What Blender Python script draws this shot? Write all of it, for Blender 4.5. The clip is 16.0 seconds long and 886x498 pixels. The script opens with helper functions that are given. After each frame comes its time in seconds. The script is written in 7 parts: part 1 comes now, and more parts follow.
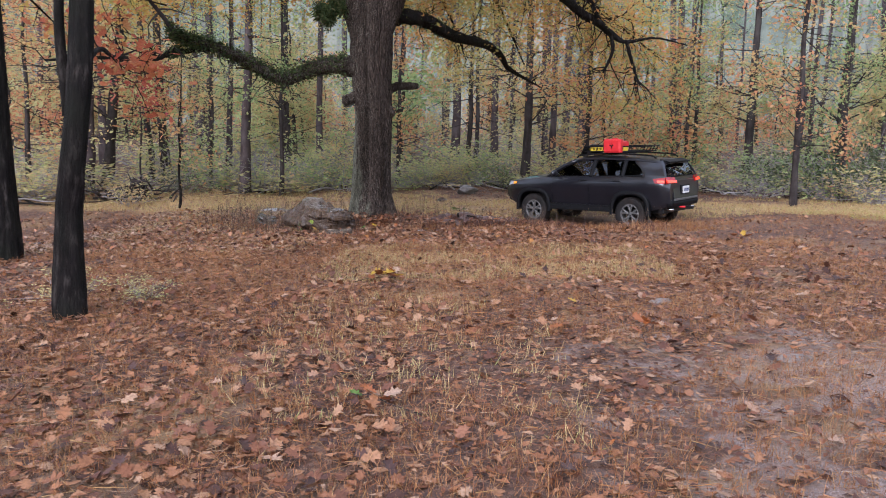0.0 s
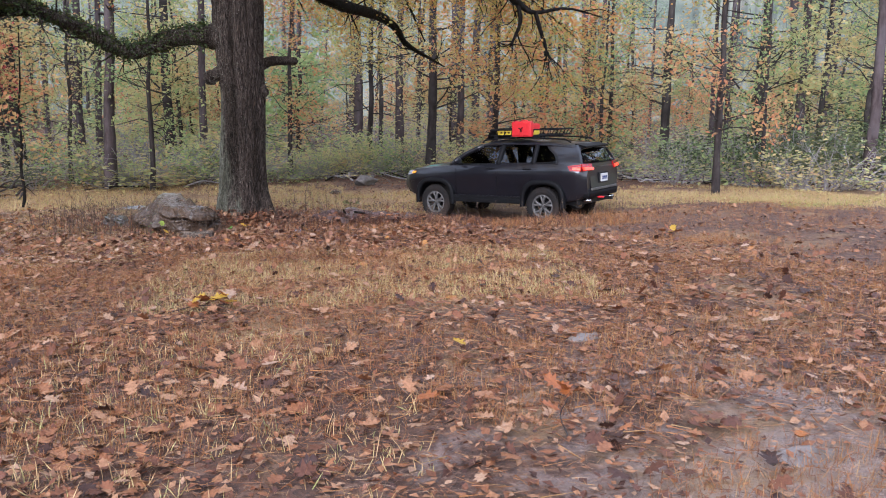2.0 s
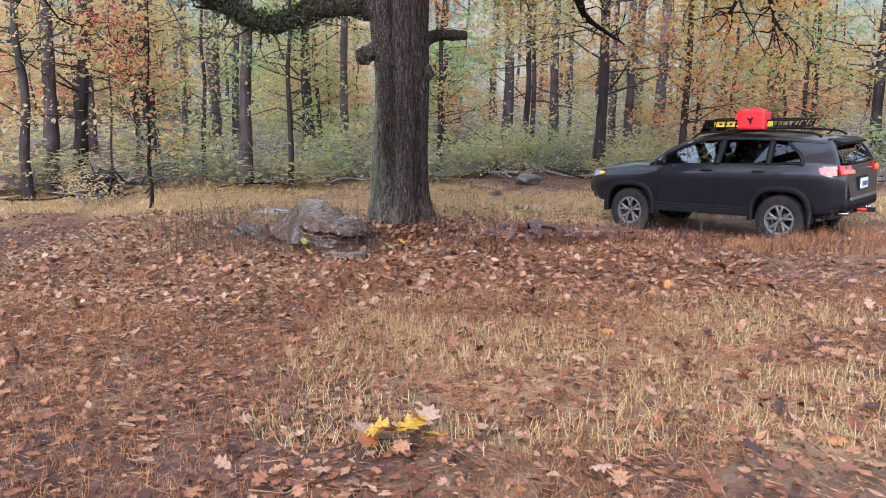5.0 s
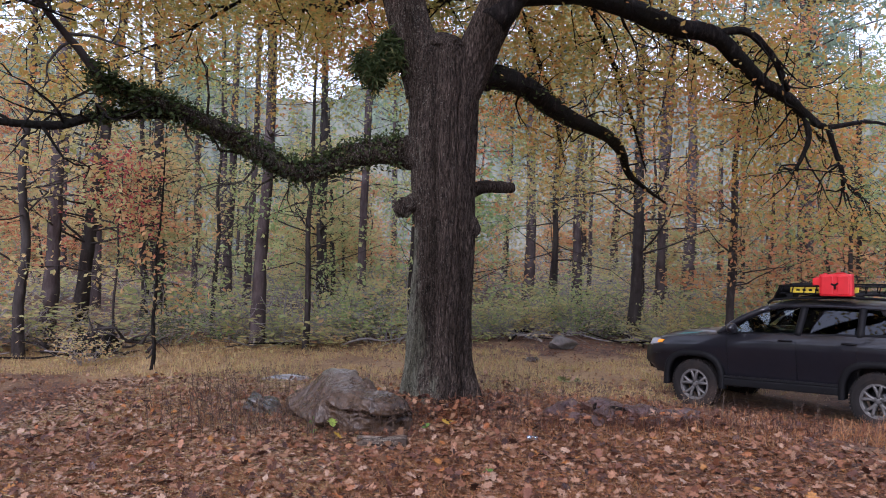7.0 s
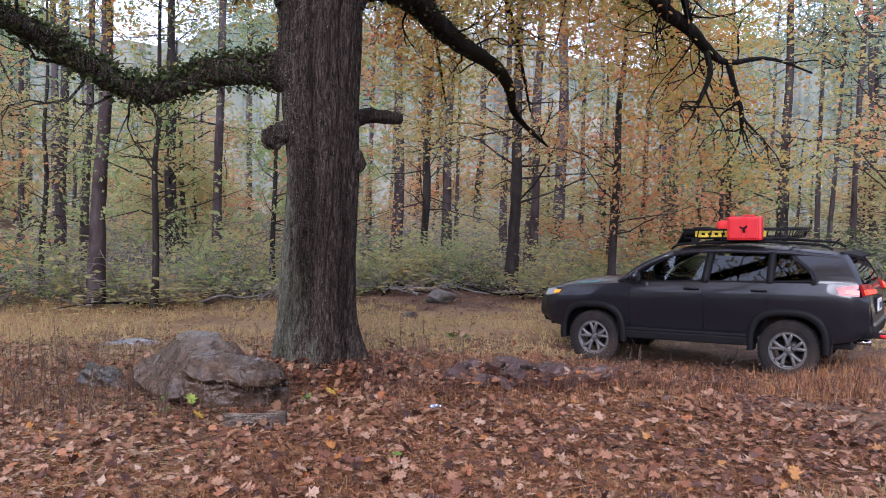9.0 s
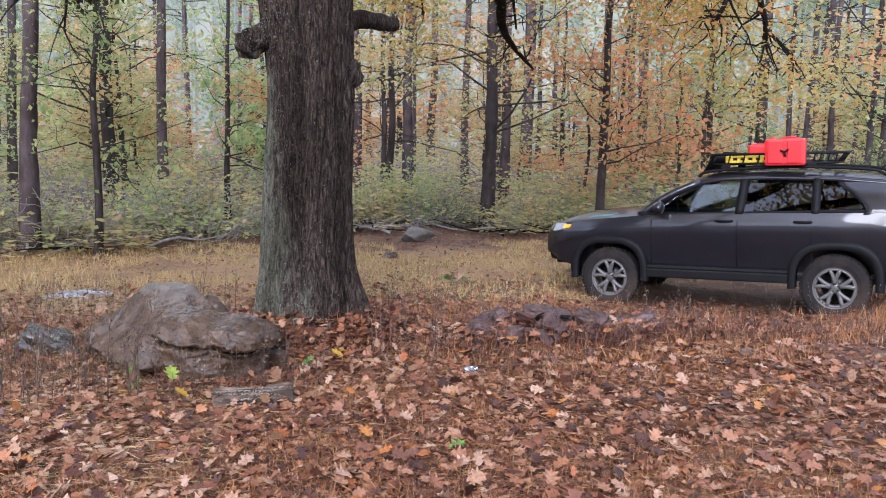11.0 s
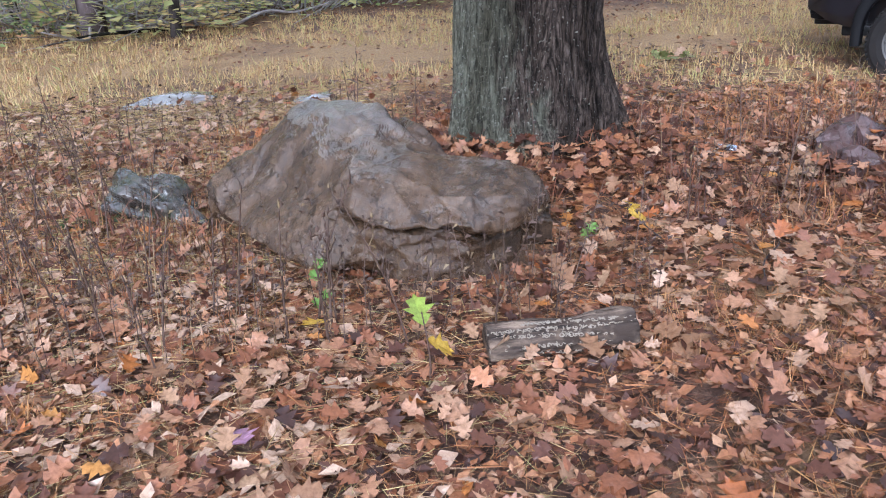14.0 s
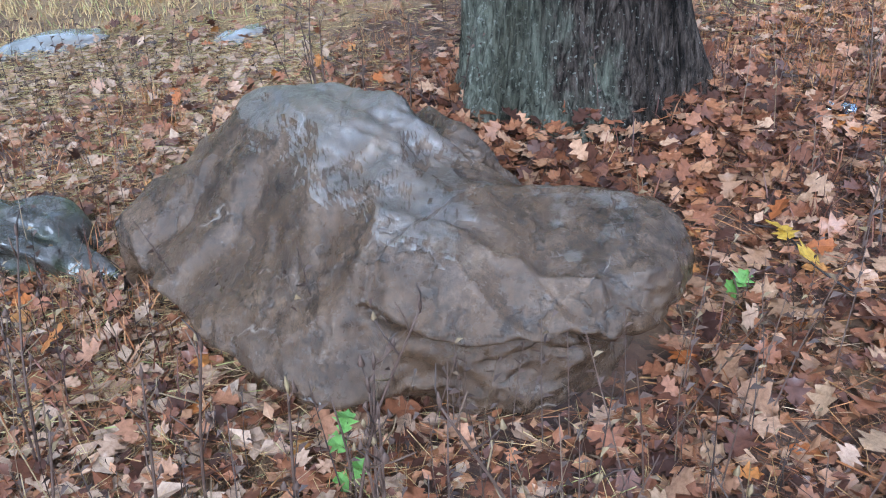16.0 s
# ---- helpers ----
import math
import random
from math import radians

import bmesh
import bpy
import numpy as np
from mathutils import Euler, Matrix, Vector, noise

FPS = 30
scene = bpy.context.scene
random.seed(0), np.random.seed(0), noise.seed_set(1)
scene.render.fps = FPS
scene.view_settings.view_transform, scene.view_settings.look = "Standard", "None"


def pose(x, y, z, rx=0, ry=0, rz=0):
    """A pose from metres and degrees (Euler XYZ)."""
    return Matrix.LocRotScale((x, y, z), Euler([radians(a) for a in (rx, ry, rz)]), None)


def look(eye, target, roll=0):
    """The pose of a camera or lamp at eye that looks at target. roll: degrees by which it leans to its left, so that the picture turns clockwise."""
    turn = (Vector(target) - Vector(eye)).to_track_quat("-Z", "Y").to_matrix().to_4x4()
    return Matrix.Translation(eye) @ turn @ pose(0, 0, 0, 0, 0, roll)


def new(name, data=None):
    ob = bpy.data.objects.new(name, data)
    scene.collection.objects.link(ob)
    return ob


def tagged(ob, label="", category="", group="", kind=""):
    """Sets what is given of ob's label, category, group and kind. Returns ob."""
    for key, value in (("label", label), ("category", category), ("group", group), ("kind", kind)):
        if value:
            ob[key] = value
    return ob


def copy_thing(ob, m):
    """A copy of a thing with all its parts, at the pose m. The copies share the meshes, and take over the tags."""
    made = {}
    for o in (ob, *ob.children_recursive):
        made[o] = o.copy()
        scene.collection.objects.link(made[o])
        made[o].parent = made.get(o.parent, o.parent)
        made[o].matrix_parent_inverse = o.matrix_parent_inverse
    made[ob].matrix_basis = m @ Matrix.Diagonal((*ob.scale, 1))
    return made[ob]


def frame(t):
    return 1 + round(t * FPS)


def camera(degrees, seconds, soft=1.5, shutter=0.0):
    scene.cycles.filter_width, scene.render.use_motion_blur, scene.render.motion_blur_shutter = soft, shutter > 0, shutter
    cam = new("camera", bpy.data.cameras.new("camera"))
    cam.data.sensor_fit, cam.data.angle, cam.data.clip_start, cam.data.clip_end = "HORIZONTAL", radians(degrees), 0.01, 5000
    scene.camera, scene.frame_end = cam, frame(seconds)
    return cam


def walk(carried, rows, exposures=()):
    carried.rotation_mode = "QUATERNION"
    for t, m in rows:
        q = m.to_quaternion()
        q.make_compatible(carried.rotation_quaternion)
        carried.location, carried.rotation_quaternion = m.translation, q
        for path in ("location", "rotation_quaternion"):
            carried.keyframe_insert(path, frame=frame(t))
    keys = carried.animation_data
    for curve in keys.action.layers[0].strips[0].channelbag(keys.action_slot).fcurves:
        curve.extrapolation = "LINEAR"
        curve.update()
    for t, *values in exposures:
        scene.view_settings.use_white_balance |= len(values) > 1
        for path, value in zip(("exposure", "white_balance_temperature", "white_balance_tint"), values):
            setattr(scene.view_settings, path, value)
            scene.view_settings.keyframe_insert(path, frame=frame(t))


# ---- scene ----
cam = camera(55.9, 16.0, soft=1.0, shutter=0.12)
METRES, EYE = 16.36, 2.657
ROWS = [
    (0.0, 0.0, 0.0, 0.0, 0.19, -9.83, -1.09),
    (0.5, 0.0093, 0.0389, -0.0068, -2.01, -9.84, -1.05),
    (1.0, 0.0247, 0.0806, -0.0093, -4.58, -9.48, -1.01),
    (1.5, 0.0316, 0.1186, -0.011, -5.85, -9.8, -1.07),
    (2.0, 0.0372, 0.1553, -0.013, -5.56, -10.47, -0.84),
    (2.5, 0.0355, 0.1913, -0.0139, -3.89, -10.43, -0.59),
    (3.0, 0.0319, 0.2266, -0.017, -0.68, -11.58, 0.3),
    (3.5, 0.0227, 0.2645, -0.0189, 0.48, -12.19, 0.52),
    (6.0, -0.0428, 0.421, -0.0206, 3.98, -8.26, -0.96),
    (6.5, -0.0517, 0.4441, -0.0215, 3.48, -2.63, -1.24),
    (7.0, -0.0598, 0.4663, -0.0227, 3.34, -0.68, -1.4),
    (7.5, -0.0682, 0.4871, -0.0243, 3.33, -0.23, -1.51),
    (8.0, -0.072, 0.5118, -0.0285, 2.86, -0.84, -1.69),
    (8.5, -0.0762, 0.5388, -0.0329, -2.77, -2.3, -2.21),
    (11.0, -0.114, 0.662, -0.0475, -10.55, -7.69, -0.94),
    (11.5, -0.1246, 0.6924, -0.0501, -10.19, -10.01, -0.0),
    (12.0, -0.1347, 0.7263, -0.0526, -8.52, -12.41, 1.29),
    (12.5, -0.147, 0.7581, -0.056, -7.96, -17.24, 2.01),
    (13.0, -0.1546, 0.7888, -0.0585, -7.09, -20.24, 3.0),
    (13.5, -0.1623, 0.8211, -0.0619, -6.65, -22.32, 2.67),
    (14.0, -0.1699, 0.8519, -0.0636, -6.88, -23.9, 2.23),
    (14.5, -0.1739, 0.883, -0.0652, -7.75, -25.12, 1.93),
    (15.0, -0.1824, 0.9115, -0.0673, -9.6, -26.94, 1.66),
    (15.5, -0.1834, 0.9371, -0.0704, -11.34, -29.68, 2.2),
    (16.0, -0.1851, 0.9556, -0.0701, -13.53, -31.18, 2.41),
]
walk(cam, [(t, pose(METRES * x, METRES * y, EYE + METRES * z, 90 + pitch, roll, yaw)) for t, x, y, z, yaw, pitch, roll in ROWS],
     exposures=[(0, 0.32, 5640, 19), (3.5, 0.72, 5540, 17), (6.0, 0.84, 5540, 22), (6.5, 0.29, 5580, 24), (7.0, 0.06, 5600, 26), (8.5, 0.26, 5560, 26), (11, 0.80, 5560, 21), (13.3, 1.09, 5500, 19), (14.5, 1.06, 4960, 11), (16, 1.15, 4720, 6)])

# ---- world and sun: a bright overcast day ----
world = bpy.data.worlds.new("overcast_sky")
scene.world = world
world.use_nodes = True
wn, wl = world.node_tree.nodes, world.node_tree.links
sky = wn.new("ShaderNodeTexSky")
sky.sky_type, sky.sun_disc = "NISHITA", False
sky.sun_elevation, sky.sun_rotation, sky.dust_density = radians(29), radians(200), 4.0
cloud = wn.new("ShaderNodeMix")
cloud.data_type = "RGBA"
cloud.inputs[0].default_value = 0.8
cloud.inputs[7].default_value = (8.0, 8.5, 9.4, 1)
wl.new(sky.outputs[0], cloud.inputs[6])
wl.new(cloud.outputs[2], wn["Background"].inputs[0])
wn["Background"].inputs[1].default_value = 0.182
sun = new("sun", bpy.data.lights.new("sun", "SUN"))
sun.data.energy, sun.data.angle, sun.data.color = 3.5, radians(40), (1.0, 0.97, 0.92)
SUN_DIR = Vector((math.sin(radians(200)) * math.cos(radians(29)), math.cos(radians(200)) * math.cos(radians(29)), math.sin(radians(29))))
sun.matrix_world = look(SUN_DIR * 60, (0, 0, 0))


# ---- mesh helpers ----
rng = np.random.default_rng(7)


def uniform_mesh(name, verts, faces, smooth=False):
    """A mesh from arrays whose faces all have the same number of corners."""
    verts, faces = np.asarray(verts, np.float32), np.asarray(faces, np.int32)
    me = bpy.data.meshes.new(name)
    n, k = faces.shape
    me.vertices.add(len(verts))
    me.vertices.foreach_set("co", verts.ravel())
    me.loops.add(n * k)
    me.loops.foreach_set("vertex_index", faces.ravel())
    me.polygons.add(n)
    me.polygons.foreach_set("loop_start", np.arange(0, n * k, k, dtype=np.int32))
    me.polygons.foreach_set("use_smooth", np.full(n, smooth))
    me.update(calc_edges=True)
    return me


class Bag:
    """Gathers pieces of one mesh with faces of one corner count."""

    def __init__(self):
        self.v, self.f, self.n = [], [], 0

    def add(self, v, f):
        self.v.append(np.asarray(v, float))
        self.f.append(np.asarray(f) + self.n)
        self.n += len(v)
        return self

    def mesh(self, name, smooth=True):
        return uniform_mesh(name, np.concatenate(self.v), np.concatenate(self.f), smooth)


def put(name, me, material, parent=None, label="", kind=""):
    """Links a mesh as one object, a part where it has a parent."""
    if material and not me.materials:
        me.materials.append(material)
    ob = new(name, me)
    if parent:
        ob.parent = parent
    return tagged(ob, label, "", "", kind)


def part(name, bm, material, parent, label="", smooth=False):
    """Links a bmesh as one mesh object under a thing or part."""
    me = bpy.data.meshes.new(name)
    bm.to_mesh(me)
    bm.free()
    if smooth:
        me.polygons.foreach_set("use_smooth", np.full(len(me.polygons), True))
    return put(name, me, material, parent, label)


def thing(name, label, category, m=None, group="", kind=""):
    ob = new(name)
    if m is not None:
        ob.matrix_basis = m
    return tagged(ob, label, category, group, kind)


def tube(points, radii, segs=8, cap=True, wobble=0.0):
    """A tapering tube of quads along a line of points."""
    p, r = np.asarray(points, float), np.asarray(radii, float)
    d = np.gradient(p, axis=0)
    d /= np.linalg.norm(d, axis=1)[:, None] + 1e-9
    ref = np.array([0.31, 0.87, 0.4]) if abs(d[:, 2]).mean() > 0.6 else np.array([0.05, 0.1, 1.0])
    a = np.cross(d, ref)
    a /= np.linalg.norm(a, axis=1)[:, None] + 1e-9
    b = np.cross(d, a)
    th = np.linspace(0, 2 * np.pi, segs, endpoint=False)
    rr = r[:, None] * (1 + wobble * rng.standard_normal((len(p), segs)))
    v = p[:, None] + rr[..., None] * (np.cos(th)[None, :, None] * a[:, None] + np.sin(th)[None, :, None] * b[:, None])
    i, j = np.meshgrid(np.arange(len(p) - 1), np.arange(segs), indexing="ij")
    f = np.stack([i * segs + j, i * segs + (j + 1) % segs, (i + 1) * segs + (j + 1) % segs, (i + 1) * segs + j], -1).reshape(-1, 4)
    v = v.reshape(-1, 3)
    if cap:
        n = len(v)
        v = np.vstack([v, p[:1], p[-1:]])
        j = np.arange(0, segs, 2)
        k, m = (j + 1) % segs, (j + 2) % segs
        last = (len(p) - 1) * segs
        f = np.vstack([f, np.stack([j * 0 + n, m, k, j], -1), np.stack([j * 0 + n + 1, last + j, last + k, last + m], -1)])
    return v, f


def curve_points(ctrl, n):
    """A smooth line through control points (rows of any width)."""
    c = np.asarray(ctrl, float)
    c = np.vstack([2 * c[0] - c[1], c, 2 * c[-1] - c[-2]])
    t = np.linspace(0, len(c) - 3 - 1e-6, n)
    i = t.astype(int)
    u = (t - i)[:, None]
    p0, p1, p2, p3 = c[i], c[i + 1], c[i + 2], c[i + 3]
    return 0.5 * (2 * p1 + (p2 - p0) * u + (2 * p0 - 5 * p1 + 4 * p2 - p3) * u**2 + (3 * p1 - p0 - 3 * p2 + p3) * u**3)


def turns(n, tilt, r=None):
    """n rotation matrices: a random heading, tipped from level by about tilt radians."""
    r = r or rng
    yaw, lean, spin = r.uniform(0, 2 * np.pi, n), np.abs(r.normal(0, tilt, n)), r.uniform(0, 2 * np.pi, n)
    cz, sz, cx, sx, cs, ss = np.cos(yaw), np.sin(yaw), np.cos(lean), np.sin(lean), np.cos(spin), np.sin(spin)
    o, i = np.zeros(n), np.ones(n)
    a = np.stack([cz, -sz, o, sz, cz, o, o, o, i], -1).reshape(n, 3, 3)
    b = np.stack([i, o, o, o, cx, -sx, o, sx, cx], -1).reshape(n, 3, 3)
    c = np.stack([cs, -ss, o, ss, cs, o, o, o, i], -1).reshape(n, 3, 3)
    return a @ b @ c


def scatter(template, faces, places, rots, sizes):
    """Copies of a small template as vertex and face arrays."""
    t, f = np.asarray(template, float), np.asarray(faces)
    sizes = np.asarray(sizes, float)
    sizes = sizes[:, None, None] if sizes.ndim == 1 else sizes[:, None, :]
    v = np.einsum("nij,nkj->nki", rots, t[None] * sizes) + np.asarray(places)[:, None]
    return v.reshape(-1, 3), (f[None] + (np.arange(len(places)) * len(t))[:, None, None]).reshape(-1, f.shape[1])


# leaf shapes, one unit long: a plain folded leaf, and a lobed oak leaf that curls
LEAF = [(0, 0, 0), (0.3, 0.45, 0.06), (0, 1, -0.05), (-0.3, 0.45, 0.06)]
LEAF_F = [(0, 1, 2), (0, 2, 3)]
LOBES = [(0, 0.08), (0.13, 0.12), (0.26, 0.28), (0.15, 0.36), (0.45, 0.57), (0.20, 0.60), (0.28, 0.82), (0.10, 0.84), (0, 1.0)]
OAK_LEAF = ([(0, y, 0.0) for y in (0.0, 0.35, 0.62, 0.9)]
            + [(x, y, 0.35 * x * x + 0.06 * y * y) for x, y in LOBES] + [(-x, y, 0.45 * x * x + 0.06 * y * y) for x, y in LOBES])
OAK_F = []
for side in (4, 13):
    for k, hub in enumerate((0, 1, 1, 1, 2, 2, 3, 3)):
        tri = (hub, side + k, side + k + 1)
        OAK_F.append(tri if side == 4 else tri[::-1])
    fillers = [(0, side + 1, 1), (1, side + 4, 2), (2, side + 6, 3)]
    OAK_F += fillers if side == 4 else [t[::-1] for t in fillers]


# ---- materials ----
def nodes_of(name):
    m = bpy.data.materials.new(name)
    m.use_nodes = True
    return m, m.node_tree.nodes, m.node_tree.links, m.node_tree.nodes["Principled BSDF"]


def ramp_node(nt, stops):
    r = nt.new("ShaderNodeValToRGB")
    e = r.color_ramp.elements
    while len(e) < len(stops):
        e.new(0.5)
    for el, (at, col) in zip(e, stops):
        el.position, el.color = at, (*col, 1)
    return r


def noise_node(nt, lk, vec, scale, detail=5, rough=0.6, stretch=None):
    if stretch:
        mp = nt.new("ShaderNodeMapping")
        mp.inputs["Scale"].default_value = stretch
        lk.new(vec, mp.inputs["Vector"])
        vec = mp.outputs[0]
    n = nt.new("ShaderNodeTexNoise")
    n.inputs["Scale"].default_value, n.inputs["Detail"].default_value, n.inputs["Roughness"].default_value = scale, detail, rough
    lk.new(vec, n.inputs["Vector"])
    return n.outputs["Fac"]


def mix_node(nt, lk, fac, a, b, mode="MIX"):
    m = nt.new("ShaderNodeMix")
    m.data_type, m.blend_type = "RGBA", mode
    for slot, v in ((0, fac), (6, a), (7, b)):
        if isinstance(v, (int, float)):
            m.inputs[slot].default_value = v
        elif isinstance(v, tuple):
            m.inputs[slot].default_value = (*v, 1)
        else:
            lk.new(v, m.inputs[slot])
    return m.outputs[2]


def math_node(nt, lk, op, a, b=0.0, clamp=False):
    m = nt.new("ShaderNodeMath")
    m.operation, m.use_clamp = op, clamp
    for slot, v in ((0, a), (1, b)):
        if isinstance(v, (int, float)):
            m.inputs[slot].default_value = v
        else:
            lk.new(v, m.inputs[slot])
    return m.outputs[0]


def surface(name, stops, scale=6.0, stain=None, stain_scale=1.0, rough=(0.5, 0.8), bump=0.3, bump_scale=30.0, metal=0.0, stretch=None, coat=0.0, world_space=False, dist=0.02, spec=0.5):
    """A surface with grain and stains at two scales, varied gloss and fine relief."""
    m, nt, lk, bs = nodes_of(name)
    if world_space:
        vec = nt.new("ShaderNodeNewGeometry").outputs["Position"]
    else:
        vec = nt.new("ShaderNodeTexCoord").outputs["Object"]
    grain = noise_node(nt, lk, vec, scale, 8, 0.65, stretch)
    r = ramp_node(nt, stops)
    lk.new(grain, r.inputs[0])
    col = r.outputs[0]
    if stain:
        big = noise_node(nt, lk, vec, stain_scale, 4, 0.6)
        fac = ramp_node(nt, [(0.45, (0, 0, 0)), (0.62, (1, 1, 1))])
        lk.new(big, fac.inputs[0])
        col = mix_node(nt, lk, fac.outputs[0], col, stain)
    lk.new(col, bs.inputs["Base Color"])
    rg = nt.new("ShaderNodeMapRange")
    rg.inputs[1].default_value, rg.inputs[2].default_value = 0.3, 0.7
    rg.inputs[3].default_value, rg.inputs[4].default_value = rough
    lk.new(grain, rg.inputs[0])
    lk.new(rg.outputs[0], bs.inputs["Roughness"])
    bs.inputs["Metallic"].default_value = metal
    bs.inputs["Specular IOR Level"].default_value = spec
    bs.inputs["Coat Weight"].default_value = coat
    if bump:
        fine = noise_node(nt, lk, vec, bump_scale, 6, 0.7, stretch)
        b = nt.new("ShaderNodeBump")
        b.inputs["Strength"].default_value, b.inputs["Distance"].default_value = bump, dist
        lk.new(fine, b.inputs["Height"])
        lk.new(b.outputs[0], bs.inputs["Normal"])
    return m


def leaf_material(name, stops, through_light=0.35, rough=0.55, by_object=0.0, spec=0.4, mottle=0.8, drift=0.0, drift_scale=0.8):
    """Leaves: a colour for each leaf, drifting from spray to spray, light coming through, mottled blades."""
    m, nt, lk, bs = nodes_of(name)
    geo = nt.new("ShaderNodeNewGeometry")
    fac = geo.outputs["Random Per Island"]
    if by_object:
        info = nt.new("ShaderNodeObjectInfo")
        a = math_node(nt, lk, "MULTIPLY", fac, 1 - by_object)
        b = math_node(nt, lk, "MULTIPLY", info.outputs["Random"], by_object)
        fac = math_node(nt, lk, "ADD", a, b)
    if drift:
        big = noise_node(nt, lk, geo.outputs["Position"], drift_scale, 2, 0.5)
        wide = nt.new("ShaderNodeMapRange")
        wide.inputs[1].default_value, wide.inputs[2].default_value = 0.30, 0.70
        lk.new(big, wide.inputs[0])
        fac = math_node(nt, lk, "ADD", math_node(nt, lk, "MULTIPLY", fac, 1 - drift), math_node(nt, lk, "MULTIPLY", wide.outputs[0], drift))
    r = ramp_node(nt, stops)
    lk.new(fac, r.inputs[0])
    spot = noise_node(nt, lk, geo.outputs["Position"], 60, 3, 0.7)
    dark = ramp_node(nt, [(0.35, (0.55, 0.5, 0.45)), (0.6, (1, 1, 1))])
    lk.new(spot, dark.inputs[0])
    col = mix_node(nt, lk, mottle, r.outputs[0], dark.outputs[0], "MULTIPLY")
    lk.new(col, bs.inputs["Base Color"])
    bs.inputs["Roughness"].default_value = rough
    bs.inputs["Specular IOR Level"].default_value = spec
    if through_light:
        tr = nt.new("ShaderNodeBsdfTranslucent")
        lk.new(col, tr.inputs["Color"])
        mx = nt.new("ShaderNodeMixShader")
        mx.inputs[0].default_value = through_light
        lk.new(bs.outputs[0], mx.inputs[1])
        lk.new(tr.outputs[0], mx.inputs[2])
        lk.new(mx.outputs[0], nt["Material Output"].inputs["Surface"])
    return m


def plain(name, col, rough=0.5, metal=0.0, coat=0.0, bump=0.0, grime=0.25, spec=0.5):
    """A painted or moulded surface with faint dirt."""
    m, nt, lk, bs = nodes_of(name)
    vec = nt.new("ShaderNodeTexCoord").outputs["Object"]
    dirt = ramp_node(nt, [(0.35, tuple(c * (1 - grime) for c in col)), (0.7, col)])
    lk.new(noise_node(nt, lk, vec, 4.5, 6, 0.7), dirt.inputs[0])
    lk.new(dirt.outputs[0], bs.inputs["Base Color"])
    bs.inputs["Roughness"].default_value, bs.inputs["Metallic"].default_value, bs.inputs["Coat Weight"].default_value = rough, metal, coat
    bs.inputs["Coat Roughness"].default_value, bs.inputs["Specular IOR Level"].default_value = 0.06, spec
    if bump:
        b = nt.new("ShaderNodeBump")
        b.inputs["Strength"].default_value, b.inputs["Distance"].default_value = bump, 0.004
        lk.new(noise_node(nt, lk, vec, 90, 4, 0.6), b.inputs["Height"])
        lk.new(b.outputs[0], bs.inputs["Normal"])
    return m




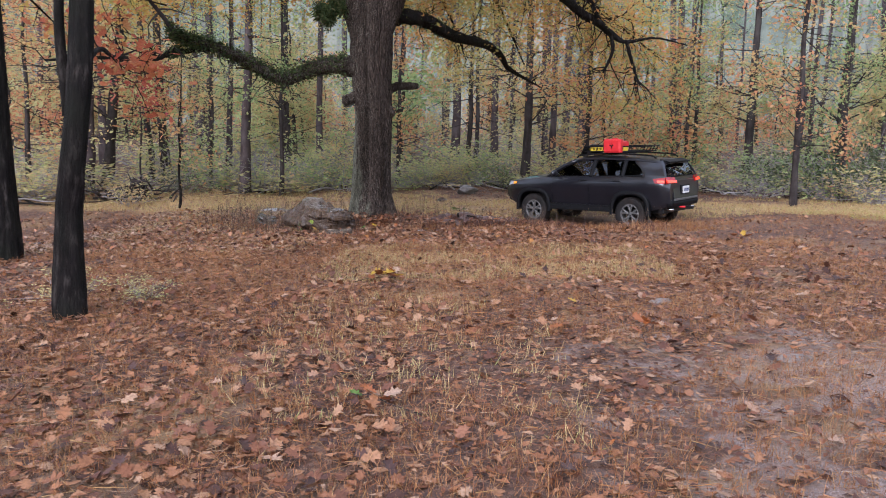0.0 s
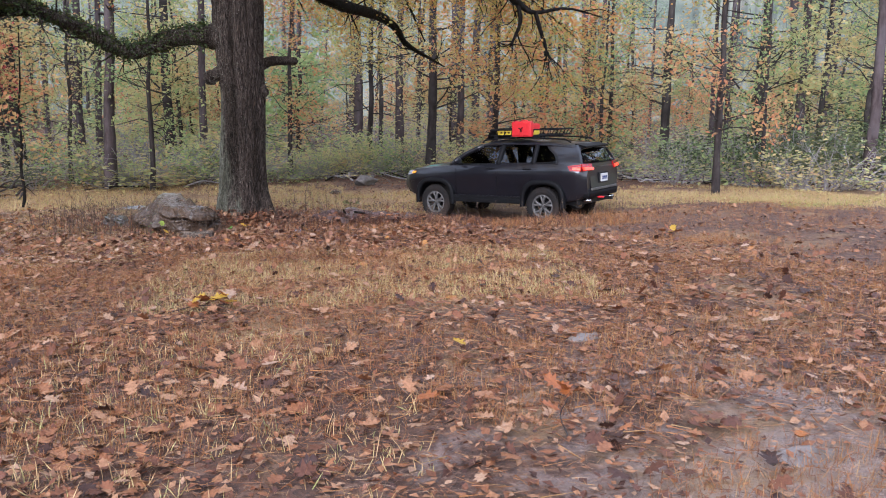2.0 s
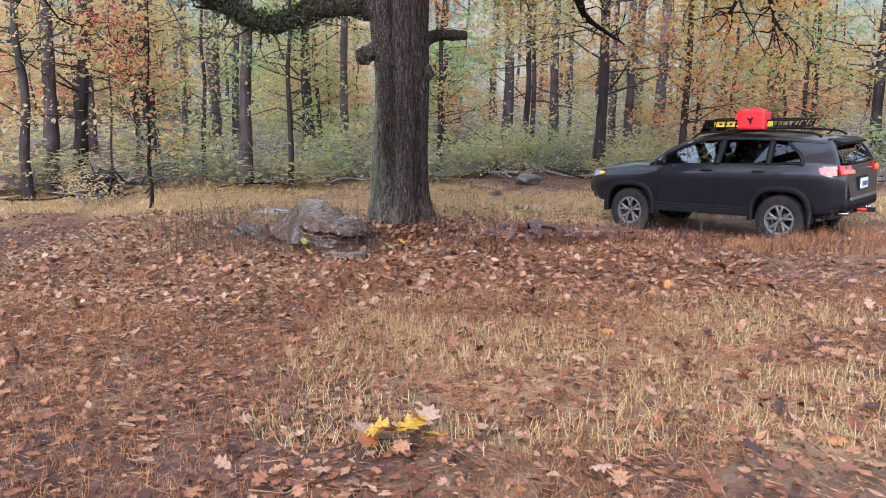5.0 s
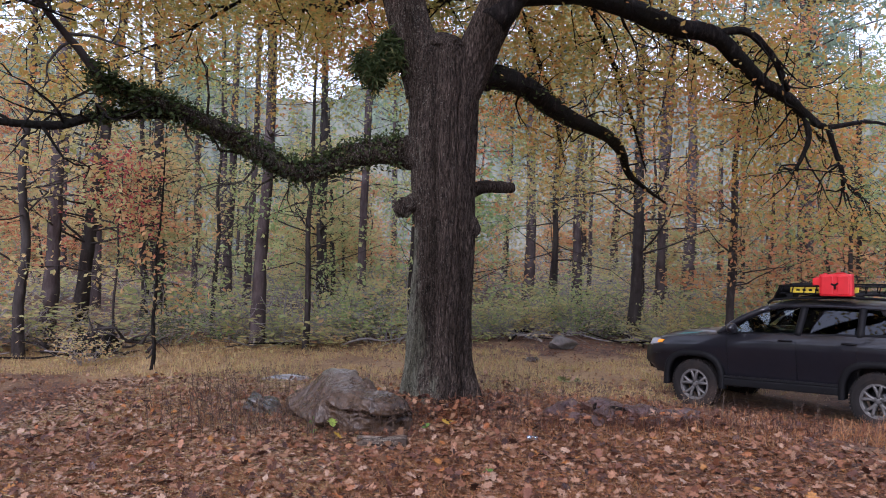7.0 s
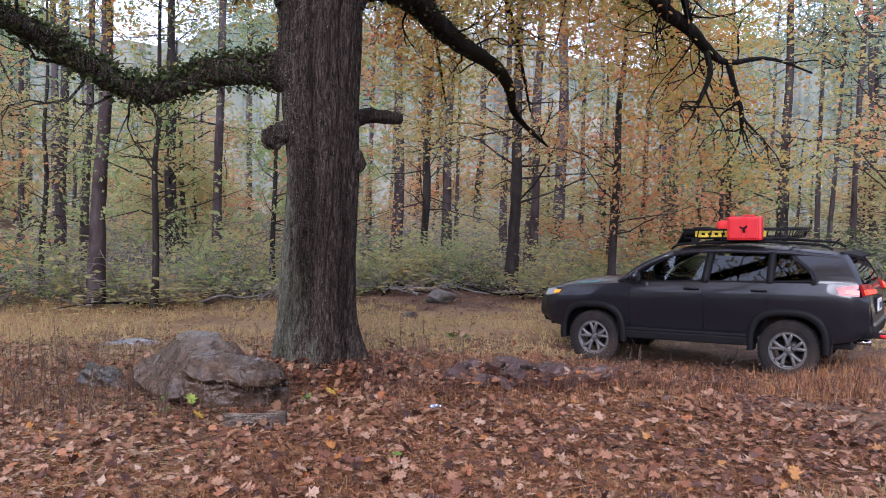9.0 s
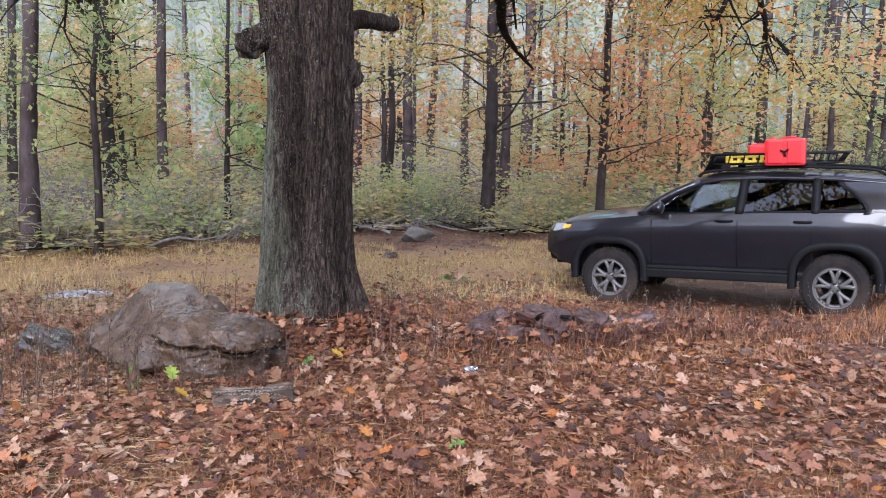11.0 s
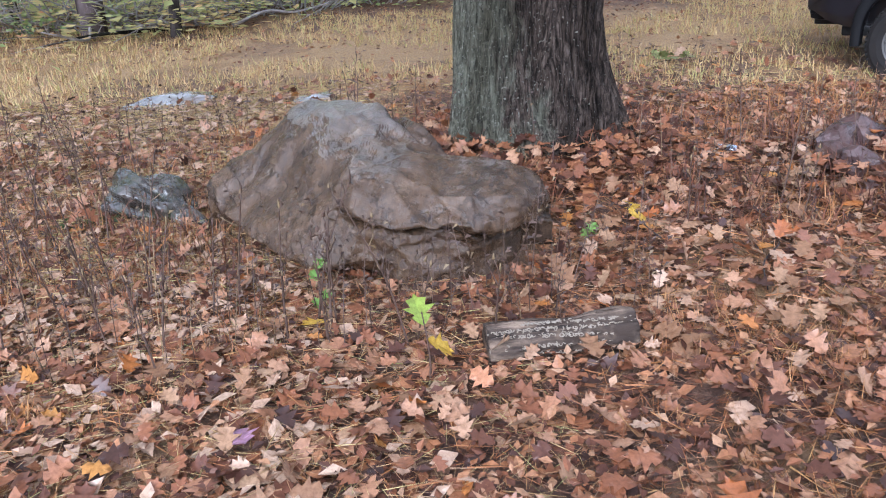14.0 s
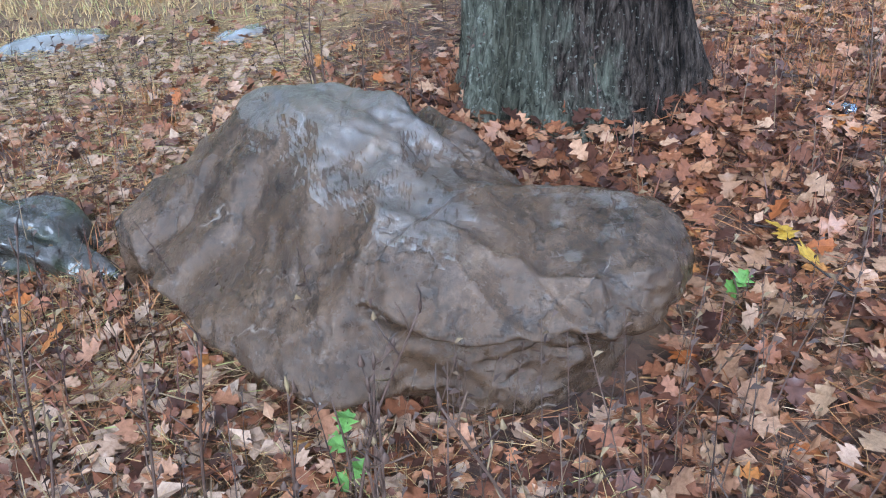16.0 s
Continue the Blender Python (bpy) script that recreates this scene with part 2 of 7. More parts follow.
def oak_bark():
    """Furrowed brown-grey bark with damp dark runs and pale mint lichen low on its open side."""
    m, nt, lk, bs = nodes_of("oak_bark")
    vec = nt.new("ShaderNodeTexCoord").outputs["Object"]
    wob = nt.new("ShaderNodeTexNoise")
    wob.inputs["Scale"].default_value, wob.inputs["Detail"].default_value = 7.0, 3
    lk.new(vec, wob.inputs["Vector"])
    warp = nt.new("ShaderNodeVectorMath")
    warp.operation = "MULTIPLY_ADD"
    warp.inputs[1].default_value = (0.10, 0.10, 0.10)
    lk.new(wob.outputs["Color"], warp.inputs[0])
    lk.new(vec, warp.inputs[2])
    mp = nt.new("ShaderNodeMapping")
    mp.inputs["Scale"].default_value = (1, 1, 0.09)
    lk.new(warp.outputs[0], mp.inputs["Vector"])
    vor = nt.new("ShaderNodeTexVoronoi")
    vor.feature, vor.inputs["Scale"].default_value = "DISTANCE_TO_EDGE", 30.0
    lk.new(mp.outputs[0], vor.inputs["Vector"])
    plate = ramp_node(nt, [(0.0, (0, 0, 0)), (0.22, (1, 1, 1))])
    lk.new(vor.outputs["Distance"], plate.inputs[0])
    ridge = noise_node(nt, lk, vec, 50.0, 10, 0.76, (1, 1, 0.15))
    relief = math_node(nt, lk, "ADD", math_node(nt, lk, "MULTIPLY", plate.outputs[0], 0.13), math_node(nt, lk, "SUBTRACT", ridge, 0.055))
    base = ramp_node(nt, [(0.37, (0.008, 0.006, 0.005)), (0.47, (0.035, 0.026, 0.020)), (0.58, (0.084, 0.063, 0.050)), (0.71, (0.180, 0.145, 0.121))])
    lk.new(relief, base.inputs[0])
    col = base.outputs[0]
    # lichen: a broad mint face towards the boulder, flecks elsewhere
    xyz = nt.new("ShaderNodeSeparateXYZ")
    lk.new(vec, xyz.inputs[0])
    side = math_node(nt, lk, "SUBTRACT", math_node(nt, lk, "MULTIPLY", xyz.outputs[0], -0.9), 1.46)
    side = math_node(nt, lk, "MINIMUM", side, 0.40)
    low = math_node(nt, lk, "MULTIPLY", math_node(nt, lk, "SUBTRACT", xyz.outputs[2], 1.4), -0.09)
    blotch = math_node(nt, lk, "ADD", noise_node(nt, lk, vec, 2.6, 7, 0.72, (1, 1, 0.5)), math_node(nt, lk, "ADD", math_node(nt, lk, "MULTIPLY", side, 0.62), low))
    patch = ramp_node(nt, [(0.62, (0, 0, 0)), (0.74, (0.75, 0.75, 0.75))])
    lk.new(blotch, patch.inputs[0])
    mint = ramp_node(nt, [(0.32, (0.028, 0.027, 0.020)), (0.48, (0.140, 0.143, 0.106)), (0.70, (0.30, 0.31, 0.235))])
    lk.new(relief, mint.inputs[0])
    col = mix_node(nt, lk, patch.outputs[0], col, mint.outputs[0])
    spot = ramp_node(nt, [(0.62, (0, 0, 0)), (0.68, (0.7, 0.7, 0.7))])
    lk.new(math_node(nt, lk, "ADD", noise_node(nt, lk, vec, 55.0, 4, 0.6), math_node(nt, lk, "MULTIPLY", side, 0.10)), spot.inputs[0])
    col = mix_node(nt, lk, spot.outputs[0], col, (0.34, 0.345, 0.29))
    damp = ramp_node(nt, [(0.38, (0.36, 0.33, 0.29)), (0.52, (1, 1, 1))])
    lk.new(noise_node(nt, lk, vec, 2.6, 5, 0.65, (1, 1, 0.14)), damp.inputs[0])
    col = mix_node(nt, lk, 0.8, col, damp.outputs[0], "MULTIPLY")
    lk.new(col, bs.inputs["Base Color"])
    bs.inputs["Roughness"].default_value, bs.inputs["Specular IOR Level"].default_value = 0.7, 0.1
    b = nt.new("ShaderNodeBump")
    b.inputs["Strength"].default_value, b.inputs["Distance"].default_value = 1.0, 0.07
    lk.new(relief, b.inputs["Height"])
    lk.new(b.outputs[0], bs.inputs["Normal"])
    return m


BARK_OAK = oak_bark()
BARK_PINE = surface("pine_bark", [(0.3, (0.022, 0.016, 0.016)), (0.5, (0.058, 0.043, 0.042)), (0.72, (0.118, 0.094, 0.094))], 6.0, (0.105, 0.088, 0.092), 0.5, (0.7, 0.95), 0.9, 9.0, stretch=(1, 1, 0.3), dist=0.04, spec=0.15)
BARK_WOODS = surface("grey_brown_bark", [(0.3, (0.013, 0.010, 0.010)), (0.55, (0.042, 0.034, 0.032)), (0.75, (0.105, 0.090, 0.084))], 8.0, (0.055, 0.049, 0.045), 0.9, (0.7, 0.95), 0.6, 16.0, stretch=(1, 1, 0.3), dist=0.03, spec=0.12)
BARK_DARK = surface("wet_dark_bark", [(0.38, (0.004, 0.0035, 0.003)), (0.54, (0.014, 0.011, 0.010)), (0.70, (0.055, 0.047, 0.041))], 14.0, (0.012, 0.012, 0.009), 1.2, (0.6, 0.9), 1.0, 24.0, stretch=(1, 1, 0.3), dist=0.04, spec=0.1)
TWIG = surface("grey_twig_bark", [(0.3, (0.19, 0.17, 0.165)), (0.7, (0.40, 0.37, 0.365))], 12.0, None, 1, (0.7, 0.9), 0.2, spec=0.15)
MOSS = leaf_material("limb_fern", [(0.0, (0.024, 0.042, 0.012)), (0.5, (0.056, 0.088, 0.024)), (0.85, (0.105, 0.135, 0.040)), (1.0, (0.11, 0.085, 0.035))], 0.3, 0.7)
LEAF_OAK = leaf_material("oak_leaves", [(0.0, (0.30, 0.36, 0.11)), (0.28, (0.46, 0.44, 0.14)), (0.5, (0.62, 0.47, 0.14)), (0.72, (0.68, 0.36, 0.11)), (1.0, (0.58, 0.17, 0.09))], 0.66, mottle=0.25, drift=0.55, drift_scale=0.75)
LEAF_ORANGE = leaf_material("orange_leaves", [(0.0, (0.50, 0.44, 0.20)), (0.3, (0.64, 0.44, 0.19)), (0.6, (0.66, 0.31, 0.15)), (1.0, (0.56, 0.17, 0.13))], 0.6, by_object=0.4, mottle=0.25, drift=0.45)
LEAF_RED = leaf_material("red_leaves", [(0.0, (0.62, 0.30, 0.16)), (0.5, (0.58, 0.14, 0.12)), (1.0, (0.46, 0.08, 0.11))], 0.6, mottle=0.25)
LEAF_YELLOW = leaf_material("yellowing_leaves", [(0.0, (0.32, 0.40, 0.17)), (0.35, (0.50, 0.49, 0.22)), (0.65, (0.68, 0.51, 0.23)), (1.0, (0.68, 0.30, 0.17))], 0.62, by_object=0.4, mottle=0.2, drift=0.5)
LEAF_GREEN = leaf_material("green_leaves", [(0.0, (0.20, 0.33, 0.14)), (0.5, (0.36, 0.46, 0.19)), (0.8, (0.56, 0.55, 0.23)), (1.0, (0.68, 0.46, 0.22))], 0.6, by_object=0.35, mottle=0.25, drift=0.5)
NEEDLES = leaf_material("pine_needles", [(0.0, (0.22, 0.32, 0.22)), (0.6, (0.34, 0.44, 0.31)), (1.0, (0.46, 0.52, 0.36))], 0.55, by_object=0.4, mottle=0.25)
LITTER = leaf_material("fallen_leaves", [(0.0, (0.036, 0.017, 0.013)), (0.15, (0.080, 0.034, 0.023)), (0.32, (0.150, 0.059, 0.032)), (0.50, (0.235, 0.094, 0.045)), (0.66, (0.310, 0.156, 0.087)), (0.82, (0.355, 0.208, 0.126)), (0.93, (0.41, 0.272, 0.186)), (0.965, (0.36, 0.115, 0.030)), (1.0, (0.40, 0.19, 0.05))], 0.08, 0.38, spec=0.32)
LITTER_RUST = leaf_material("rotting_leaf_scraps", [(0.0, (0.040, 0.019, 0.014)), (0.2, (0.100, 0.041, 0.025)), (0.45, (0.195, 0.076, 0.036)), (0.7, (0.29, 0.128, 0.058)), (0.9, (0.34, 0.185, 0.100)), (1.0, (0.38, 0.24, 0.15))], 0.08, 0.45, spec=0.25)
SHRUB_LEAF = leaf_material("undergrowth_leaves", [(0.0, (0.27, 0.40, 0.17)), (0.35, (0.46, 0.50, 0.22)), (0.6, (0.66, 0.56, 0.27)), (0.8, (0.68, 0.42, 0.23)), (1.0, (0.54, 0.22, 0.16))], 0.62, by_object=0.4, mottle=0.2, drift=0.45, drift_scale=0.6)
DRY_GRASS = leaf_material("dry_grass", [(0.0, (0.12, 0.044, 0.021)), (0.35, (0.30, 0.120, 0.042)), (0.7, (0.40, 0.190, 0.070)), (1.0, (0.40, 0.25, 0.10))], 0.15, 0.55)
PALE_GRASS = leaf_material("yellow_grass", [(0.0, (0.36, 0.225, 0.110)), (0.5, (0.56, 0.395, 0.195)), (0.85, (0.50, 0.435, 0.190)), (1.0, (0.30, 0.33, 0.11))], 0.25, 0.6)
STRAW = leaf_material("matted_straw", [(0.0, (0.07, 0.036, 0.022)), (0.35, (0.19, 0.095, 0.050)), (0.7, (0.34, 0.205, 0.115)), (1.0, (0.46, 0.33, 0.21))], 0.1, 0.6)
STALK = leaf_material("weed_stalks", [(0.0, (0.035, 0.022, 0.018)), (0.7, (0.085, 0.050, 0.035)), (1.0, (0.22, 0.16, 0.08))], 0.0, 0.7)


def rock_material():
    """Rain-wet brown sandstone: mottled, streaked down the slope, with a few pale scratches and ochre stains."""
    m, nt, lk, bs = nodes_of("wet_brown_rock")
    vec = nt.new("ShaderNodeTexCoord").outputs["Object"]
    base = ramp_node(nt, [(0.34, (0.018, 0.0105, 0.006)), (0.46, (0.048, 0.029, 0.017)), (0.57, (0.090, 0.057, 0.035)), (0.68, (0.185, 0.130, 0.090))])
    grain = noise_node(nt, lk, vec, 6.5, 12, 0.78)
    lk.new(grain, base.inputs[0])
    ochre = ramp_node(nt, [(0.46, (0, 0, 0)), (0.64, (0.6, 0.6, 0.6))])
    lk.new(noise_node(nt, lk, vec, 2.0, 5, 0.65), ochre.inputs[0])
    col = mix_node(nt, lk, ochre.outputs[0], base.outputs[0], (0.082, 0.047, 0.023))
    streak_n = noise_node(nt, lk, vec, 9.0, 6, 0.7, (1.7, 0.7, 0.8))
    streak = ramp_node(nt, [(0.36, (0.30, 0.29, 0.30)), (0.47, (1, 1, 1))])
    lk.new(streak_n, streak.inputs[0])
    col = mix_node(nt, lk, 0.5, col, streak.outputs[0], "MULTIPLY")
    crack = ramp_node(nt, [(0.482, (1, 1, 1)), (0.496, (0.08, 0.07, 0.06)), (0.504, (0.08, 0.07, 0.06)), (0.518, (1, 1, 1))])
    crack_n = noise_node(nt, lk, vec, 2.3, 5, 0.62, (1.0, 0.6, 1.3))
    lk.new(crack_n, crack.inputs[0])
    col = mix_node(nt, lk, 0.45, col, crack.outputs[0], "MULTIPLY")
    vein_n = noise_node(nt, lk, vec, 3.2, 3, 0.5)
    vein = ramp_node(nt, [(0.492, (0, 0, 0)), (0.5, (1, 1, 1)), (0.508, (0, 0, 0))])
    lk.new(vein_n, vein.inputs[0])
    gate = ramp_node(nt, [(0.56, (0, 0, 0)), (0.62, (0.6, 0.6, 0.6))])
    lk.new(noise_node(nt, lk, vec, 6.0, 4, 0.6), gate.inputs[0])
    col = mix_node(nt, lk, math_node(nt, lk, "MULTIPLY", vein.outputs[0], gate.outputs[0]), col, (0.34, 0.29, 0.25))
    fleck = ramp_node(nt, [(0.36, (0.30, 0.28, 0.26)), (0.50, (0.95, 0.95, 0.95)), (0.66, (1.5, 1.5, 1.5))])
    lk.new(noise_node(nt, lk, vec, 48.0, 7, 0.8), fleck.inputs[0])
    col = mix_node(nt, lk, 0.6, col, fleck.outputs[0], "MULTIPLY")
    lk.new(col, bs.inputs["Base Color"])
    wet = nt.new("ShaderNodeMapRange")
    wet.inputs[1].default_value, wet.inputs[2].default_value, wet.inputs[3].default_value, wet.inputs[4].default_value = 0.38, 0.62, 0.10, 0.42
    lk.new(noise_node(nt, lk, vec, 9.0, 6, 0.7), wet.inputs[0])
    lk.new(wet.outputs[0], bs.inputs["Roughness"])
    bs.inputs["Specular IOR Level"].default_value = 0.48
    level = nt.new("ShaderNodeSeparateXYZ")
    lk.new(nt.new("ShaderNodeNewGeometry").outputs["True Normal"], level.inputs[0])
    film = ramp_node(nt, [(0.92, (0.015, 0.015, 0.015)), (1.08, (1, 1, 1))])
    high = nt.new("ShaderNodeSeparateXYZ")
    lk.new(vec, high.inputs[0])
    up = math_node(nt, lk, "ADD", level.outputs[2], math_node(nt, lk, "MULTIPLY", math_node(nt, lk, "SUBTRACT", high.outputs[2], 0.46), 2.6))
    lk.new(math_node(nt, lk, "ADD", up, math_node(nt, lk, "MULTIPLY", math_node(nt, lk, "SUBTRACT", noise_node(nt, lk, vec, 5.0, 6, 0.7), 0.5), 0.9)), film.inputs[0])
    lk.new(film.outputs[0], bs.inputs["Coat Weight"])
    bs.inputs["Coat Roughness"].default_value, bs.inputs["Coat IOR"].default_value = 0.28, 2.2
    b = nt.new("ShaderNodeBump")
    b.inputs["Strength"].default_value, b.inputs["Distance"].default_value = 0.55, 0.016
    h = math_node(nt, lk, "ADD", noise_node(nt, lk, vec, 30.0, 10, 0.8), math_node(nt, lk, "MULTIPLY", streak_n, 0.4))
    chip = nt.new("ShaderNodeTexVoronoi")
    chip.feature, chip.inputs["Scale"].default_value = "F1", 11.0
    mp = nt.new("ShaderNodeMapping")
    mp.inputs["Scale"].default_value, mp.inputs["Rotation"].default_value = (0.6, 1.0, 1.5), (0.3, 0.5, 0.2)
    lk.new(vec, mp.inputs["Vector"])
    lk.new(mp.outputs[0], chip.inputs["Vector"])
    h = math_node(nt, lk, "ADD", h, math_node(nt, lk, "MULTIPLY", chip.outputs["Distance"], 0.5))
    h = math_node(nt, lk, "ADD", h, math_node(nt, lk, "MULTIPLY", crack.outputs[0], 0.35))
    lk.new(h, b.inputs["Height"])
    lk.new(b.outputs[0], bs.inputs["Normal"])
    lk.new(b.outputs[0], bs.inputs["Coat Normal"])
    return m


ROCK = rock_material()
ROCK_GREY = surface("wet_grey_stone", [(0.3, (0.020, 0.011, 0.010)), (0.55, (0.078, 0.046, 0.043)), (0.75, (0.21, 0.145, 0.140))], 7.0, (0.050, 0.020, 0.013), 3.0, (0.2, 0.5), 0.7, 25.0, dist=0.015, spec=0.42)


# ---- the lie of the land ----
LAND_Y = [-30, -10, 0, 7.5, 12.7, 16, 18.8, 20.6, 22.5, 26, 32, 45, 400]
LAND_Z = [1.7, 1.35, 1.03, 0.71, 0.36, 0.12, -0.02, -0.10, -0.19, -0.27, -0.33, -0.36, -0.36]
OAK_X, OAK_Y = -1.70, 19.05


def land(x, y):
    """Height of the ground: falling gently towards the oak, level beyond, a mound of leaves round the oak's foot."""
    x, y = np.asarray(x, float), np.asarray(y, float)
    z = (np.interp(y - 1.2, LAND_Y, LAND_Z) + np.interp(y, LAND_Y, LAND_Z) + np.interp(y + 1.2, LAND_Y, LAND_Z)) / 3
    z = z + 0.035 * np.clip(x, -8, 8) * np.clip(1 - (y - 18) / 10, 0, 1)
    z = z + 0.27 * np.exp(-((x - OAK_X) ** 2 + (y - OAK_Y) ** 2) / 0.72)
    z = z + 0.06 * np.exp(-((x - 0.4) ** 2 / 0.8 + (y - 17.7) ** 2 / 0.4))
    z = z - 0.25 * np.exp(-(((x - 3.9) / 2.6) ** 2) - ((y - 20.5) / 2.2) ** 2)
    near = np.exp(-((x / 40) ** 2 + ((y - 14) / 40) ** 2))
    return z + near * (0.018 * np.sin(1.3 * x + 0.7 * y) + 0.014 * np.sin(2.9 * x - 1.7 * y + 1) + 0.010 * np.sin(5.3 * x + 4.1 * y))


def on_land(x, y, up=0.0):
    return (x, y, float(land(x, y)) + up)


# ---- ground ----
def ground_material():
    m, nt, lk, bs = nodes_of("leaf_strewn_ground")
    pos = nt.new("ShaderNodeNewGeometry").outputs["Position"]
    fine = noise_node(nt, lk, pos, 48, 9, 0.8)
    base = ramp_node(nt, [(0.28, (0.013, 0.007, 0.005)), (0.45, (0.050, 0.023, 0.013)), (0.58, (0.105, 0.048, 0.024)), (0.74, (0.195, 0.105, 0.058))])
    lk.new(fine, base.inputs[0])
    vor = nt.new("ShaderNodeTexVoronoi")
    vor.inputs["Scale"].default_value = 19
    wob = nt.new("ShaderNodeTexNoise")
    wob.inputs["Scale"].default_value = 9
    lk.new(pos, wob.inputs["Vector"])
    warp = nt.new("ShaderNodeVectorMath")
    warp.operation = "MULTIPLY_ADD"
    warp.inputs[1].default_value = (0.25, 0.25, 0.25)
    lk.new(wob.outputs["Color"], warp.inputs[0])
    lk.new(pos, warp.inputs[2])
    lk.new(warp.outputs[0], vor.inputs["Vector"])
    sep = nt.new("ShaderNodeSeparateColor")
    lk.new(vor.outputs["Color"], sep.inputs[0])
    flake = ramp_node(nt, [(0.0, (0.022, 0.011, 0.008)), (0.35, (0.075, 0.032, 0.018)), (0.65, (0.150, 0.066, 0.034)), (0.9, (0.26, 0.150, 0.095)), (1.0, (0.28, 0.095, 0.03))])
    lk.new(sep.outputs[0], flake.inputs[0])
    col = mix_node(nt, lk, 0.45, base.outputs[0], flake.outputs[0])
    # dry grass showing through in broad drifts, yellower on the track behind the oak
    drift = noise_node(nt, lk, pos, 0.55, 5, 0.65)
    grass = ramp_node(nt, [(0.3, (0.14, 0.074, 0.034)), (0.55, (0.37, 0.24, 0.110)), (0.75, (0.46, 0.34, 0.155))])
    lk.new(noise_node(nt, lk, pos, 40, 6, 0.8), grass.inputs[0])
    xyz = nt.new("ShaderNodeSeparateXYZ")
    lk.new(pos, xyz.inputs[0])

    def bump_at(axis, mid, wide):
        d = math_node(nt, lk, "SUBTRACT", axis, mid)
        d = math_node(nt, lk, "DIVIDE", d, wide)
        return math_node(nt, lk, "SUBTRACT", 1.0, math_node(nt, lk, "MULTIPLY", d, d), True)

    track = bump_at(xyz.outputs[1], 24.3, 3.0)
    knoll = math_node(nt, lk, "MULTIPLY", bump_at(xyz.outputs[0], 0.6, 2.2), bump_at(xyz.outputs[1], 11.8, 2.4))
    right = math_node(nt, lk, "MULTIPLY", bump_at(xyz.outputs[0], 14.0, 5.0), bump_at(xyz.outputs[1], 21.5, 3.0))
    lots = math_node(nt, lk, "ADD", math_node(nt, lk, "ADD", track, knoll), right)
    f = math_node(nt, lk, "ADD", drift, math_node(nt, lk, "MULTIPLY", lots, 0.22))
    fr = ramp_node(nt, [(0.52, (0, 0, 0)), (0.70, (0.85, 0.85, 0.85))])
    lk.new(f, fr.inputs[0])
    col = mix_node(nt, lk, fr.outputs[0], col, grass.outputs[0])
    # bare wet silt where the walk begins
    silt_zone = math_node(nt, lk, "MULTIPLY", bump_at(xyz.outputs[0], 3.0, 2.4), bump_at(xyz.outputs[1], 4.0, 4.2))
    silt_n = math_node(nt, lk, "ADD", noise_node(nt, lk, pos, 1.7, 6, 0.7), math_node(nt, lk, "MULTIPLY", silt_zone, 0.24))
    sr = ramp_node(nt, [(0.60, (0, 0, 0)), (0.74, (1, 1, 1))])
    lk.new(silt_n, sr.inputs[0])
    zone = math_node(nt, lk, "MULTIPLY", sr.outputs[0], math_node(nt, lk, "MULTIPLY", silt_zone, 4.0, True), True)
    silt = ramp_node(nt, [(0.35, (0.20, 0.145, 0.125)), (0.65, (0.42, 0.335, 0.30))])
    lk.new(fine, silt.inputs[0])
    col = mix_node(nt, lk, math_node(nt, lk, "MULTIPLY", zone, 0.78), col, silt.outputs[0])
    lk.new(col, bs.inputs["Base Color"])
    rough = math_node(nt, lk, "SUBTRACT", 0.72, math_node(nt, lk, "MULTIPLY", zone, 0.5))
    lk.new(rough, bs.inputs["Roughness"])
    b = nt.new("ShaderNodeBump")
    b.inputs["Strength"].default_value, b.inputs["Distance"].default_value = 0.8, 0.03
    lk.new(math_node(nt, lk, "ADD", fine, math_node(nt, lk, "MULTIPLY", sep.outputs[1], 0.5)), b.inputs["Height"])
    lk.new(b.outputs[0], bs.inputs["Normal"])
    return m


def spaced(lo, hi, step, far):
    inner = np.arange(lo, hi + step / 2, step)
    out = np.cumsum(step * 1.22 ** np.arange(1, 40))
    out = out[out < far]
    return np.concatenate([lo - out[::-1], inner, hi + out])


def build_ground():
    xs, ys = spaced(-12, 14, 0.16, 700), spaced(-3, 30, 0.16, 700)
    gx, gy = np.meshgrid(xs, ys, indexing="ij")
    z = land(gx, gy)
    inside = (np.abs(gx - 1) < 13) & (np.abs(gy - 13.5) < 16.5)
    z = z + inside * rng.normal(0, 0.006, z.shape)
    nx, ny = gx.shape
    i, j = np.meshgrid(np.arange(nx - 1), np.arange(ny - 1), indexing="ij")
    f = np.stack([i * ny + j, (i + 1) * ny + j, (i + 1) * ny + j + 1, i * ny + j + 1], -1).reshape(-1, 4)
    ob = put("ground", uniform_mesh("ground", np.stack([gx, gy, z], -1).reshape(-1, 3), f, True), ground_material(), kind="structure")
    tagged(ob, "forest clearing floor of wet brown leaves and dry grass", "ground")


build_ground()


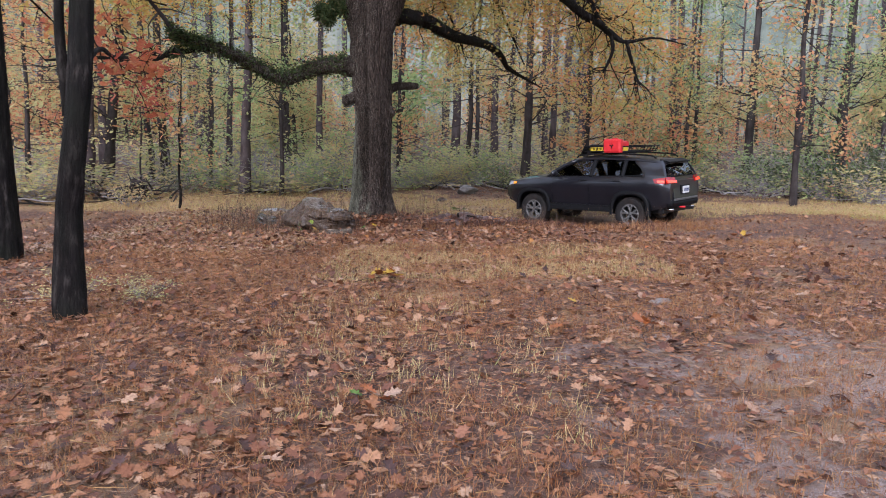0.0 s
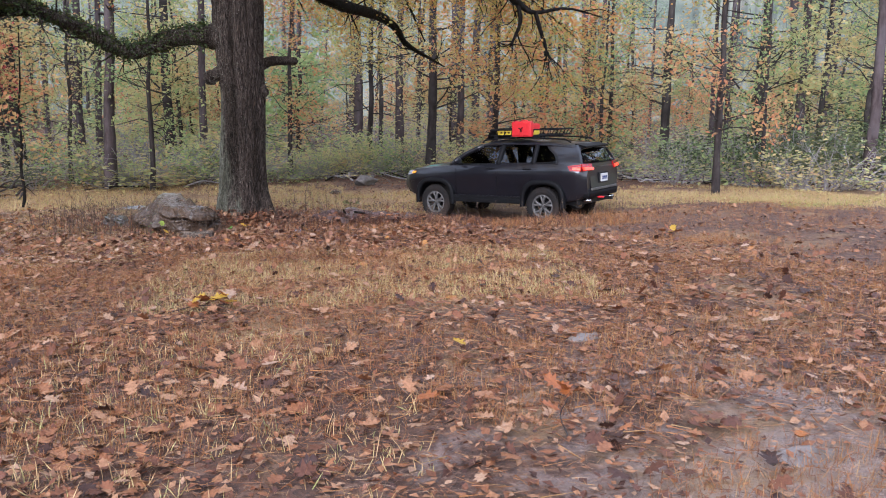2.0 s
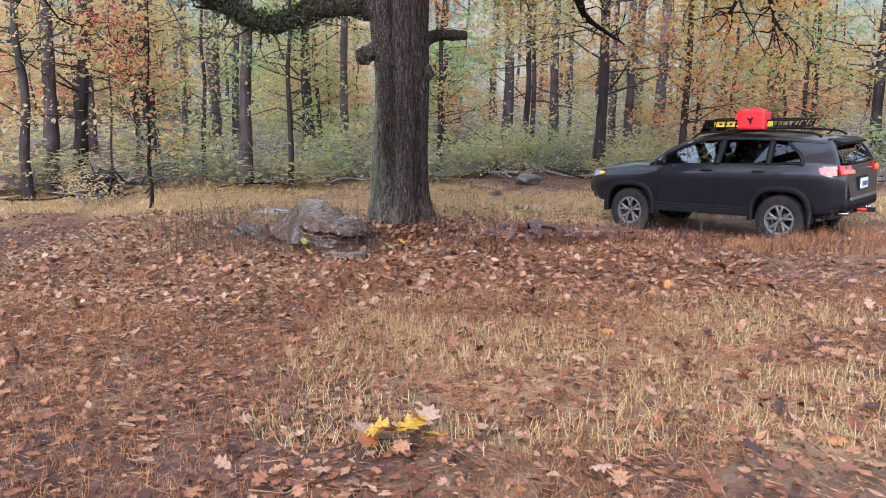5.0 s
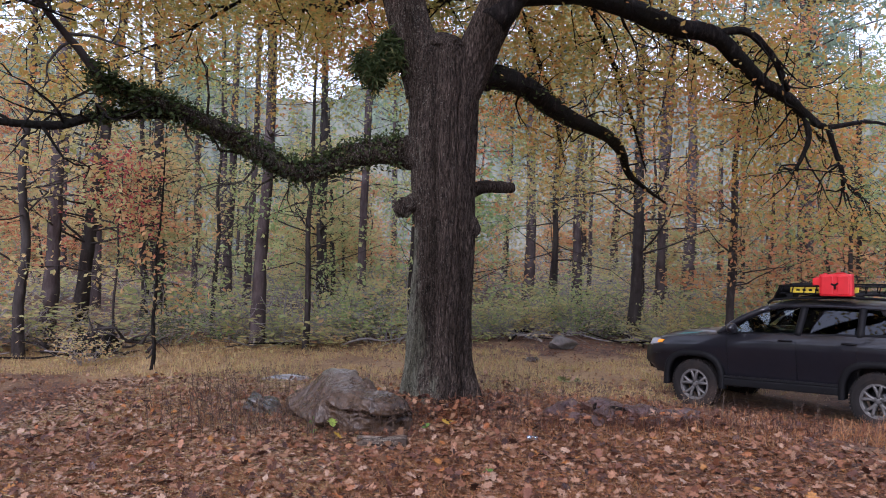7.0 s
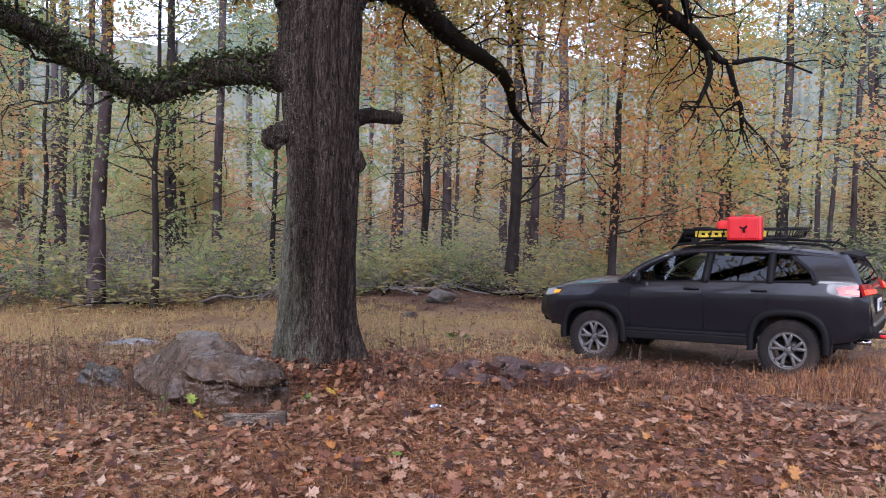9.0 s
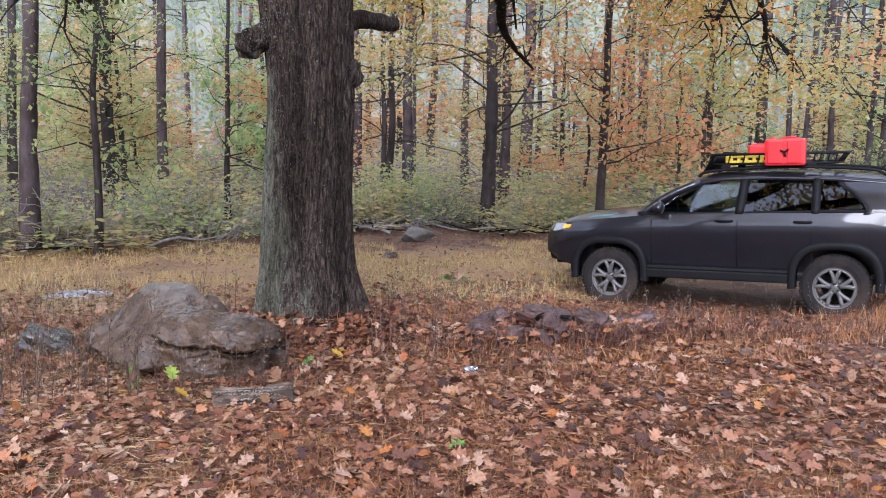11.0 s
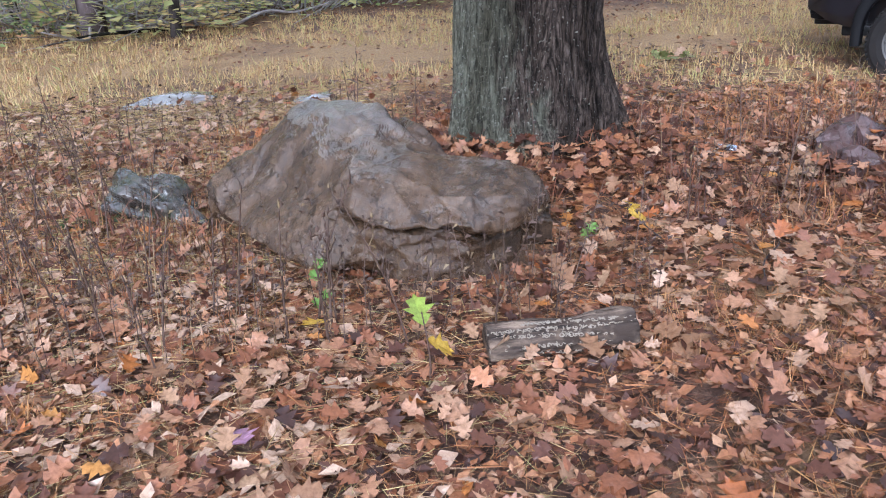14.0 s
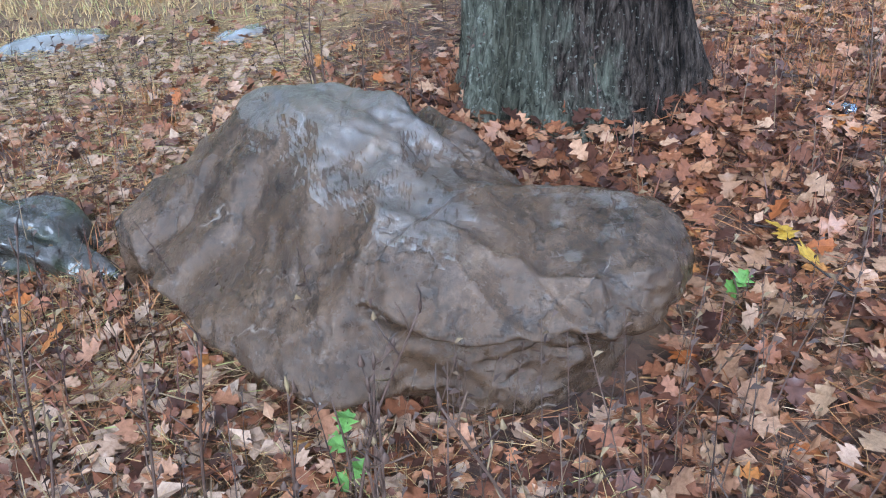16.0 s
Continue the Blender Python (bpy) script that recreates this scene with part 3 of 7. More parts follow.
# ---- the great oak ----
def bark_trunk(ctrl, rings, segs, seed, deep=0.045):
    """A trunk of rings (x, y, z, radius) with upright bark plates parted by furrows, swelling into root flares at the foot."""
    c = curve_points(ctrl, rings)
    th = np.linspace(0, 2 * np.pi, segs, endpoint=False)
    v = []
    for x, y, z, r in c:
        for a in th:
            ca, sa = math.cos(a), math.sin(a)
            lump = noise.noise(Vector((ca * 1.4 + seed, sa * 1.4, z * 0.55))) * 0.08
            roots = 0.10 * max(0.0, 0.7 - z) * math.sin(5 * a + seed) if r > 0.44 else 0.0
            if r > 0.44:
                roots += 0.28 * max(0.0, 0.62 - z) * math.exp(-(((a + 0.25 + math.pi) % (2 * math.pi) - math.pi) / 0.38) ** 2)
            groove = 0.20 * math.exp(-((a - 4.55 - 0.05 * math.sin(z * 1.7)) / 0.12) ** 2) * min(1.0, 0.35 + max(0.0, z * 0.4)) if r > 0.38 else 0.0
            wave = 0.35 * noise.noise(Vector((ca * 2.5, sa * 2.5 + seed, z * 1.3)))
            k = r / 0.42 * 5.2
            n1 = abs(noise.noise(Vector((ca * k + wave, sa * k + seed, z * 0.9))))
            n2 = abs(noise.noise(Vector((ca * k * 2.2 + wave, sa * k * 2.2 - seed, z * 2.2))))
            plate = min(1.0, n1 * 5.0) * 0.7 + min(1.0, n2 * 4.0) * 0.35
            rr = r * (1.015 + lump + roots - groove) + deep * min(1.0, r / 0.35) * (plate - 0.75)
            v.append((x + rr * ca, y + rr * sa, z))
    i, j = np.meshgrid(np.arange(rings - 1), np.arange(segs), indexing="ij")
    f = np.stack([i * segs + j, i * segs + (j + 1) % segs, (i + 1) * segs + (j + 1) % segs, (i + 1) * segs + j], -1).reshape(-1, 4)
    return np.array(v), f


def limb(bag, ctrl, n, segs=10, wob=0.05):
    """A limb through rows of (x, y, z, radius)."""
    c = curve_points(ctrl, n)
    v, f = tube(c[:, :3], np.maximum(c[:, 3], 0.004), segs, True, wob)
    bag.add(v, f)
    return c


def twigs_from(bag, line, count, length, r0, seeds, droop=0.0, spread=0.9, light=False):
    """Crooked twigs off a limb; returns the places where leaves sit."""
    tips = []
    for _ in range(count):
        k = seeds.integers(1, len(line))
        p, r = line[k, :3].copy(), min(r0, line[k, 3] * 0.6)
        d = seeds.normal(0, spread, 3) + np.array([0, 0, 0.35 - droop])
        along = line[min(k + 1, len(line) - 1), :3] - line[k - 1, :3]
        d = d + 0.9 * along / (np.linalg.norm(along) + 1e-6)
        d /= np.linalg.norm(d)
        pts, n = [p.copy()], 6
        ln = length * seeds.uniform(0.5, 1.3)
        for s in range(n):
            d = d + seeds.normal(0, 0.32, 3) + np.array([0, 0, -0.05 * droop])
            d /= np.linalg.norm(d)
            p = p + d * ln / n
            pts.append(p.copy())
            if s >= 1:
                tips.append(p.copy())
            if s in (2, 4):
                q, e, sub = p.copy(), d + seeds.normal(0, 0.8, 3), [p.copy()]
                e /= np.linalg.norm(e)
                for _ in range(3):
                    q = q + e * ln * 0.16
                    e = e + seeds.normal(0, 0.35, 3)
                    e /= np.linalg.norm(e)
                    sub.append(q.copy())
                    tips.append(q.copy())
                if not light:
                    bag.add(*tube(sub, np.linspace(r * 0.5, 0.003, 4), 4, True))
        if light and seeds.uniform() < 0.55:
            bag.add(*tube(pts[::2], np.linspace(r, 0.004, 4), 3, False))
        elif not light:
            bag.add(*tube(pts, np.linspace(r, 0.004, n + 1), 5, True))
    return np.array(tips)


def leaves_at(tips, per, spread, size, shape, faces, seeds, hang=0.5):
    """Leaves in sprays round twig places."""
    n = len(tips) * per
    at = np.repeat(tips, per, axis=0) + seeds.normal(0, spread, (n, 3)) * np.array([1.15, 1.15, 0.5])
    rots = turns(n, 0.9, seeds)
    return scatter(shape, faces, at, rots, size * seeds.uniform(0.6, 1.25, n))


LIMB_LEFT = [(-1.95, 19.0, 3.42, 0.26), (-2.3, 18.98, 3.48, 0.20), (-2.93, 18.93, 3.38, 0.16), (-3.55, 18.72, 3.14, 0.14), (-3.98, 18.38, 3.30, 0.125),
             (-4.35, 17.88, 3.54, 0.11), (-4.73, 17.2, 3.73, 0.095), (-5.03, 16.75, 3.80, 0.08), (-5.25, 16.4, 3.88, 0.065)]
LIMB_LEFT_UP = [(-5.20, 16.45, 3.86, 0.055), (-5.31, 16.1, 4.16, 0.040), (-5.40, 15.8, 4.36, 0.033), (-5.43, 15.5, 4.53, 0.028), (-5.46, 15.1, 4.80, 0.026), (-5.6, 14.7, 5.2, 0.025)]
LIMB_LEFT_LOW = [(-4.70, 17.25, 3.68, 0.07), (-5.10, 16.8, 3.60, 0.055), (-5.34, 16.5, 3.52, 0.048), (-5.57, 16.2, 3.39, 0.044), (-5.93, 15.9, 3.37, 0.036), (-6.35, 15.6, 3.38, 0.035), (-7.2, 15.3, 3.3, 0.02)]
LIMB_RIGHT = [(-1.35, 19.2, 4.55, 0.20), (-0.86, 19.6, 4.60, 0.17), (-0.45, 20.3, 4.56, 0.16), (-0.08, 20.9, 4.40, 0.145), (0.38, 21.7, 4.30, 0.13), (1.05, 23.0, 4.25, 0.11),
              (1.50, 24.1, 4.05, 0.09), (1.80, 25.1, 3.75, 0.07), (2.3, 26.2, 3.55, 0.05), (3.05, 27.4, 3.25, 0.02)]
LIMB_UPPER = [(-1.05, 18.9, 5.2, 0.21), (-0.6, 19.1, 5.75, 0.18), (0.0, 19.4, 5.80, 0.17), (0.65, 19.8, 5.75, 0.16), (1.25, 20.3, 5.70, 0.15), (1.85, 20.7, 5.62, 0.15),
              (2.4, 21.0, 5.60, 0.14), (2.85, 21.2, 5.30, 0.13), (3.35, 21.5, 4.95, 0.11), (3.85, 21.7, 4.72, 0.10), (4.25, 21.9, 4.45, 0.08), (4.6, 22.0, 4.32, 0.05), (5.4, 22.2, 4.45, 0.03), (6.3, 22.5, 4.3, 0.015)]
UPPER_TWIN = [(2.4, 21.0, 5.60, 0.07), (2.95, 21.1, 5.68, 0.06), (3.45, 21.3, 5.3, 0.055), (3.78, 21.6, 4.85, 0.05)]
HANG_A = [(4.15, 21.85, 4.5, 0.05), (4.22, 21.8, 4.1, 0.045), (4.1, 21.8, 3.75, 0.035), (3.98, 21.8, 3.5, 0.02)]
HANG_B = [(4.6, 22.0, 4.32, 0.05), (4.72, 22.0, 3.95, 0.045), (4.85, 22.0, 3.6, 0.04), (4.88, 22.0, 3.3, 0.03)]


def build_oak():
    seeds = np.random.default_rng(11)
    oak = thing("oak_tree", "massive old oak with furrowed grey bark, ferny limbs and orange leaves", "tree", pose(0, 0, 0))
    x, y = OAK_X, OAK_Y
    wood = Bag()
    wood.add(*bark_trunk([(x + 0.04, y, -0.35, 0.66), (x + 0.04, y, 0.0, 0.585), (x + 0.04, y + 0.01, 0.25, 0.515), (x + 0.035, y + 0.02, 0.6, 0.465), (x + 0.035, y + 0.03, 1.3, 0.42), (x + 0.07, y + 0.03, 2.3, 0.40),
                          (x + 0.03, y, 3.1, 0.425), (x + 0.02, y, 3.8, 0.46), (x + 0.02, y, 4.4, 0.46), (x - 0.02, y, 4.75, 0.42), (x - 0.02, y, 4.98, 0.30), (x - 0.02, y, 5.08, 0.12), (x - 0.02, y, 5.10, 0.02)], 220, 250, 3.0))
    wood.add(*bark_trunk([(x - 0.12, y, 4.2, 0.36), (x - 0.31, y, 4.8, 0.33), (x - 0.52, y, 5.4, 0.28), (x - 0.75, y + 0.1, 6.4, 0.30), (x - 0.9, y + 0.3, 7.8, 0.22), (x - 1.3, y, 9.6, 0.12)], 70, 96, 5.0, 0.035))
    wood.add(*bark_trunk([(x + 0.18, y, 4.2, 0.32), (x + 0.48, y, 4.9, 0.29), (x + 0.75, y, 5.5, 0.27), (x + 1.1, y + 0.2, 6.6, 0.23), (x + 1.2, y + 0.1, 8.0, 0.17), (x + 1.7, y, 9.8, 0.09)], 70, 96, 8.0, 0.035))
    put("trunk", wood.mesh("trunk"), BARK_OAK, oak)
    tips = []
    lines = []
    for ctrl, n, name in ((LIMB_LEFT, 34, "limb"), (LIMB_LEFT_UP, 20, "limb"), (LIMB_LEFT_LOW, 24, "limb"), (LIMB_RIGHT, 40, "limb"), (LIMB_UPPER, 46, "limb"),
                          (UPPER_TWIN, 14, "limb"), (HANG_A, 10, "limb"), (HANG_B, 10, "limb")):
        b = Bag()
        line = limb(b, ctrl, n, 12, 0.07)
        lines.append(line)
        far = len(line) // 3 if ctrl in (LIMB_LEFT,) else 4
        t = twigs_from(b, line[far:], 7 + len(line) // 4, 1.0, 0.02, seeds, 0.3)
        if ctrl not in (LIMB_LEFT, LIMB_LEFT_LOW, LIMB_LEFT_UP):
            tips.append(t)
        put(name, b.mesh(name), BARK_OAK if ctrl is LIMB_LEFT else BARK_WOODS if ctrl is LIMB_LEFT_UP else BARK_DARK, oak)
    # boughs that reach out low over the clearing
    for rows in ([(-2.3, 19.0, 6.2, 0.07), (-3.3, 19.6, 6.3, 0.05), (-4.6, 20.2, 6.0, 0.035), (-6.0, 20.8, 5.5, 0.022), (-7.6, 21.2, 5.0, 0.012)],
                 [(-2.3, 18.9, 6.0, 0.07), (-3.3, 18.3, 6.0, 0.05), (-4.5, 17.9, 5.7, 0.035), (-5.8, 17.5, 5.3, 0.022), (-7.0, 17.2, 4.9, 0.012)],
                 [(-0.9, 19.2, 5.6, 0.11), (0.4, 20.6, 6.0, 0.09), (1.8, 22.0, 5.9, 0.07), (3.2, 23.2, 5.5, 0.05), (4.8, 24.3, 5.0, 0.02)],
                 [(-1.5, 19.6, 5.8, 0.10), (-1.8, 21.2, 6.2, 0.08), (-2.4, 22.8, 6.2, 0.06), (-3.0, 24.2, 5.8, 0.03)],
                 [(-0.8, 19.6, 6.6, 0.08), (0.4, 21.6, 6.4, 0.06), (1.5, 24.0, 5.2, 0.04), (2.4, 26.4, 3.9, 0.02)],
                 [(-1.2, 19.8, 6.4, 0.07), (-0.6, 21.8, 6.2, 0.05), (0.1, 24.0, 5.0, 0.035), (0.6, 26.2, 4.0, 0.015)],
                 [(2.2, 21.3, 5.7, 0.06), (3.4, 23.0, 5.7, 0.05), (4.8, 24.4, 5.0, 0.035), (6.6, 25.8, 4.0, 0.015)]):
        b = Bag()
        line = limb(b, rows, 26, 8, 0.05)
        tips.append(twigs_from(b, line[4:], 19, 1.5, 0.016, seeds, 0.45))
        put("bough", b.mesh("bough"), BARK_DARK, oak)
    # higher boughs that carry the crown
    for k in range(13):
        b = Bag()
        a = k * 2.4
        z0 = seeds.uniform(5.4, 8.6)
        p = np.array([x + 0.5 * math.cos(a), y + 0.4 * math.sin(a), z0])
        out = np.array([math.cos(a), math.sin(a), 0.25])
        rows = [(*p, 0.13)]
        for s in range(5):
            out = out + seeds.normal(0, 0.22, 3)
            out[2] = max(out[2], 0.06)
            p = p + out / np.linalg.norm(out) * seeds.uniform(1.0, 1.6)
            rows.append((*p, 0.11 - 0.018 * s))
        line = limb(b, rows, 24, 8, 0.05)
        tips.append(twigs_from(b, line[6:], 18, 1.6, 0.02, seeds, 0.25))
        put("bough", b.mesh("bough"), BARK_DARK, oak)
    tips = np.concatenate(tips)
    # the great limbs stand clear of the leaves
    wood_at = np.concatenate([ln[::2, :3] for ln in lines])
    clear = np.array([np.min(np.sum((wood_at - q) ** 2, axis=1)) for q in tips]) > 0.80 ** 2
    v, f = leaves_at(tips[clear], 26, 0.40, 0.096, LEAF, LEAF_F, seeds)
    put("crown", uniform_mesh("crown", v, f), LEAF_OAK, oak, "orange and yellow-green oak leaves")
    # stubs and knots
    b = Bag()
    limb(b, [(-1.35, 19.35, 2.95, 0.12), (-1.1, 19.6, 3.05, 0.09), (-0.85, 19.9, 3.06, 0.085), (-0.7, 20.06, 3.07, 0.075)], 14, 14, 0.06)
    put("broken_stub", b.mesh("broken_stub"), BARK_OAK, oak)
    for kx, ky, kz, kr in ((-2.19, 18.95, 2.70, 0.135), (-1.27, 19.0, 2.46, 0.13)):
        bm = bmesh.new()
        bmesh.ops.create_icosphere(bm, subdivisions=4, radius=kr)
        for w in bm.verts:
            n3 = w.co.normalized()
            w.co *= 1 + 0.30 * noise.noise(n3 * 2.2 + Vector((kx, 0, 0))) + 0.12 * noise.noise(n3 * 7)
            w.co += Vector((kx, ky, kz))
        part("knot", bm, BARK_OAK, oak, smooth=True)
    b = Bag()
    limb(b, [(-1.9, 19.0, 2.86, 0.15), (-2.05, 18.97, 2.78, 0.125), (-2.18, 18.95, 2.70, 0.115)], 8, 14, 0.06)
    put("broken_stub", b.mesh("broken_stub"), BARK_OAK, oak)
    # resurrection fern along the limbs and in a clump on the fork
    at = []
    for line, lo, hi, n in ((lines[0], 4, 34, 7600), (lines[1], 0, 3, 240), (lines[2], 0, 9, 900), (lines[3], 2, 16, 1100), (lines[3], 16, 30, 160)):
        k = seeds.integers(lo, min(hi, len(line)), n)
        a = seeds.uniform(0, 2 * np.pi, n)
        q = line[k, :3] + seeds.normal(0, 0.05, (n, 3))
        r = line[k, 3]
        q[:, 2] += r * np.abs(np.sin(a)) * np.sign(seeds.uniform(-0.45, 1, n))
        q[:, 1] -= r * np.cos(a)
        at.append(q)
    at = np.concatenate(at)
    v, f = scatter(LEAF, LEAF_F, at, turns(len(at), 1.1, seeds), 0.070 * seeds.uniform(0.5, 1.2, len(at)))
    put("fern_cover", uniform_mesh("fern_cover", v, f), MOSS, oak, "dark green fern growing on the limbs")
    n = 4200
    ball = seeds.normal(0, 1, (n, 3))
    ball = ball / np.linalg.norm(ball, axis=1)[:, None] * seeds.uniform(0.2, 1.05, (n, 1)) * np.array([0.40, 0.24, 0.21])
    ball[:, 2] -= 0.10 * np.abs(seeds.normal(0, 1, n)) - 0.10 * (ball[:, 0] > 0)
    ball[:, 2] += 0.10 * np.sin(ball[:, 0] * 11) + 0.05 * np.sin(ball[:, 0] * 23)
    ball += np.array([-2.52, 18.88, 4.72])
    frond = [(0, 0, 0), (0.07, 0.45, -0.10), (0, 1, -0.75), (-0.07, 0.45, -0.10)]
    v, f = scatter(frond, LEAF_F, ball, turns(n, 1.0, seeds), 0.125 * seeds.uniform(0.5, 1.2, n))
    put("fern_clump", uniform_mesh("fern_clump", v, f), MOSS, oak, "dark hanging fern clump at the fork")


build_oak()


# ---- boulder ----
def stone_mesh(name, size, seed, flat=0.6, angular=0.25, sub=3):
    """An uneven, faceted stone, its foot at z = 0."""
    bm = bmesh.new()
    bmesh.ops.create_icosphere(bm, subdivisions=sub, radius=1)
    off = Vector((seed * 3.7, seed * 1.3, 0))
    s = np.random.default_rng(seed)
    cuts = [(Vector(c).normalized(), s.uniform(0.55, 0.85)) for c in s.normal(0, 1, (9, 3))]
    for w in bm.verts:
        p = w.co.copy()
        for n, d in cuts:
            over = p.dot(n) - d
            if over > 0:
                p -= n * over * 0.85
        p *= 1 + angular * noise.noise(p * 1.6 + off) + 0.06 * noise.noise(p * 6 + off) + (0.05 * (0.3 - abs(noise.noise(p * 5 - off))) if sub > 3 else 0)
        w.co = Vector((p.x * size[0], p.y * size[1], (p.z * 0.9 + 0.35) * size[2] * flat / 0.6))
    me = bpy.data.meshes.new(name)
    bm.to_mesh(me)
    bm.free()
    me.polygons.foreach_set("use_smooth", np.full(len(me.polygons), sub > 3))
    return me


BOULDER_U = [-0.01, 0.02, 0.08, 0.16, 0.32, 0.50, 0.72, 0.86, 1.02, 1.16, 1.35, 1.58, 1.76, 1.84]
#            front foot v, lip v, lip z, crease v, crease z, brow v, brow z, back v, back z, heel v, dip
BOULDER_S = [(-0.12, -0.14, 0.14, -0.14, 0.22, -0.08, 0.27, 0.00, 0.24, 0.04, 0.0),
             (-0.24, -0.28, 0.13, -0.28, 0.27, -0.06, 0.36, 0.06, 0.32, 0.16, 0.0),
             (-0.38, -0.42, 0.12, -0.40, 0.31, -0.05, 0.405, 0.10, 0.35, 0.26, 0.0),
             (-0.50, -0.56, 0.12, -0.52, 0.335, -0.04, 0.435, 0.10, 0.36, 0.30, 0.0),
             (-0.58, -0.65, 0.12, -0.60, 0.33, -0.05, 0.455, 0.10, 0.36, 0.34, 0.0),
             (-0.60, -0.68, 0.12, -0.64, 0.32, -0.09, 0.475, 0.10, 0.37, 0.38, 0.0),
             (-0.34, -0.67, 0.11, -0.61, 0.30, -0.16, 0.51, 0.14, 0.50, 0.42, 0.02),
             (-0.12, -0.66, 0.10, -0.55, 0.29, -0.06, 0.56, 0.20, 0.60, 0.48, 0.02),
             (0.06, -0.61, 0.11, -0.44, 0.31, 0.06, 0.605, 0.28, 0.60, 0.52, 0.02),
             (0.20, -0.54, 0.14, -0.30, 0.33, 0.20, 0.615, 0.38, 0.58, 0.58, 0.0),
             (0.30, -0.40, 0.16, -0.13, 0.33, 0.31, 0.575, 0.45, 0.50, 0.60, 0.0),
             (0.25, -0.22, 0.16, 0.02, 0.28, 0.26, 0.42, 0.36, 0.34, 0.48, 0.0),
             (0.16, -0.06, 0.14, 0.05, 0.23, 0.14, 0.29, 0.20, 0.24, 0.28, 0.0),
             (0.02, 0.01, 0.15, 0.03, 0.18, 0.05, 0.20, 0.07, 0.18, 0.08, 0.0)]


def build_boulder():
    cols, ring = 190, 170
    sec = np.array([np.interp(np.linspace(0, 1, cols), (np.array(BOULDER_U) - BOULDER_U[0]) / (BOULDER_U[-1] - BOULDER_U[0]), np.array(BOULDER_S)[:, k]) for k in range(11)]).T
    us = np.linspace(BOULDER_U[0], BOULDER_U[-1], cols)
    kern = np.ones(7) / 7
    sec = np.stack([np.convolve(np.pad(s, 3, mode="edge"), kern, "valid") for s in sec.T], 1)
    sec[[0, -1]] = [BOULDER_S[0], BOULDER_S[-1]]
    v = []
    for u, (foot, lv, lz, cv, cz, bv, bz, kv, kz, heel, dip) in zip(us, sec):
        # the shoulder end stands blocky, the far end slopes evenly
        full = float(np.interp(u, [0.5, 1.0], [1.0, 0.25]))
        loop = np.array([(foot, -0.12), (lv, lz), (cv, cz), (cv + (bv - cv) * (0.5 - 0.28 * full), cz + (bz - cz) * (0.5 + 0.34 * full)), (bv, bz), ((bv + kv) / 2, (bz + kz) / 2 - dip), (kv, kz), ((kv + heel) / 2 + 0.04, kz * 0.5), (heel, -0.12), ((foot + heel) / 2, -0.2)])
        c = np.vstack([loop[-1:], loop, loop[:2]])
        t = np.linspace(0, len(loop), ring, endpoint=False)
        i = t.astype(int)
        w = (t - i)[:, None]
        p0, p1, p2, p3 = c[i], c[i + 1], c[i + 2], np.vstack([c, c[3:4]])[i + 3]
        crv = 0.5 * (2 * p1 + (p2 - p0) * w + (2 * p0 - 5 * p1 + 4 * p2 - p3) * w**2 + (3 * p1 - p0 - 3 * p2 + p3) * w**3)
        crv = 0.35 * crv + 0.65 * (p1 + (p2 - p1) * w)
        for q, z in crv:
            v.append((u, q, z))
    v = np.array(v)
    mid = np.array([0.9, 0.0, 0.2])
    out = []
    for p in v:
        d = Vector(p - mid).normalized()
        q = Vector(p)
        k = 0.020 * noise.noise(q * 3.1) + 0.030 * (0.35 - abs(noise.noise(q * 4.5))) + 0.024 * (0.3 - abs(noise.noise(q * 10))) + 0.012 * (0.3 - abs(noise.noise(q * 23))) + 0.003 * noise.noise(q * 40)
        # the split under the shoulder, with the lower block set back below it
        if p[1] < 0.1 and p[0] < 0.86:
            line = float(np.interp(p[0], [-0.05, 0.08, 0.28, 0.48, 0.70, 0.86], [0.19, 0.225, 0.315, 0.295, 0.315, 0.345])) + 0.012 * noise.noise(q * 9)
            fade = min(1.0, (0.86 - p[0]) * 3)
            k -= 0.13 * math.exp(-((p[2] - line) / 0.017) ** 2) * fade
            if p[2] < line:
                k -= (0.11 + 0.05 * min(1.0, (line - p[2]) * 6)) * fade
            # a second, finer break across the lower block
            k -= 0.035 * math.exp(-((p[2] - line + 0.095 + 0.1 * (p[0] - 0.3)) / 0.012) ** 2) * fade * (p[0] < 0.45)
        out.append(p + np.array(d) * k)
    i, j = np.meshgrid(np.arange(cols - 1), np.arange(ring), indexing="ij")
    f = np.stack([i * ring + j, (i + 1) * ring + j, (i + 1) * ring + (j + 1) % ring, i * ring + (j + 1) % ring], -1).reshape(-1, 4)
    # old breaks: flat facets where pieces have spalled off
    out = np.array(out)
    chip = np.random.default_rng(41)
    for _ in range(34):
        n = chip.normal(0, 1, 3) * np.array([1, 1, 0.8])
        n[1] -= 0.5
        n[2] += 0.35
        n /= np.linalg.norm(n)
        seat = out[chip.integers(len(out))]
        near = np.exp(-np.sum((out - seat) ** 2, axis=1) / 0.10)
        d = out @ n
        over = d - (np.max(d[near > 0.4]) - chip.uniform(0.02, 0.05))
        out = out - np.outer(np.clip(over, 0, 0.06) * 0.85 * np.clip(near * 2.5, 0, 1), n)
    me = uniform_mesh("boulder", out, f, True)
    bm = bmesh.new()
    bm.from_mesh(me)
    bmesh.ops.holes_fill(bm, edges=[e for e in bm.edges if e.is_boundary], sides=0)
    bmesh.ops.recalc_face_normals(bm, faces=bm.faces)
    bm.to_mesh(me)
    bm.free()
    ob = put("boulder", me, ROCK)
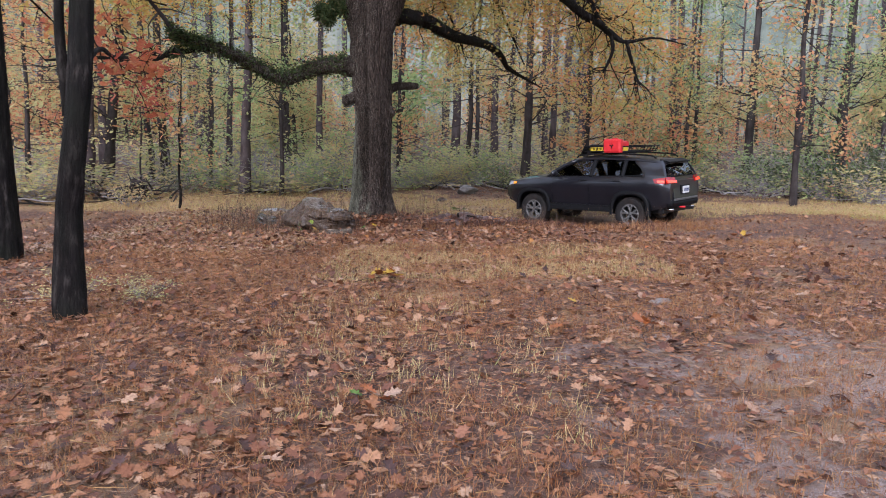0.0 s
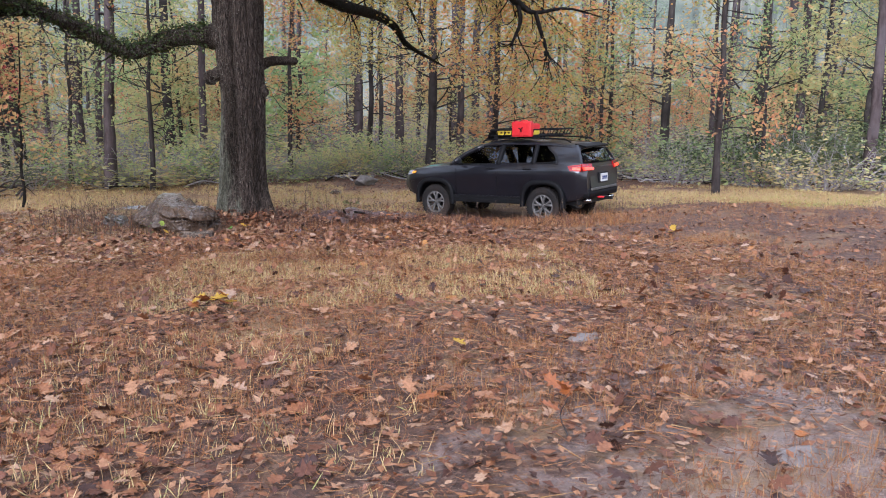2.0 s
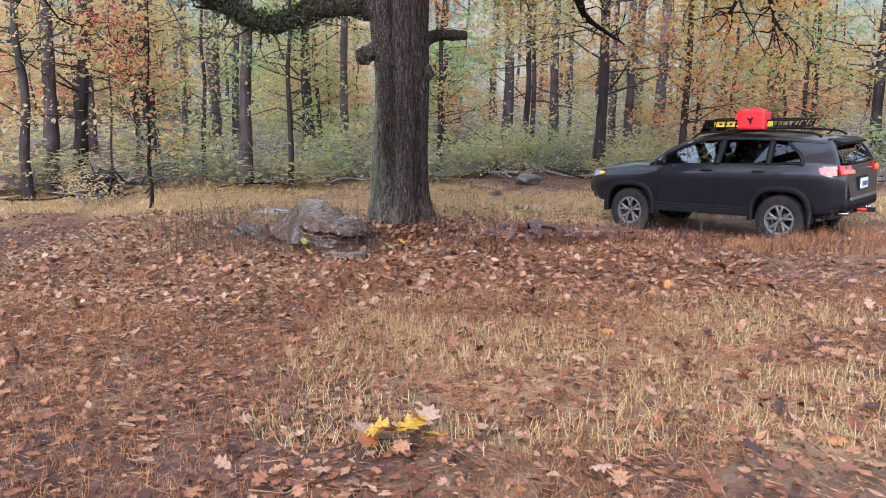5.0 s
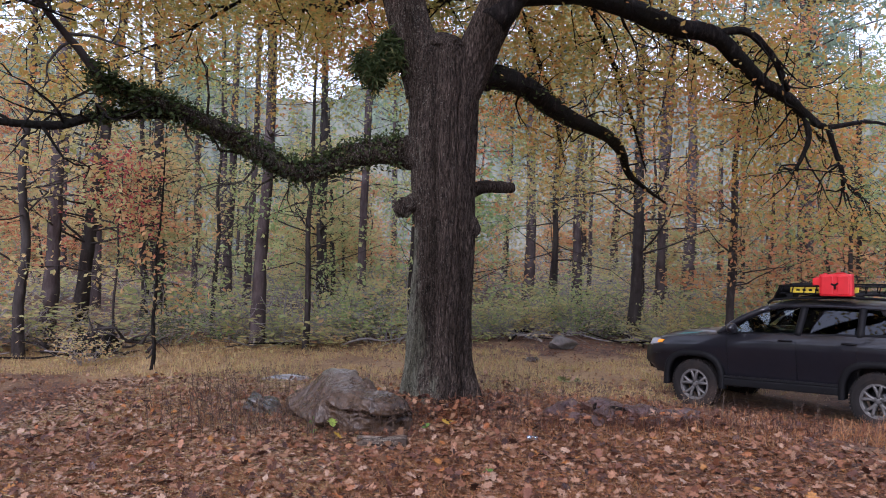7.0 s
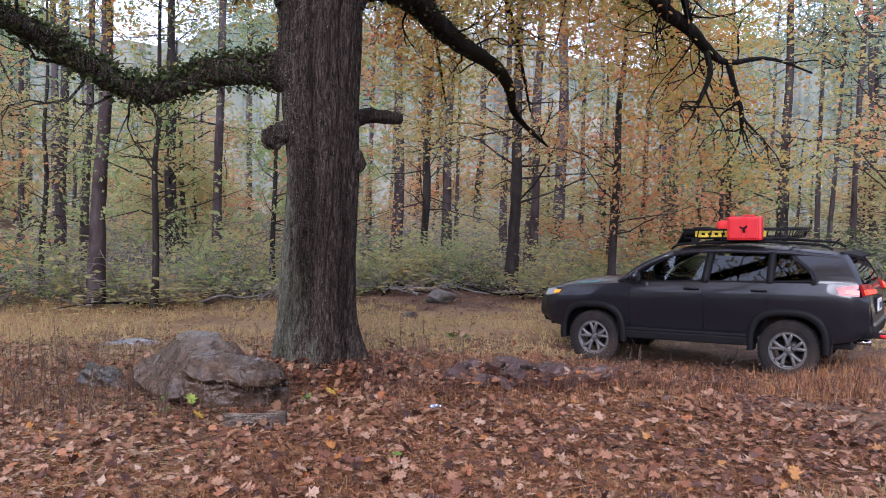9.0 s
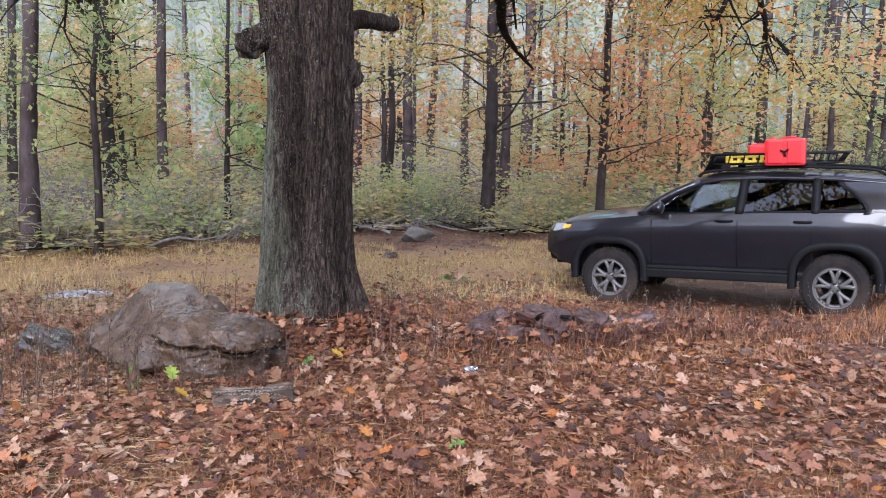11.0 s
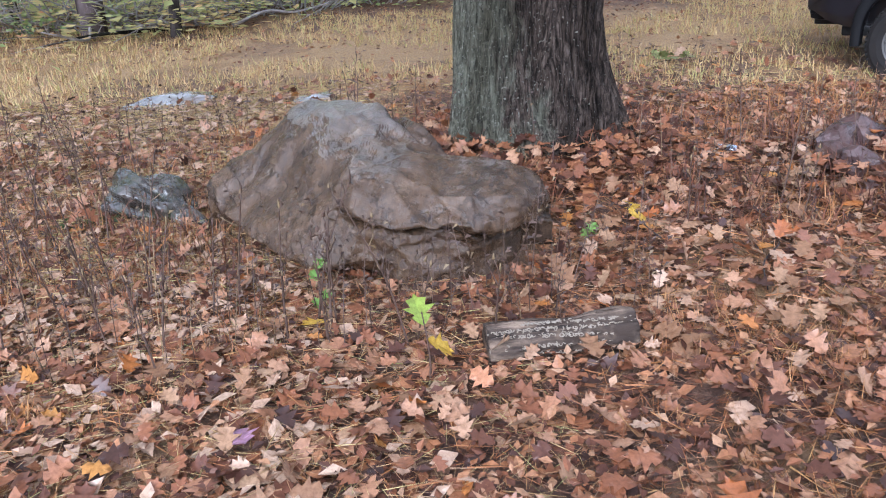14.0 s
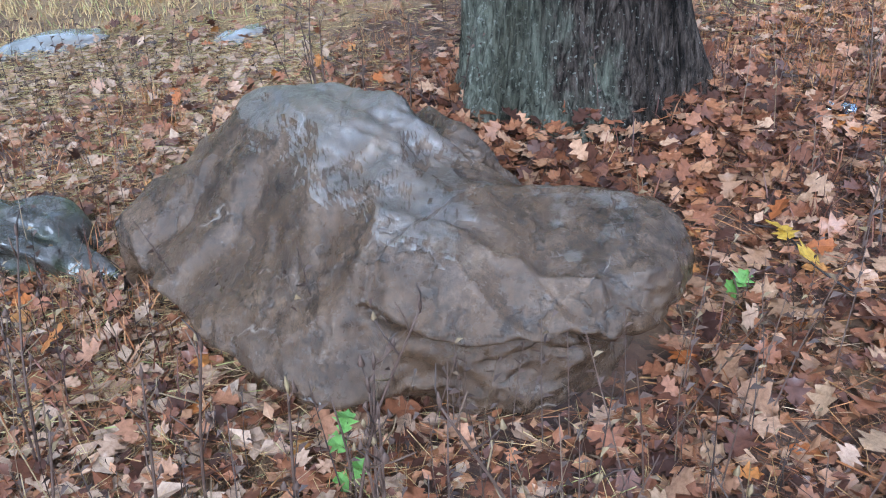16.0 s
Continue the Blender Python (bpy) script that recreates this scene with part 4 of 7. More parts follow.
    hump = put("back_hump", stone_mesh("back_hump", (0.30, 0.22, 0.34), 88, 0.6, 0.18, 5), ROCK, ob)
    hump.matrix_basis = pose(0.80, 0.27, 0.15, 0, 0, 12)
    ax, ay = Vector((-0.912, 0.41, 0)), Vector((0.41, 0.912, 0))
    ob.matrix_basis = Matrix(((ax.x, ay.x, 0, -1.93), (ax.y, ay.y, 0, 17.47), (0, 0, 1, 0.0), (0, 0, 0, 1)))
    tagged(ob, "large rain-wet brown boulder split along its foot, beside the oak", "boulder")


build_boulder()


# ---- woods ----
def wood_clump(name, label, category, height, r, kind_of, seed, leaf_mat, bark, low=None, rough_bark=False, leaf=0.13, most=1500):
    """One tree of a kind, built at the origin."""
    s = np.random.default_rng(seed)
    t = thing(name, label, category)
    b, arms = Bag(), Bag()
    bend = s.normal(0, 0.012 * height, 2)
    n = 9
    hs = np.linspace(0, 1, n)
    rows = [(bend[0] * h**2 + s.normal(0, 0.03), bend[1] * h**2 + s.normal(0, 0.03), -0.3 + h * height, r * (1.35 if k == 0 else 1.08 - 0.85 * h)) for k, h in enumerate(hs)]
    if rough_bark:
        line = curve_points(rows, 40)
        b.add(*bark_trunk(rows, 150, 64, float(seed), 0.045))
    else:
        line = limb(b, rows, 40, 8, 0.05)
    tips = []
    if kind_of == "pine":
        for k in range(34):
            h = s.uniform(0.5, 0.99)
            base = line[int(h * 39), :3]
            a, ln = s.uniform(0, 6.28), (1.15 - h) * height * 0.22 * s.uniform(0.5, 1.2) + 0.5
            d = np.array([math.cos(a), math.sin(a), s.uniform(-0.1, 0.5)])
            pts = np.array([base + d * ln * q + np.array([0, 0, 0.12 * ln * q * q]) for q in np.linspace(0, 1, 5)])
            arms.add(*tube(pts, np.linspace(0.05, 0.012, 5), 5))
            for q in pts[2:]:
                tips += [q + s.normal(0, 0.28, 3) for _ in range(4)]
        for k in range(7):
            base = line[int(s.uniform(0.12, 0.5) * 39), :3]
            a = s.uniform(0, 6.28)
            pts = np.array([base + np.array([math.cos(a), math.sin(a), 0.1]) * q for q in np.linspace(0, s.uniform(0.3, 1.0), 4)])
            arms.add(*tube(pts, np.linspace(0.025, 0.006, 4), 5))
        put("trunk", b.mesh("trunk"), bark, t)
        put("branchwork", arms.mesh("branchwork"), bark, t, "", "stuff")
        tips = np.array(tips)
        m = len(tips) * 4
        at = np.repeat(tips, 4, axis=0) + s.normal(0, 0.15, (m, 3))
        needle = [(0, 0, 0), (0.10, 0.5, 0.02), (0, 1, 0), (-0.10, 0.5, 0.02)]
        v, f = scatter(needle, LEAF_F, at, turns(m, 1.2, s), 0.46 * s.uniform(0.6, 1.3, m))
    else:
        low = low or (0.24 if kind_of == "sapling" else 0.22)
        for k in range(26 if kind_of == "sapling" else 40):
            h = low + (0.97 - low) * s.uniform(0, 1) ** 1.3
            base = line[int(h * 39)]
            a, ln = s.uniform(0, 6.28), (1.1 - 0.7 * h) * height * 0.25 * s.uniform(0.5, 1.2)
            d = np.array([math.cos(a), math.sin(a), s.uniform(-0.05, 0.5)])
            rows, p = [(*base[:3], base[3] * 0.24)], base[:3].copy()
            for q in range(4):
                d = d + s.normal(0, 0.25, 3)
                p = p + d / np.linalg.norm(d) * ln / 4
                rows.append((*p, max(0.006, base[3] * 0.23 * (0.8 - 0.19 * q))))
            ln_pts = curve_points(rows, 9)
            arms.add(*tube(ln_pts[::2, :3], np.maximum(ln_pts[::2, 3], 0.005), 4, False))
            tips.append(twigs_from(arms, ln_pts[3:], 4, 0.8, 0.01, s, 0.15, light=True))
        tips = np.concatenate(tips)
        put("trunk", b.mesh("trunk"), bark, t)
        put("branchwork", arms.mesh("branchwork"), bark, t, "", "stuff")
        tips = tips[s.permutation(len(tips))[:min(most, 900) if kind_of == "sapling" else most]]
        v, f = leaves_at(tips, 2, 0.17 if leaf < 0.2 else 0.3, leaf, LEAF, LEAF_F, s)
    put("crown", uniform_mesh("crown", v, f), leaf_mat, t)
    return t


def shrub(name, label, seed, height, leaf_mat, n_stems=16, per=3, size=0.085):
    s = np.random.default_rng(seed)
    t = thing(name, label, "shrub")
    b, tips = Bag(), []
    for _ in range(n_stems):
        a = s.uniform(0, 6.28)
        d = np.array([math.cos(a) * 0.6, math.sin(a) * 0.6, 1.0])
        p = np.array([math.cos(a), math.sin(a), 0]) * s.uniform(0, 0.3) + np.array([0, 0, -0.15])
        rows = [(*p, 0.014)]
        for q in range(5):
            d = d + s.normal(0, 0.28, 3)
            p = p + d / np.linalg.norm(d) * height / 5 * s.uniform(0.6, 1.2)
            rows.append((*p, 0.012 - 0.002 * q))
        ln = curve_points(rows, 10)
        b.add(*tube(ln[::3, :3], ln[::3, 3], 3, False))
        tips.append(twigs_from(b, ln[2:], 3, 0.5, 0.006, s, 0.1, light=True))
    tips = np.concatenate(tips)
    put("stem_clump", b.mesh("stem_clump"), TWIG, t, "", "stuff")
    tips = tips[s.permutation(len(tips))[:330]]
    v, f = leaves_at(tips, per, 0.12, size, LEAF, LEAF_F, s)
    put("foliage", uniform_mesh("foliage", v, f), leaf_mat, t)
    return t


PINES = [wood_clump("pine_tree", "tall straight pine with plated reddish-grey bark", "tree", h, r, "pine", s, NEEDLES, BARK_PINE) for h, r, s in ((19, 0.15, 21), (22, 0.17, 22), (17, 0.135, 23))]
HARD = [wood_clump("young_hardwood", lab, "tree", h, r, "hardwood", s, m, BARK_WOODS) for h, r, s, m, lab in
        ((9.5, 0.10, 31, LEAF_ORANGE, "young hardwood with russet and orange autumn leaves"), (10.5, 0.11, 32, LEAF_YELLOW, "young hardwood with yellowing leaves and thin dark trunk"),
         (8.5, 0.09, 33, LEAF_GREEN, "young hardwood still in green leaf"), (11.5, 0.13, 34, LEAF_YELLOW, "slender hardwood with yellow-green autumn crown"))]
SAPS = [wood_clump("sapling", lab, "tree", h, r, "sapling", s, m, BARK_WOODS) for h, r, s, m, lab in
        ((4.8, 0.04, 41, LEAF_ORANGE, "thin sapling with orange autumn leaves"), (5.2, 0.045, 42, LEAF_YELLOW, "thin sapling with pale yellow leaves"))]
SAPS.append(wood_clump("sapling", "slender dark sapling with a few orange sprays", "tree", 5.2, 0.04, "sapling", 43, LEAF_ORANGE, BARK_DARK, 0.38, most=300))
SHRUBS = [shrub("shrub", "leggy undergrowth shrub with sparse yellow-green leaves", 51, 1.5, SHRUB_LEAF, 22, 2, 0.105), shrub("shrub", "evergreen undergrowth shrub with small green leaves", 52, 1.3, LEAF_GREEN, 22, 2, 0.10),
          shrub("shrub", "nearly bare grey twiggy bush", 53, 1.5, SHRUB_LEAF, 34, 1, 0.10)]
DARK_GREEN = leaf_material("evergreen_leaves", [(0.0, (0.05, 0.075, 0.035)), (0.6, (0.10, 0.13, 0.055)), (1.0, (0.20, 0.19, 0.09))], 0.35, by_object=0.4, mottle=0.3)
THICKET = shrub("evergreen_shrub", "dense dark evergreen bush at the edge of the wood", 54, 2.3, DARK_GREEN, 30, 4, 0.12)
FAR_HARD = [wood_clump("young_hardwood", lab, "tree", h, r, "hardwood", s, m, BARK_WOODS, 0.16, leaf=0.28, most=620) for h, r, s, m, lab in
            ((10, 0.10, 35, LEAF_ORANGE, "distant hardwood in russet leaf"), (11, 0.11, 36, LEAF_YELLOW, "distant hardwood in yellow-green leaf"), (9, 0.09, 37, LEAF_GREEN, "distant hardwood in green leaf"))]
RED_SAP = wood_clump("sapling", "thin sapling with crimson leaves high on its stem", "tree", 4.9, 0.035, "sapling", 44, LEAF_RED, BARK_WOODS, 0.62, most=420)
USED = set()


def plant(src, x, y, scale, heading, lean=(0, 0), group="", wide=None):
    """Sets a tree on the ground: the first of a kind is the built one, the rest are copies."""
    w = wide or scale
    m = pose(*on_land(x, y), lean[0], lean[1], 0) @ pose(0, 0, 0, 0, 0, heading) @ Matrix.Diagonal((w, w, scale, 1))
    if src.name in USED:
        ob = copy_thing(src, m)
    else:
        USED.add(src.name)
        src.matrix_basis = m
        ob = src
    if group:
        ob["group"] = group
    return ob


P, H, S, B = PINES, HARD, SAPS, SHRUBS
# x, y, kind, height scale, girth scale, heading, lean
for x, y, src, sc, wd, hd, ln in (
        (-10.55, 24.1, H[1], 1.0, 1.0, 10, 1), (-11.5, 27.0, P[0], 1.0, 1.15, 40, 2), (-11.4, 28.1, H[3], 1.1, 1.4, 80, 7), (-14.2, 34.8, P[1], 1.0, 0.95, 120, 0),
        (-7.4, 23.1, S[2], 0.95, 1.0, 200, 3), (-9.5, 26.0, RED_SAP, 1.0, 1.0, 30, 2), (-11.9, 37.8, P[2], 1.0, 0.8, 20, 0), (-6.4, 27.1, P[2], 1.0, 1.4, 300, 1), (-5.2, 26.6, H[2], 1.0, 0.8, 160, 1),
        (-5.0, 33.6, P[1], 1.05, 0.8, 220, 0.5), (0.5, 40.0, P[0], 1.0, 1.15, 70, 0), (1.5, 40.4, H[1], 1.2, 1.0, 33, 0), (3.7, 47.9, P[2], 1.2, 0.9, 15, 0),
        (5.2, 44.0, P[0], 1.0, 0.9, 215, 0), (5.9, 42.1, P[1], 1.0, 1.2, 95, 1), (6.3, 39.0, P[1], 1.1, 1.3, 310, 0.5), (4.6, 27.4, H[0], 1.0, 1.0, 140, 1),
        (10.2, 24.3, H[0], 1.05, 1.0, 100, -0.6), (16.4, 27.3, P[1], 1.0, 1.0, 10, 0), (10.9, 39.8, P[0], 1.0, 1.1, 60, 0), (-7.7, 27.6, H[2], 0.9, 0.9, 15, 1), (-3.2, 31.0, H[2], 1.0, 1.0, 75, 0), (9.0, 31.5, H[2], 1.0, 1.0, 130, 1), (13.5, 28.5, H[2], 1.1, 1.1, 200, 0), (-13.0, 26.0, H[0], 0.8, 0.9, 50, 2), (21.6, 41.4, P[2], 1.2, 1.3, 190, 0),
        (14.6, 31.2, H[3], 1.15, 1.1, 20, 0), (18.2, 30.4, H[1], 1.1, 1.1, 140, 1), (20.6, 33.2, H[2], 1.2, 1.2, 250, 0), (12.4, 34.4, H[3], 1.1, 1.0, 310, 0), (23.4, 35.4, H[1], 1.2, 1.2, 60, 0),
        (3.0, 30.6, H[3], 1.0, 0.9, 190, 0), (7.4, 33.4, H[2], 1.1, 1.0, 35, 1), (1.0, 34.0, H[1], 1.1, 1.0, 270, 0)):
    plant(src, x, y, sc, hd, (0, ln), "trees round the clearing", wd)


def forest_edge(x):
    return float(np.interp(x, [-60, -16, -12, -7.5, -3.4, 1, 10, 14, 60], [12, 21, 23.5, 25, 28.3, 29.3, 29.2, 26, 18]))


fill = np.random.default_rng(77)
count = 0
while count < 160:
    x, y = fill.uniform(-55, 60), fill.uniform(18, 78)
    if y < forest_edge(x) + fill.uniform(0.5, 3) or abs(x - 1) > 10 + 0.62 * y:
        continue
    pick = fill.uniform()
    src = P[fill.integers(3)] if pick < 0.34 else H[fill.choice([0, 1, 2, 3], p=[0.20, 0.27, 0.31, 0.22])] if pick < 0.74 else S[fill.choice([0, 1], p=[0.5, 0.5])]
    if y > 38 and src in H:
        src = FAR_HARD[(0, 1, 2, 1)[H.index(src)]]
    sc = fill.uniform(0.8, 1.25)
    plant(src, x, y, sc, fill.uniform(0, 360), (fill.normal(0, 1), fill.normal(0, 1.2)), "trees round the clearing", sc * (1.0 if y < 60 else 1.25))
    count += 1
count = 0
while count < 105:
    x, y = fill.uniform(-60, 64), fill.uniform(19, 80)
    e = forest_edge(x)
    if y < e or abs(x - 1) > 8 + 0.6 * y or math.hypot(x + 9.2, y - 24.4) < 2.2 or (y > e + 20 and fill.uniform() < 0.4):
        continue
    far = y > e + 14
    plant(B[fill.choice([0, 1, 2], p=[0.4, 0.2, 0.4])], x, y, fill.uniform(0.45, 1.05) * (1.35 if far else 1.0), fill.uniform(0, 360), (0, 0), "undergrowth", fill.uniform(0.8, 1.4) * (1.5 if far else 1.0))
    count += 1
for x in [q for q in np.linspace(-14, 16, 30) if abs(q + 9.2) > 1.6]:
    plant(B[fill.choice([0, 1, 2], p=[0.4, 0.15, 0.45])], x + fill.normal(0, 0.3), forest_edge(x) + 0.2 + abs(fill.normal(0, 1.6)), fill.uniform(0.3, 0.75), fill.uniform(0, 360), (0, 0), "undergrowth", fill.uniform(0.6, 1.1))
for _ in range(64):
    x = fill.uniform(-17, 17)
    if abs(x + 9.2) < 1.8:
        continue
    tall = fill.uniform(0.35, 1.0)
    plant(B[fill.choice([0, 1, 2], p=[0.5, 0.3, 0.2])], x, forest_edge(x) + 0.5 + 7 * fill.uniform() ** 1.5, tall, fill.uniform(0, 360), (0, 0), "undergrowth", tall * fill.uniform(0.8, 1.3))
for x, y, sc in ((13.2, 28.6, 0.9), (14.6, 29.4, 1.1), (15.9, 28.2, 1.0), (17.2, 29.8, 1.2), (18.6, 28.8, 1.05), (12.2, 30.6, 0.9), (20.2, 30.2, 1.2), (16.6, 31.6, 1.3), (8.6, 31.0, 0.7), (-4.2, 29.6, 0.45), (-8.3, 26.4, 0.45), (2.2, 31.0, 0.5)):
    plant(THICKET, x, y, sc, 70 * x, (0, 0), "undergrowth", sc * 1.2)
# woods beside and behind the walk, which close the place
for _ in range(24):
    a, d = fill.uniform(0, 2 * np.pi), fill.uniform(24, 46)
    x, y = 1 + d * math.cos(a), 4 + d * math.sin(a)
    if y > 12 and abs(x) < 20 or y > 17:
        continue
    plant((P + H)[fill.integers(7)], x, y, fill.uniform(0.9, 1.2), fill.uniform(0, 360), (0, 0), "trees round the clearing")


# ---- the parked car ----
PAINT = plain("dark_grey_car_paint", (0.0085, 0.0085, 0.012), 0.35, 0.0, 0.7, 0.0, 0.3, 0.2)
PAINT.node_tree.nodes["Principled BSDF"].inputs["Coat IOR"].default_value = 1.6
BLACK = plain("black_plastic", (0.006, 0.006, 0.007), 0.6, 0.0, 0.0, 0.2, 0.3, 0.15)
RUBBER = surface("tyre_rubber", [(0.3, (0.008, 0.007, 0.007)), (0.7, (0.018, 0.016, 0.015))], 8.0, (0.03, 0.022, 0.018), 2.0, (0.7, 0.95), 0.3, 60.0, spec=0.2)
ALLOY = plain("grey_alloy", (0.135, 0.130, 0.125), 0.42, 0.3, 0.0, 0.0, 0.4, 0.3)
DARK_METAL = plain("dark_metal", (0.03, 0.03, 0.032), 0.45, 0.8)
CHROME = plain("bright_metal", (0.7, 0.7, 0.7), 0.18, 1.0)
RED_PLASTIC = plain("red_moulded_plastic", (0.62, 0.018, 0.022), 0.45, 0.0, 0.0, 0.2, 0.2)
YELLOW = plain("yellow_strap", (0.75, 0.55, 0.03), 0.6)
CLOTH = plain("dark_seat_cloth", (0.03, 0.03, 0.032), 0.9)
PLATE_WHITE = plain("white_plate", (0.7, 0.7, 0.68), 0.4)
PLATE_BAR = plain("dark_blue_ink", (0.03, 0.05, 0.16), 0.5)
LAMP_RED = plain("red_lens", (0.26, 0.006, 0.006), 0.15, 0.0, 0.15, 0.0, 0.1)
TEAL = plain("teal_decal", (0.02, 0.16, 0.16), 0.4)


def glow(name, col, power, base):
    m, nt, lk, bs = nodes_of(name)
    bs.inputs["Base Color"].default_value = (*base, 1)
    bs.inputs["Roughness"].default_value = 0.15
    bs.inputs["Emission Color"].default_value = (*col, 1)
    bs.inputs["Emission Strength"].default_value = power
    return m


LIT_RED = glow("lit_tail_lamp", (1.0, 0.07, 0.02), 1.5, (0.5, 0.02, 0.02))
LIT_AMBER = glow("lit_amber_lamp", (1.0, 0.36, 0.015), 0.55, (0.5, 0.2, 0.02))
LAMP_CLEAR = plain("clear_headlamp", (0.24, 0.26, 0.28), 0.08, 0.0, 1.0, 0.0, 0.15)


def tinted_glass(name, tint):
    m, nt, lk, bs = nodes_of(name)
    tr = nt.new("ShaderNodeBsdfTransparent")
    tr.inputs["Color"].default_value = (*tint, 1)
    gl = nt.new("ShaderNodeBsdfGlossy")
    gl.inputs["Roughness"].default_value = 0.02
    gl.inputs["Color"].default_value = (0.95, 0.97, 1.0, 1)
    fr = nt.new("ShaderNodeFresnel")
    fr.inputs["IOR"].default_value = 1.6
    mx = nt.new("ShaderNodeMixShader")
    lk.new(fr.outputs[0], mx.inputs[0])
    lk.new(tr.outputs[0], mx.inputs[1])
    lk.new(gl.outputs[0], mx.inputs[2])
    lk.new(mx.outputs[0], nt["Material Output"].inputs["Surface"])
    return m


GLASS = tinted_glass("clear_window_glass", (0.62, 0.68, 0.66))
PRIVACY_GLASS = tinted_glass("dark_window_glass", (0.16, 0.18, 0.18))


def box(bm, lo, hi, bevel=0.0):
    """A bevelled box between two corners, added to a bmesh."""
    made = bmesh.ops.create_cube(bm, size=1)["verts"]
    lo, hi = Vector(lo), Vector(hi)
    for w in made:
        w.co = Vector([(a + b) / 2 + c * (b - a) for a, b, c in zip(lo, hi, w.co)])
    if bevel:
        es = list({e for w in made for e in w.link_edges})
        bmesh.ops.bevel(bm, geom=es, offset=bevel, segments=2, affect="EDGES", profile=0.6)


def box_part(name, lo, hi, mat, parent, bevel=0.01, label=""):
    bm = bmesh.new()
    box(bm, lo, hi, bevel)
    return part(name, bm, mat, parent, label)


def tube_part(name, pts, r, mat, parent, segs=8, label=""):
    b = Bag()
    b.add(*tube(pts, np.full(len(pts), r), segs))
    return put(name, b.mesh(name), mat, parent, label)


def slab(name, outline, thick, mat, parent, label="", bevel=0.0, smooth=False):
    """A solid sheet from an outline of 3D points, thickened along its normal."""
    bm = bmesh.new()
    face = bm.faces.new([bm.verts.new(p) for p in outline])
    face.normal_update()
    n = face.normal.copy()
    up = bmesh.ops.extrude_face_region(bm, geom=[face])["geom"]
    for w in up:
        if isinstance(w, bmesh.types.BMVert):
            w.co += n * thick
    bmesh.ops.recalc_face_normals(bm, faces=bm.faces)
    if bevel:
        bmesh.ops.bevel(bm, geom=list(bm.edges), offset=bevel, segments=2, affect="EDGES")
    return part(name, bm, mat, parent, label, smooth)


def lathe(profile, segs, axis_y=True):
    """Rings of (radius, y) turned round the y axis; quads."""
    p = np.asarray(profile, float)
    th = np.linspace(0, 2 * np.pi, segs, endpoint=False)
    v = np.stack([p[:, None, 0] * np.cos(th), np.repeat(p[:, 1:2], segs, 1), p[:, None, 0] * np.sin(th)], -1).reshape(-1, 3)
    i, j = np.meshgrid(np.arange(len(p) - 1), np.arange(segs), indexing="ij")
    f = np.stack([i * segs + j, i * segs + (j + 1) % segs, (i + 1) * segs + (j + 1) % segs, (i + 1) * segs + j], -1).reshape(-1, 4)
    return v, f


def build_wheel(car, x, y, side):
    """A chunky tyre on a five-spoke grey rim; side is +1 for the outer face towards +y."""
    hub = new("wheel")
    hub.parent = car
    hub.matrix_basis = pose(x, y, 0.375)
    b = Bag()
    b.add(*lathe([(0.235, -0.11), (0.29, -0.125), (0.345, -0.12), (0.372, -0.10), (0.378, -0.05), (0.378, 0.05), (0.372, 0.10), (0.345, 0.12), (0.29, 0.125), (0.235, 0.11)], 64))
    for k in range(52):
        a = k * 2 * math.pi / 52
        for yy, tw in ((-0.085, 0.3), (-0.03, -0.3), (0.03, 0.3), (0.085, -0.3)):
            bm = bmesh.new()
            box(bm, (0.372, -0.021, -0.013), (0.389, 0.021, 0.013))
            m = pose(0, yy, 0, 0, math.degrees(-a - yy * tw), 0)
            v = np.array([m @ w.co for w in bm.verts])
            idx = {w: n for n, w in enumerate(bm.verts)}
            b.add(v, np.array([[idx[w] for w in fc.verts] for fc in bm.faces]))
            bm.free()
    put("tyre", b.mesh("tyre", False), RUBBER, hub, "muddy all-terrain tyre")
    b = Bag()
    o = side
    b.add(*lathe([(0.238, -0.10 * o), (0.215, -0.10 * o), (0.205, 0.04 * o), (0.222, 0.10 * o), (0.238, 0.113 * o), (0.246, 0.108 * o)], 48))
    b.add(*lathe([(0.001, 0.088 * o), (0.055, 0.086 * o), (0.068, 0.07 * o), (0.07, 0.0), (0.001, 0.0)], 24))
    for k in range(5):
        a = k * 2 * math.pi / 5 + 0.3
        for fork in (-0.26, 0.26):
            pts = [(0.05 * math.cos(a), 0.072 * o, 0.05 * math.sin(a)), (0.12 * math.cos(a + fork * 0.5), 0.082 * o, 0.12 * math.sin(a + fork * 0.5)), (0.225 * math.cos(a + fork), 0.092 * o, 0.225 * math.sin(a + fork))]
            b.add(*tube(curve_points(pts, 6), np.linspace(0.031, 0.024, 6), 6))
    b.add(*lathe([(0.232, 0.085 * o), (0.226, 0.105 * o), (0.205, 0.105 * o), (0.198, 0.085 * o), (0.205, 0.075 * o)], 40))
    put("rim", b.mesh("rim"), ALLOY, hub, "grey five-spoke alloy rim")
    b = Bag()
    b.add(*lathe([(0.001, -0.02 * o), (0.15, -0.02 * o), (0.15, -0.05 * o), (0.001, -0.05 * o)], 32))
    put("brake_disc", b.mesh("brake_disc"), DARK_METAL, hub)
    for k in range(5):
        a = k * 2 * math.pi / 5
        b = Bag()
        b.add(*tube([(0.04 * math.cos(a), 0.08 * o, 0.04 * math.sin(a)), (0.04 * math.cos(a), 0.098 * o, 0.04 * math.sin(a))], [0.009, 0.007], 6))
        put("lug_nut", b.mesh("lug_nut"), DARK_METAL, hub)


